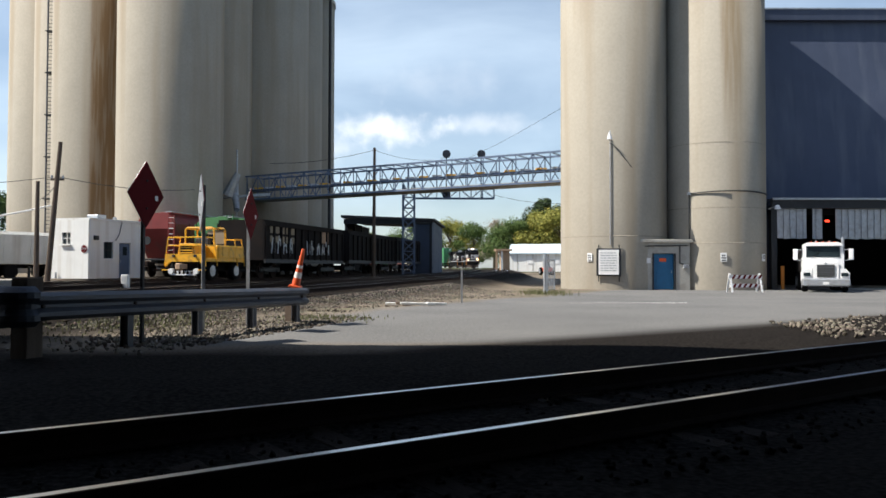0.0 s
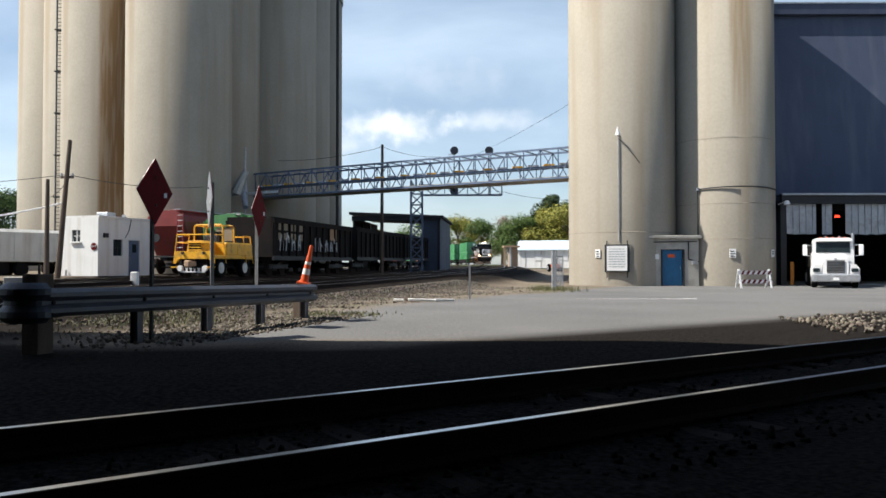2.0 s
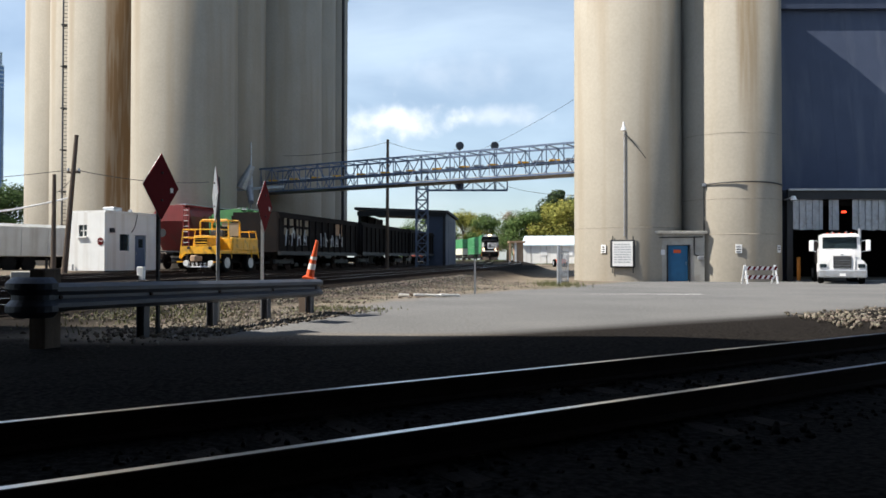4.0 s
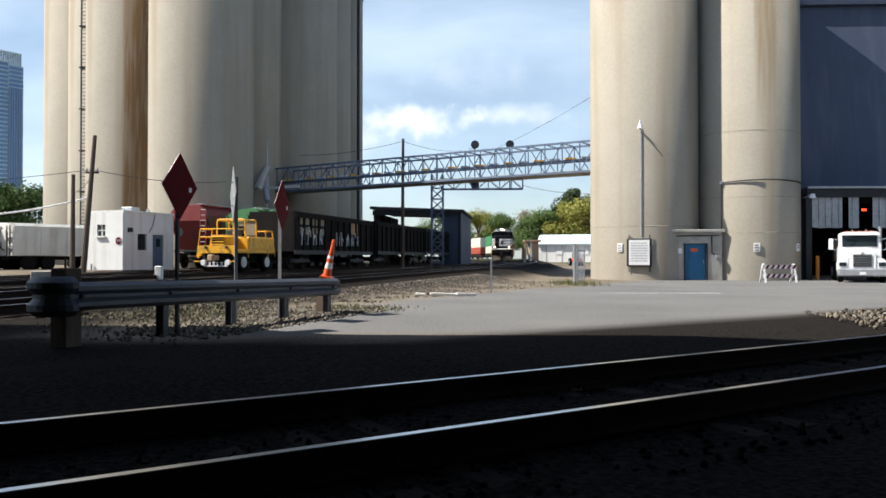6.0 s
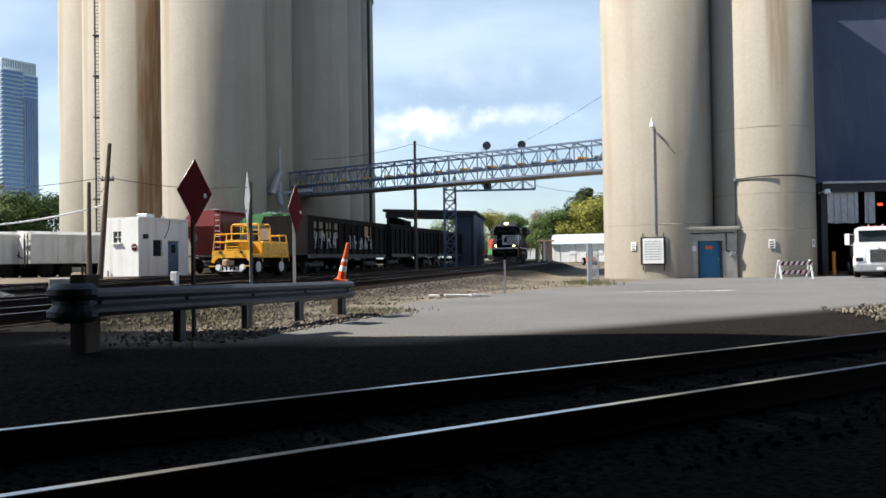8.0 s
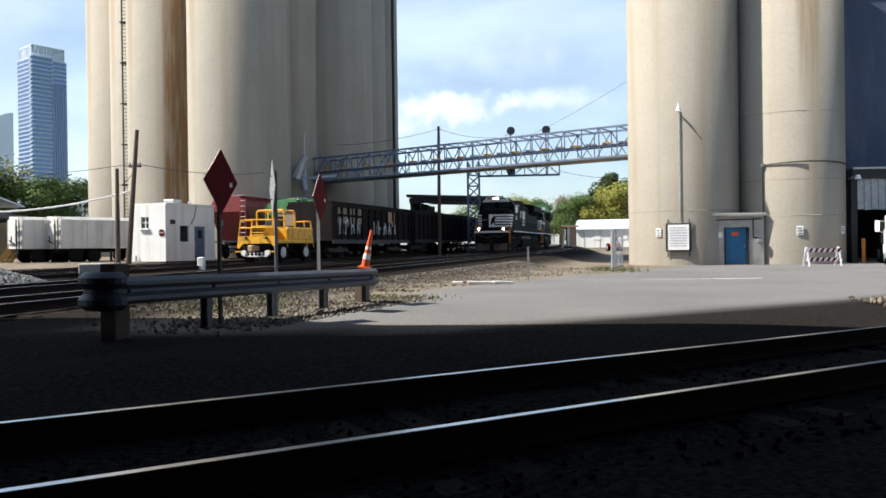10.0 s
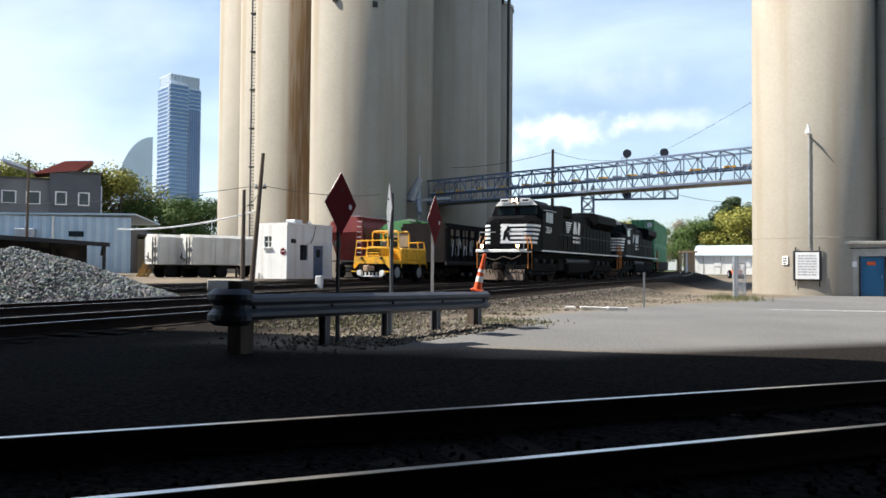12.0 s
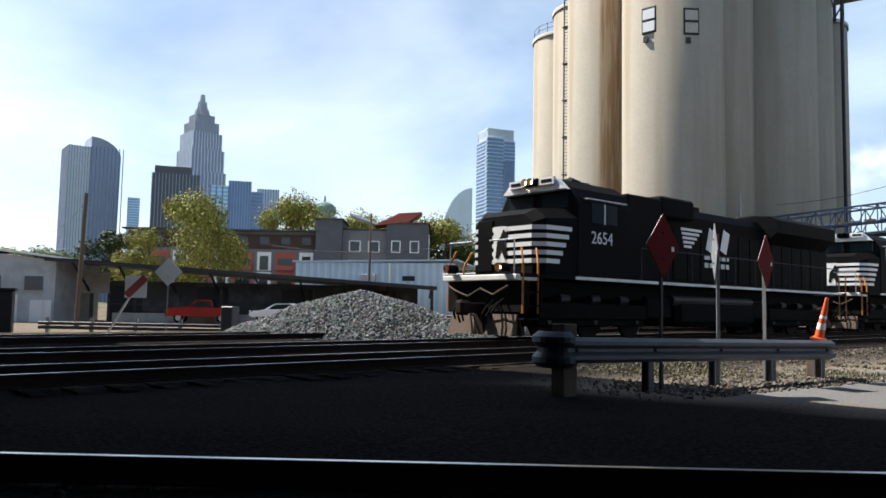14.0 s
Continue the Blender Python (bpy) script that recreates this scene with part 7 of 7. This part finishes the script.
def blue_building():
    a, b = Vector((-60.5, 56.5, 0.2)), Vector((-45.3, 64.0, 0.2))
    d = (b - a).normalized()
    ang = math.degrees(math.atan2(d.y, d.x))
    e = empty("metal_building", pose(a.x, a.y, a.z, 0, 0, ang), "pale blue corrugated metal building with a flat roof", "building")
    L = (b - a).length
    h = 5.5
    n = 44
    for k in range(n):
        ob = part("wall_sheet", box(B(), (k + 0.5) * L / n, -0.05 * (k % 2), h / 2, L / n * 0.98, 0.1, h), M["bluewall"] if k % 2 else M["palesheet"], e)
    part("side_wall", box(B(), L + 0.05, 9, h / 2 - 0.4, 0.15, 18, h - 0.8), M["grey_wall"], e)
    part("roof", prism(B(), [(-0.3, h), (L + 0.4, h + 0.25), (L + 0.4, h + 0.4), (-0.3, h + 0.15)], -0.3, 18, 'y'), M["bluewall"], e)
    part("lower_roof", prism(B(), [(L, 3.9), (L + 9, 3.4), (L + 9, 3.55), (L, 4.1)], 3, 14, 'y'), M["roofdark"], e)
    part("lower_wall", box(B(), L + 4.5, 3.2, 1.8, 9, 0.2, 3.6), M["palletwall"], e)
    part("air_unit", box(B(), 8.0, -0.45, 3.6, 1.6, 0.7, 1.4, bevel=0.04), M["galv"], e)
    part("window", box(B(), 12.2, -0.13, 3.9, 1.3, 0.08, 0.5), M["glass"], e)
    part("down_pipe", box(B(), 10.2, -0.16, h / 2, 0.2, 0.14, h), M["white"], e)


blue_building()


def flats():
    a, b = Vector((-117, 85, 0)), Vector((-83.5, 110, 0))
    d = (b - a).normalized()
    ang = math.degrees(math.atan2(d.y, d.x))
    L = (b - a).length
    e = empty("apartment_building", pose(a.x, a.y, 3.0, 0, 0, ang), "grey and red three-storey flats with flat roofs", "building")

    def block(x0, x1, y0, y1, h, mt):
        part("wall", box(B(), (x0 + x1) / 2, (y0 + y1) / 2, h / 2, x1 - x0, y1 - y0, h), mt, e)
        part("parapet", box(B(), (x0 + x1) / 2, (y0 + y1) / 2, h + 0.15, x1 - x0 + 0.5, y1 - y0 + 0.5, 0.3), M["roofdark"], e)

    block(-12, 22.0, 0, 10, 11.3, M["flatgrey"])
    block(21.8, 26.4, -1.6, 8, 13.4, M["grey_wall"])
    block(26.2, 34.5, 0, 9, 11.8, M["flatgrey"])
    block(34.3, L, -0.9, 9, 13.0, M["grey_wall"])
    part("end_wall", box(B(), L + 0.02, 4, 5.6, 0.3, 9, 11.2), M["tower_pale"], e)
    part("red_roof", prism(B(), [(32, 12.6), (38.2, 13.4), (40.5, 15.2), (36.5, 14.9)], -1.2, 5, 'y'), M["brickred"], e)
    part("slant_roof", prism(B(), [(27.5, 14.6), (32.5, 12.9), (32.5, 13.2), (27.5, 15.0)], 0, 6, 'y'), M["tower_pale"], e)

    def opening(x, z, w, h, y=-0.05, mt=None):
        wn_ = part("window", box(B(), x, y, z, w, 0.12, h), mt or M["glass"], e)
        part("window_frame", box(box(B(), x, y - 0.08, z + h / 2, w + 0.35, 0.1, 0.18), x, y - 0.08, z - h / 2, w + 0.35, 0.1, 0.18), M["white_plain"], wn_)
        for s in (-1, 1):
            part("window_jamb", box(B(), x + s * (w / 2 + 0.1), y - 0.08, z, 0.2, 0.1, h), M["white_plain"], wn_)

    part("upper_band", box(B(), 5.0, -0.12, 9.4, 33.6, 0.2, 2.6), M["umber"], e, "dark brown boarded upper storey")
    part("roof_slab", box(B(), 5.0, -0.5, 11.35, 35.0, 2.2, 0.25), M["roofdark"], e)
    for k in range(9):
        part("upper_window", box(B(), -10 + k * 3.75, -0.24, 9.6, 1.6, 0.08, 1.3), M["glass"], e)
    for f in range(2):
        z = 2.0 + f * 3.6
        for k in range(9):
            x = -10 + k * 3.75
            if k % 2 == 0:
                bay = part("white_bay", box(B(), x, -0.15, z + 0.3, 2.5, 0.3, 3.3), M["white"], e)
                part("bay_window", box(B(), x, -0.32, z, 1.5, 0.06, 2.5), M["glass"], bay)
                part("window_bar", box(B(), x, -0.36, z + 0.2, 1.5, 0.04, 0.1), M["steel_dark"], bay)
            else:
                bl = part("red_bay", box(B(), x, -0.1, z + 0.3, 3.5, 0.2, 3.3), M["brickred"], e)
                part("balcony_glass", box(B(), x, -0.22, z + 0.2, 2.6, 0.06, 1.3), M["glass"], bl)
                part("balcony_front", box(box(B(), x, -0.6, z - 1.2, 3.3, 0.9, 0.15), x, -1.02, z - 0.85, 3.3, 0.08, 0.8), M["brickred"], bl)
    for f in range(3):
        z = 1.9 + f * 3.5
        for x in (28.6, 32.0):
            opening(x, z, 1.7, 1.9, mt=M["glass"])
        for x in (36.0, 39.3):
            opening(x, z, 1.3, 2.0, -0.95)
        for y in (1.5, 4.0, 6.5):
            part("end_window", box(B(), L + 0.2, y, z, 0.08, 1.0, 1.5), M["glass"], e)
    part("terrace_panel", box(B(), 30.2, -0.6, 5.0, 3.8, 0.12, 2.0), M["brickred"], e)


flats()


def tower_block(e, x0, x1, y0, y1, z0, z1, mt, floors=0, bays=0, slab=None, fin=None, proud=0.5):
    """A block of a tower with floor bands and upright fins as real strips."""
    part("shaft", box(B(), (x0 + x1) / 2, (y0 + y1) / 2, (z0 + z1) / 2, x1 - x0, y1 - y0, z1 - z0), mt, e)
    if floors:
        bm = B()
        for k in range(floors + 1):
            z = z0 + (z1 - z0) * k / floors
            box(bm, (x0 + x1) / 2, (y0 + y1) / 2, z, x1 - x0 + proud * 2, y1 - y0 + proud * 2, (z1 - z0) / floors * 0.30)
        tagged(part("floor_bands", bm, slab, e), kind="stuff")
    if bays:
        bm = B()
        for k in range(bays + 1):
            x = x0 + (x1 - x0) * k / bays
            box(bm, x, y0 - 0.1, (z0 + z1) / 2, (x1 - x0) / bays * 0.25, proud * 2.4, z1 - z0)
        for k in range(bays + 1):
            y = y0 + (y1 - y0) * k / bays
            box(bm, x1 + 0.1, y, (z0 + z1) / 2, proud * 2.4, (y1 - y0) / bays * 0.25, z1 - z0)
            box(bm, x0 - 0.1, y, (z0 + z1) / 2, proud * 2.4, (y1 - y0) / bays * 0.25, z1 - z0)
        tagged(part("fins", bm, fin, e), kind="stuff")


def city():
    # the near glass residential tower
    c = az(32.2, 900)
    e = empty("glass_tower", pose(c.x, c.y, 0, 0, 0, 32.2 + 24), "tall blue glass residential tower with balcony bands", "skyscraper", "city towers")
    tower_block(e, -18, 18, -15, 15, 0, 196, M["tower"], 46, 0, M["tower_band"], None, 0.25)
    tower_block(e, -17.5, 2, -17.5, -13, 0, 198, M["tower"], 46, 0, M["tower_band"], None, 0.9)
    tower_block(e, 3, 15, -18, -14, 0, 172, M["tower"], 0, 5, None, M["tower_haze_grey"])
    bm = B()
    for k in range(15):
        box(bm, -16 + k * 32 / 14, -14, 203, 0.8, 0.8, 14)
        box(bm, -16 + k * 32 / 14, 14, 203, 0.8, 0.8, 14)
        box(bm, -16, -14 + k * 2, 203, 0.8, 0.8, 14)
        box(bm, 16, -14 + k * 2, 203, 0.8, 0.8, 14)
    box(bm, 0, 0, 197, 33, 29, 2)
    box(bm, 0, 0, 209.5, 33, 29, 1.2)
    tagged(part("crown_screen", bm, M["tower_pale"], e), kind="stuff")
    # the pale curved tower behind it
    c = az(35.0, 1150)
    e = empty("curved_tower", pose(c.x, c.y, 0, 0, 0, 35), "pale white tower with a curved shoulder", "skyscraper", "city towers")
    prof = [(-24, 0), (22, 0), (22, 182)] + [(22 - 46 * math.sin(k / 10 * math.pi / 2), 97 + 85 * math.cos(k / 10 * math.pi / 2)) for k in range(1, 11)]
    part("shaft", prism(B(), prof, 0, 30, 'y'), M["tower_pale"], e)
    bm = B()
    for k in range(24):
        box(bm, 0, -0.6, 6 + k * 4.2, 42, 0.8, 1.0)
    tagged(part("floor_bands", bm, M["tower_band"], e), kind="stuff")
    c = az(34.9, 980)
    e = empty("small_tower", pose(c.x, c.y, 0, 0, 0, 35), "grey mid-rise block with a flat crown", "skyscraper", "city towers")
    tower_block(e, -12, 14, 0, 24, 0, 92, M["tower_haze_grey"], 20, 6, M["tower_pale"], M["tower_pale"])
    # the stepped stone tower with a crown of spires
    c = az(53.8, 1430)
    e = empty("stepped_tower", pose(c.x, c.y, 0, 0, 0, 54 + 24), "tall stepped stone tower with a spired crown", "skyscraper", "city towers")
    for k, (r, z0, z1) in enumerate(((36, 0, 185), (33, 185, 232), (30, 232, 272), (26.5, 272, 302), (22, 302, 322), (16, 322, 336))):
        tower_block(e, -r, r, -r, r, z0, z1, M["tower_haze_grey"], 0, 10, None, M["tower_pale"] if k < 4 else M["galv"], 0.6)
    bm = B()
    for k in range(24):
        a = 2 * math.pi * k / 24
        for r, z0, z1 in ((16, 318, 348), (10, 335, 362), (5, 345, 375)):
            tube(bm, (r * math.cos(a), r * math.sin(a), z0), (r * 0.7 * math.cos(a), r * 0.7 * math.sin(a), z1), 1.0, 0.4, seg=5)
    tagged(part("crown_spires", bm, M["galv"], e), kind="stuff")
    # dark shoulder block in front of it
    c = az(55.4, 1330)
    e = empty("slab_tower", pose(c.x, c.y, 0, 0, 0, 55), "dark grey office slab in front of a taller tower", "skyscraper", "city towers")
    tower_block(e, -36, 38, 0, 40, 0, 213, M["grey_wall"], 0, 14, None, M["tower_haze_grey"], 0.6)
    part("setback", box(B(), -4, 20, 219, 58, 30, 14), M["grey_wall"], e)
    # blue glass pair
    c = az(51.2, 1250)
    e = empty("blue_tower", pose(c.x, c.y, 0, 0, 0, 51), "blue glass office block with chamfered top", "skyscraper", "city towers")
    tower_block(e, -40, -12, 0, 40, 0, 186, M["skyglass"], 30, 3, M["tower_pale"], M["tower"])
    tower_block(e, -12, 22, 4, 40, 0, 196, M["tower"], 0, 8, None, M["tower_haze_grey"])
    tower_block(e, 22, 40, 10, 40, 0, 180, M["tower"], 30, 0, M["tower_haze_grey"])
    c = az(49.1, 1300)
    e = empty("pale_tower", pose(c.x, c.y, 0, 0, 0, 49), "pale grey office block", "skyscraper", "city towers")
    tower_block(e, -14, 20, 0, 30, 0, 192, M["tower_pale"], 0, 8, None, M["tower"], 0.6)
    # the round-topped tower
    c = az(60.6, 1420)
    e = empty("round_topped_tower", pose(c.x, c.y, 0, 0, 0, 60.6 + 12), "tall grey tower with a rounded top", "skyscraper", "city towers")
    tower_block(e, -42, -8, 2, 60, 0, 262, M["tower_pale"], 0, 8, None, M["tower_haze_grey"], 0.8)
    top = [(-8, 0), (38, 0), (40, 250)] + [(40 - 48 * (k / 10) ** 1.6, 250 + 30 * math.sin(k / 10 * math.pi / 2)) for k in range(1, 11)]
    part("shaft", prism(B(), top, 0, 55, 'y'), M["tower_haze_grey"], e)
    bm = B()
    for k in range(9):
        box(bm, -6 + k * 6.2, -0.4, 132, 1.2, 1.2, 264)
    tagged(part("fins", bm, M["tower"], e), kind="stuff")
    part("base_flare", box(B(), -30, 20, 20, 50, 70, 40), M["tower_haze_grey"], e)
    c = az(58.0, 1500)
    e = empty("slim_tower", pose(c.x, c.y, 0, 0, 0, 58), "slim pale blue glass tower", "skyscraper", "city towers")
    tower_block(e, -12, 8, 0, 30, 0, 190, M["skyglass"], 40, 0, M["tower_pale"])
    # the green domed roof over the flats
    c = az(44.9, 260)
    e = empty("domed_building", pose(c.x, c.y, 0, 0, 0, 45), "stone building with a small green copper dome", "building")
    part("drum", tube(B(), (0, 0, 0), (0, 0, 33), 3.6, seg=20), M["tower_haze_grey"], e)
    bm = B()
    bmesh.ops.create_uvsphere(bm, u_segments=20, v_segments=10, radius=3.9, matrix=Matrix.Translation((0, 0, 33)) @ Matrix.Diagonal((1, 1, 0.75, 1)))
    part("dome", bm, M["copper"], e)
    part("finial", tube(B(), (0, 0, 35.8), (0, 0, 38), 0.5, 0.2, seg=8), M["copper"], e)
    part("wing", box(B(), 6, 2, 13, 6, 10, 31), M["tower_haze_grey"], e)


city()


# ---- trees ----
def leaf_mat(name, a, c):
    m = bpy.data.materials.new(name)
    m.use_nodes = True
    n, l = m.node_tree.nodes, m.node_tree.links
    g = n.new("ShaderNodeNewGeometry")
    r = n.new("ShaderNodeValToRGB")
    r.color_ramp.elements[0].color, r.color_ramp.elements[1].color = (*a, 1), (*c, 1)
    l.new(g.outputs["Random Per Island"], r.inputs[0])
    b = n["Principled BSDF"]
    l.new(r.outputs[0], b.inputs["Base Color"])
    b.inputs["Roughness"].default_value, b.inputs["Specular IOR Level"].default_value = 0.7, 0.2
    return m


LEAF = dict(spring=leaf_mat("spring_leaves", (0.12, 0.14, 0.028), (0.36, 0.33, 0.075)), green=leaf_mat("green_leaves", (0.035, 0.075, 0.02), (0.12, 0.17, 0.045)), dark=leaf_mat("dark_leaves", (0.02, 0.04, 0.018), (0.06, 0.085, 0.03)), bare=leaf_mat("bare_twigs", (0.16, 0.12, 0.09), (0.30, 0.25, 0.19)))


def tree_mesh(seed, leaves, spread, lo, size, shape=1.0, open_=0.0):
    """A unit-height tree: limb ends, then a cloud of leaf blades round them."""
    rng = random.Random(seed)
    verts, faces = [], []
    lobes = []
    for k in range(15):
        t = rng.uniform(lo, 1.0)
        rr = spread * (math.sin(math.pi * min(1, (t - lo) / (1 - lo) * 0.8 + 0.16)) ** shape) * rng.uniform(0.25, 1.0)
        a = rng.uniform(0, 6.28)
        lobes.append((rr * math.cos(a), rr * math.sin(a), t * 0.93, spread * rng.uniform(0.22, 0.45)))
    for _ in range(leaves):
        lx, ly, lz, lr = rng.choice(lobes)
        v = Vector((rng.gauss(0, 1), rng.gauss(0, 1), rng.gauss(0, 0.8)))
        v = v.normalized() * lr * rng.uniform(0.45, 1.08) if rng.random() > open_ else v * lr * 0.6
        c = Vector((lx, ly, lz)) + v
        n = (v.normalized() + Vector((rng.uniform(-1, 1), rng.uniform(-1, 1), rng.uniform(-0.4, 1)))).normalized()
        t1 = n.orthogonal().normalized()
        t1.rotate(Matrix.Rotation(rng.uniform(0, 6.28), 3, n))
        t2 = n.cross(t1)
        s = size * rng.uniform(0.6, 1.4)
        o = len(verts)
        verts += [tuple(c + t1 * s), tuple(c + t2 * s * 0.6), tuple(c - t1 * s * 0.9), tuple(c - t2 * s * 0.6)]
        faces.append((o, o + 1, o + 2, o + 3))
    me = bpy.data.meshes.new("crown")
    me.from_pydata(verts, [], faces)
    tb = B()
    tube(tb, (0, 0, -0.02), (0.01, 0, lo + 0.15), 0.028, 0.016, seg=8)
    for lx, ly, lz, lr in lobes[:10]:
        tube(tb, (0.005, 0, max(lo * 0.7, lz - 0.3)), (lx * 0.9, ly * 0.9, lz), 0.012, 0.003, seg=5)
    tm = bpy.data.meshes.new("trunk")
    tb.to_mesh(tm)
    tb.free()
    tm.materials.append(M["bark"])
    return me, tm


TREES = {"round": tree_mesh(1, 11000, 0.40, 0.25, 0.013), "broad": tree_mesh(2, 12000, 0.52, 0.18, 0.014, 0.8), "bush": tree_mesh(3, 11000, 0.55, 0.02, 0.016, 0.7), "airy": tree_mesh(4, 6000, 0.38, 0.3, 0.011, 0.9, 0.5), "pine": tree_mesh(5, 9000, 0.30, 0.45, 0.014, 0.8)}
CROWNS = {}


def tree(x, y, z, h, kind_, leaf, label, sx=1.0):
    e = empty("tree", pose(x, y, z, 0, 0, (x * 37 + y * 11) % 360), label, "tree", "trees round the yard")
    key = (kind_, leaf)
    if key not in CROWNS:
        me = TREES[kind_][0].copy()
        me.materials.clear()
        me.materials.append(LEAF[leaf])
        CROWNS[key] = me
    for nm, me in (("trunk", TREES[kind_][1]), ("crown", CROWNS[key])):
        o = new(nm, me)
        o.parent = e
        o.scale = (h * sx, h * sx, h)
    return e


# behind the main line, north
for k, (x, y, h, kd, lf, sx) in enumerate(((-9, 330, 20, "broad", "green", 1.3), (3, 335, 21, "broad", "spring", 1.2), (13, 325, 20, "round", "green", 1.3), (20, 300, 20, "airy", "bare", 1.2), (17, 226, 12.5, "broad", "green", 1.2), (21, 214, 14, "broad", "green", 1.2), (27, 216, 16.5, "round", "spring", 1.2), (29, 226, 22, "pine", "dark", 1.3), (33, 210, 16.5, "broad", "spring", 1.3), (40, 214, 17, "broad", "green", 1.2), (47, 216, 16, "airy", "bare", 1.2), (-21, 335, 15, "broad", "green", 1.2), (-34, 340, 16, "broad", "spring", 1.2), (37, 226, 17, "airy", "bare", 1.1))):
    tree(x, y, 0.2, h, kd, lf, ("leafy green tree in a row", "spring-green tree in a row", "bare grey-brown tree in a row", "dark tall pine behind other trees")[{"green": 0, "spring": 1, "bare": 2, "dark": 3}[lf]], sx)
# by the flats and west of the silos
for k, (a, d, h, z, kd, lf, sx) in enumerate(((54.4, 98, 14.0, 0, "broad", "spring", 0.85), (56.9, 102, 10.5, 0, "airy", "spring", 1.1), (59.2, 112, 11, 0, "pine", "dark", 1.3), (58.0, 104, 8.0, 0, "bush", "spring", 0.9), (46.9, 190, 27, 0, "broad", "spring", 0.8), (48.4, 195, 26, 0, "airy", "spring", 0.8), (42.2, 180, 22, 0, "broad", "spring", 0.8), (37.9, 150, 17.5, 0, "broad", "green", 1.0), (36.0, 145, 17.5, 0, "broad", "spring", 1.0), (34.3, 150, 13.5, 0, "broad", "green", 1.2), (32.4, 140, 13, 0, "round", "green", 1.3), (30.6, 150, 13.0, 0, "broad", "green", 1.3), (29.0, 155, 14, 0, "broad", "dark", 1.2), (39.6, 165, 19.5, 0, "bush", "spring", 0.8), (63.0, 115, 8, 0, "bush", "green", 1.6), (65.5, 120, 8, 0, "bush", "spring", 1.6), (27.5, 160, 12, 0, "broad", "green", 1.3))):
    p = az(a, d, z)
    tree(p.x, p.y, z, h, kd, lf, ("yellow-green spring tree beyond the roofs", "leafy green tree beyond the roofs", "dark evergreen beyond the roofs")[{"spring": 0, "green": 1, "dark": 2}[lf]], sx)


# ---- north end: white house, brick pillars, small tractor ----
def white_house():
    e = empty("long_shed", pose(13.0, 150, 0.4, 0, 0, -14), "long low white shed with a grey pitched roof", "building")
    part("wall", box(B(), 9, 4, 1.75, 18, 8, 3.5), M["white"], e)
    part("roof", prism(B(), [(-0.5, 3.4), (4, 5.2), (8.6, 3.4), (8.6, 3.55), (4, 5.45), (-0.5, 3.6)], -0.4, 18.4, 'x'), M["palesheet"], e)
    for k in range(6):
        part("wall_seam", box(B(), 1.5 + k * 3, -0.03, 1.7, 0.12, 0.06, 3.3), M["concrete2"], e)
    for k in range(3):
        w = part("window", box(B(), 4 + 5 * k, -0.04, 2.0, 1.2, 0.08, 1.0), M["white_plain"], e)
    e = empty("brick_pavilion", pose(10.6, 140, 0.4, 0, 0, 0), "small tan brick gatehouse with two pillars", "building")
    part("wall", box(B(), 0.7, 1.5, 1.9, 1.6, 3, 3.8), M["tanbrick"], e)
    part("roof", box(B(), 0.4, 1.2, 3.95, 3.0, 4, 0.3), M["tanbrick"], e)
    part("pillar", box(B(), -0.9, -0.3, 1.9, 0.35, 0.35, 3.8), M["tanbrick"], e)
    part("pillar", box(B(), 0.1, -0.3, 1.9, 0.35, 0.35, 3.8), M["white"], e)
    t = empty("small_tractor", pose(15.9, 118, 0.0, 0, 0, 10), "small orange tractor parked by the shed", "tractor")
    part("body", box(B(), 0, 0, 0.85, 1.2, 2.2, 0.6, bevel=0.08), M["orange"], t)
    part("seat_frame", box(B(), 0, 0.5, 1.5, 0.7, 0.7, 0.9, bevel=0.05), M["steel_dark"], t)
    part("exhaust", tube(B(), (0.2, -0.6, 1.1), (0.2, -0.6, 2.2), 0.06, seg=6), M["steel_dark"], t)
    for s in (-1, 1):
        wheel(t, "rear_wheel", s * 0.75, 0.7, 0.6, 0.6, 0.35)
        wheel(t, "front_wheel", s * 0.65, -0.8, 0.38, 0.38, 0.25)


white_house()


# ---- what moves ----
def train_rows(lag):
    rows = []
    for k in range(29):
        t = k * 0.5
        x, y, z, h = on_line(train_s(t) - lag)
        rows.append((t, pose(x, y, z, 0, 0, math.degrees(h))))
    return rows


S_END = s_at(17.4)


def train_s(t):
    return S_END - 12.2 * (14 - t)


def motions():
    for car_, lag in TRAIN:
        walk(car_, train_rows(lag))


motions()
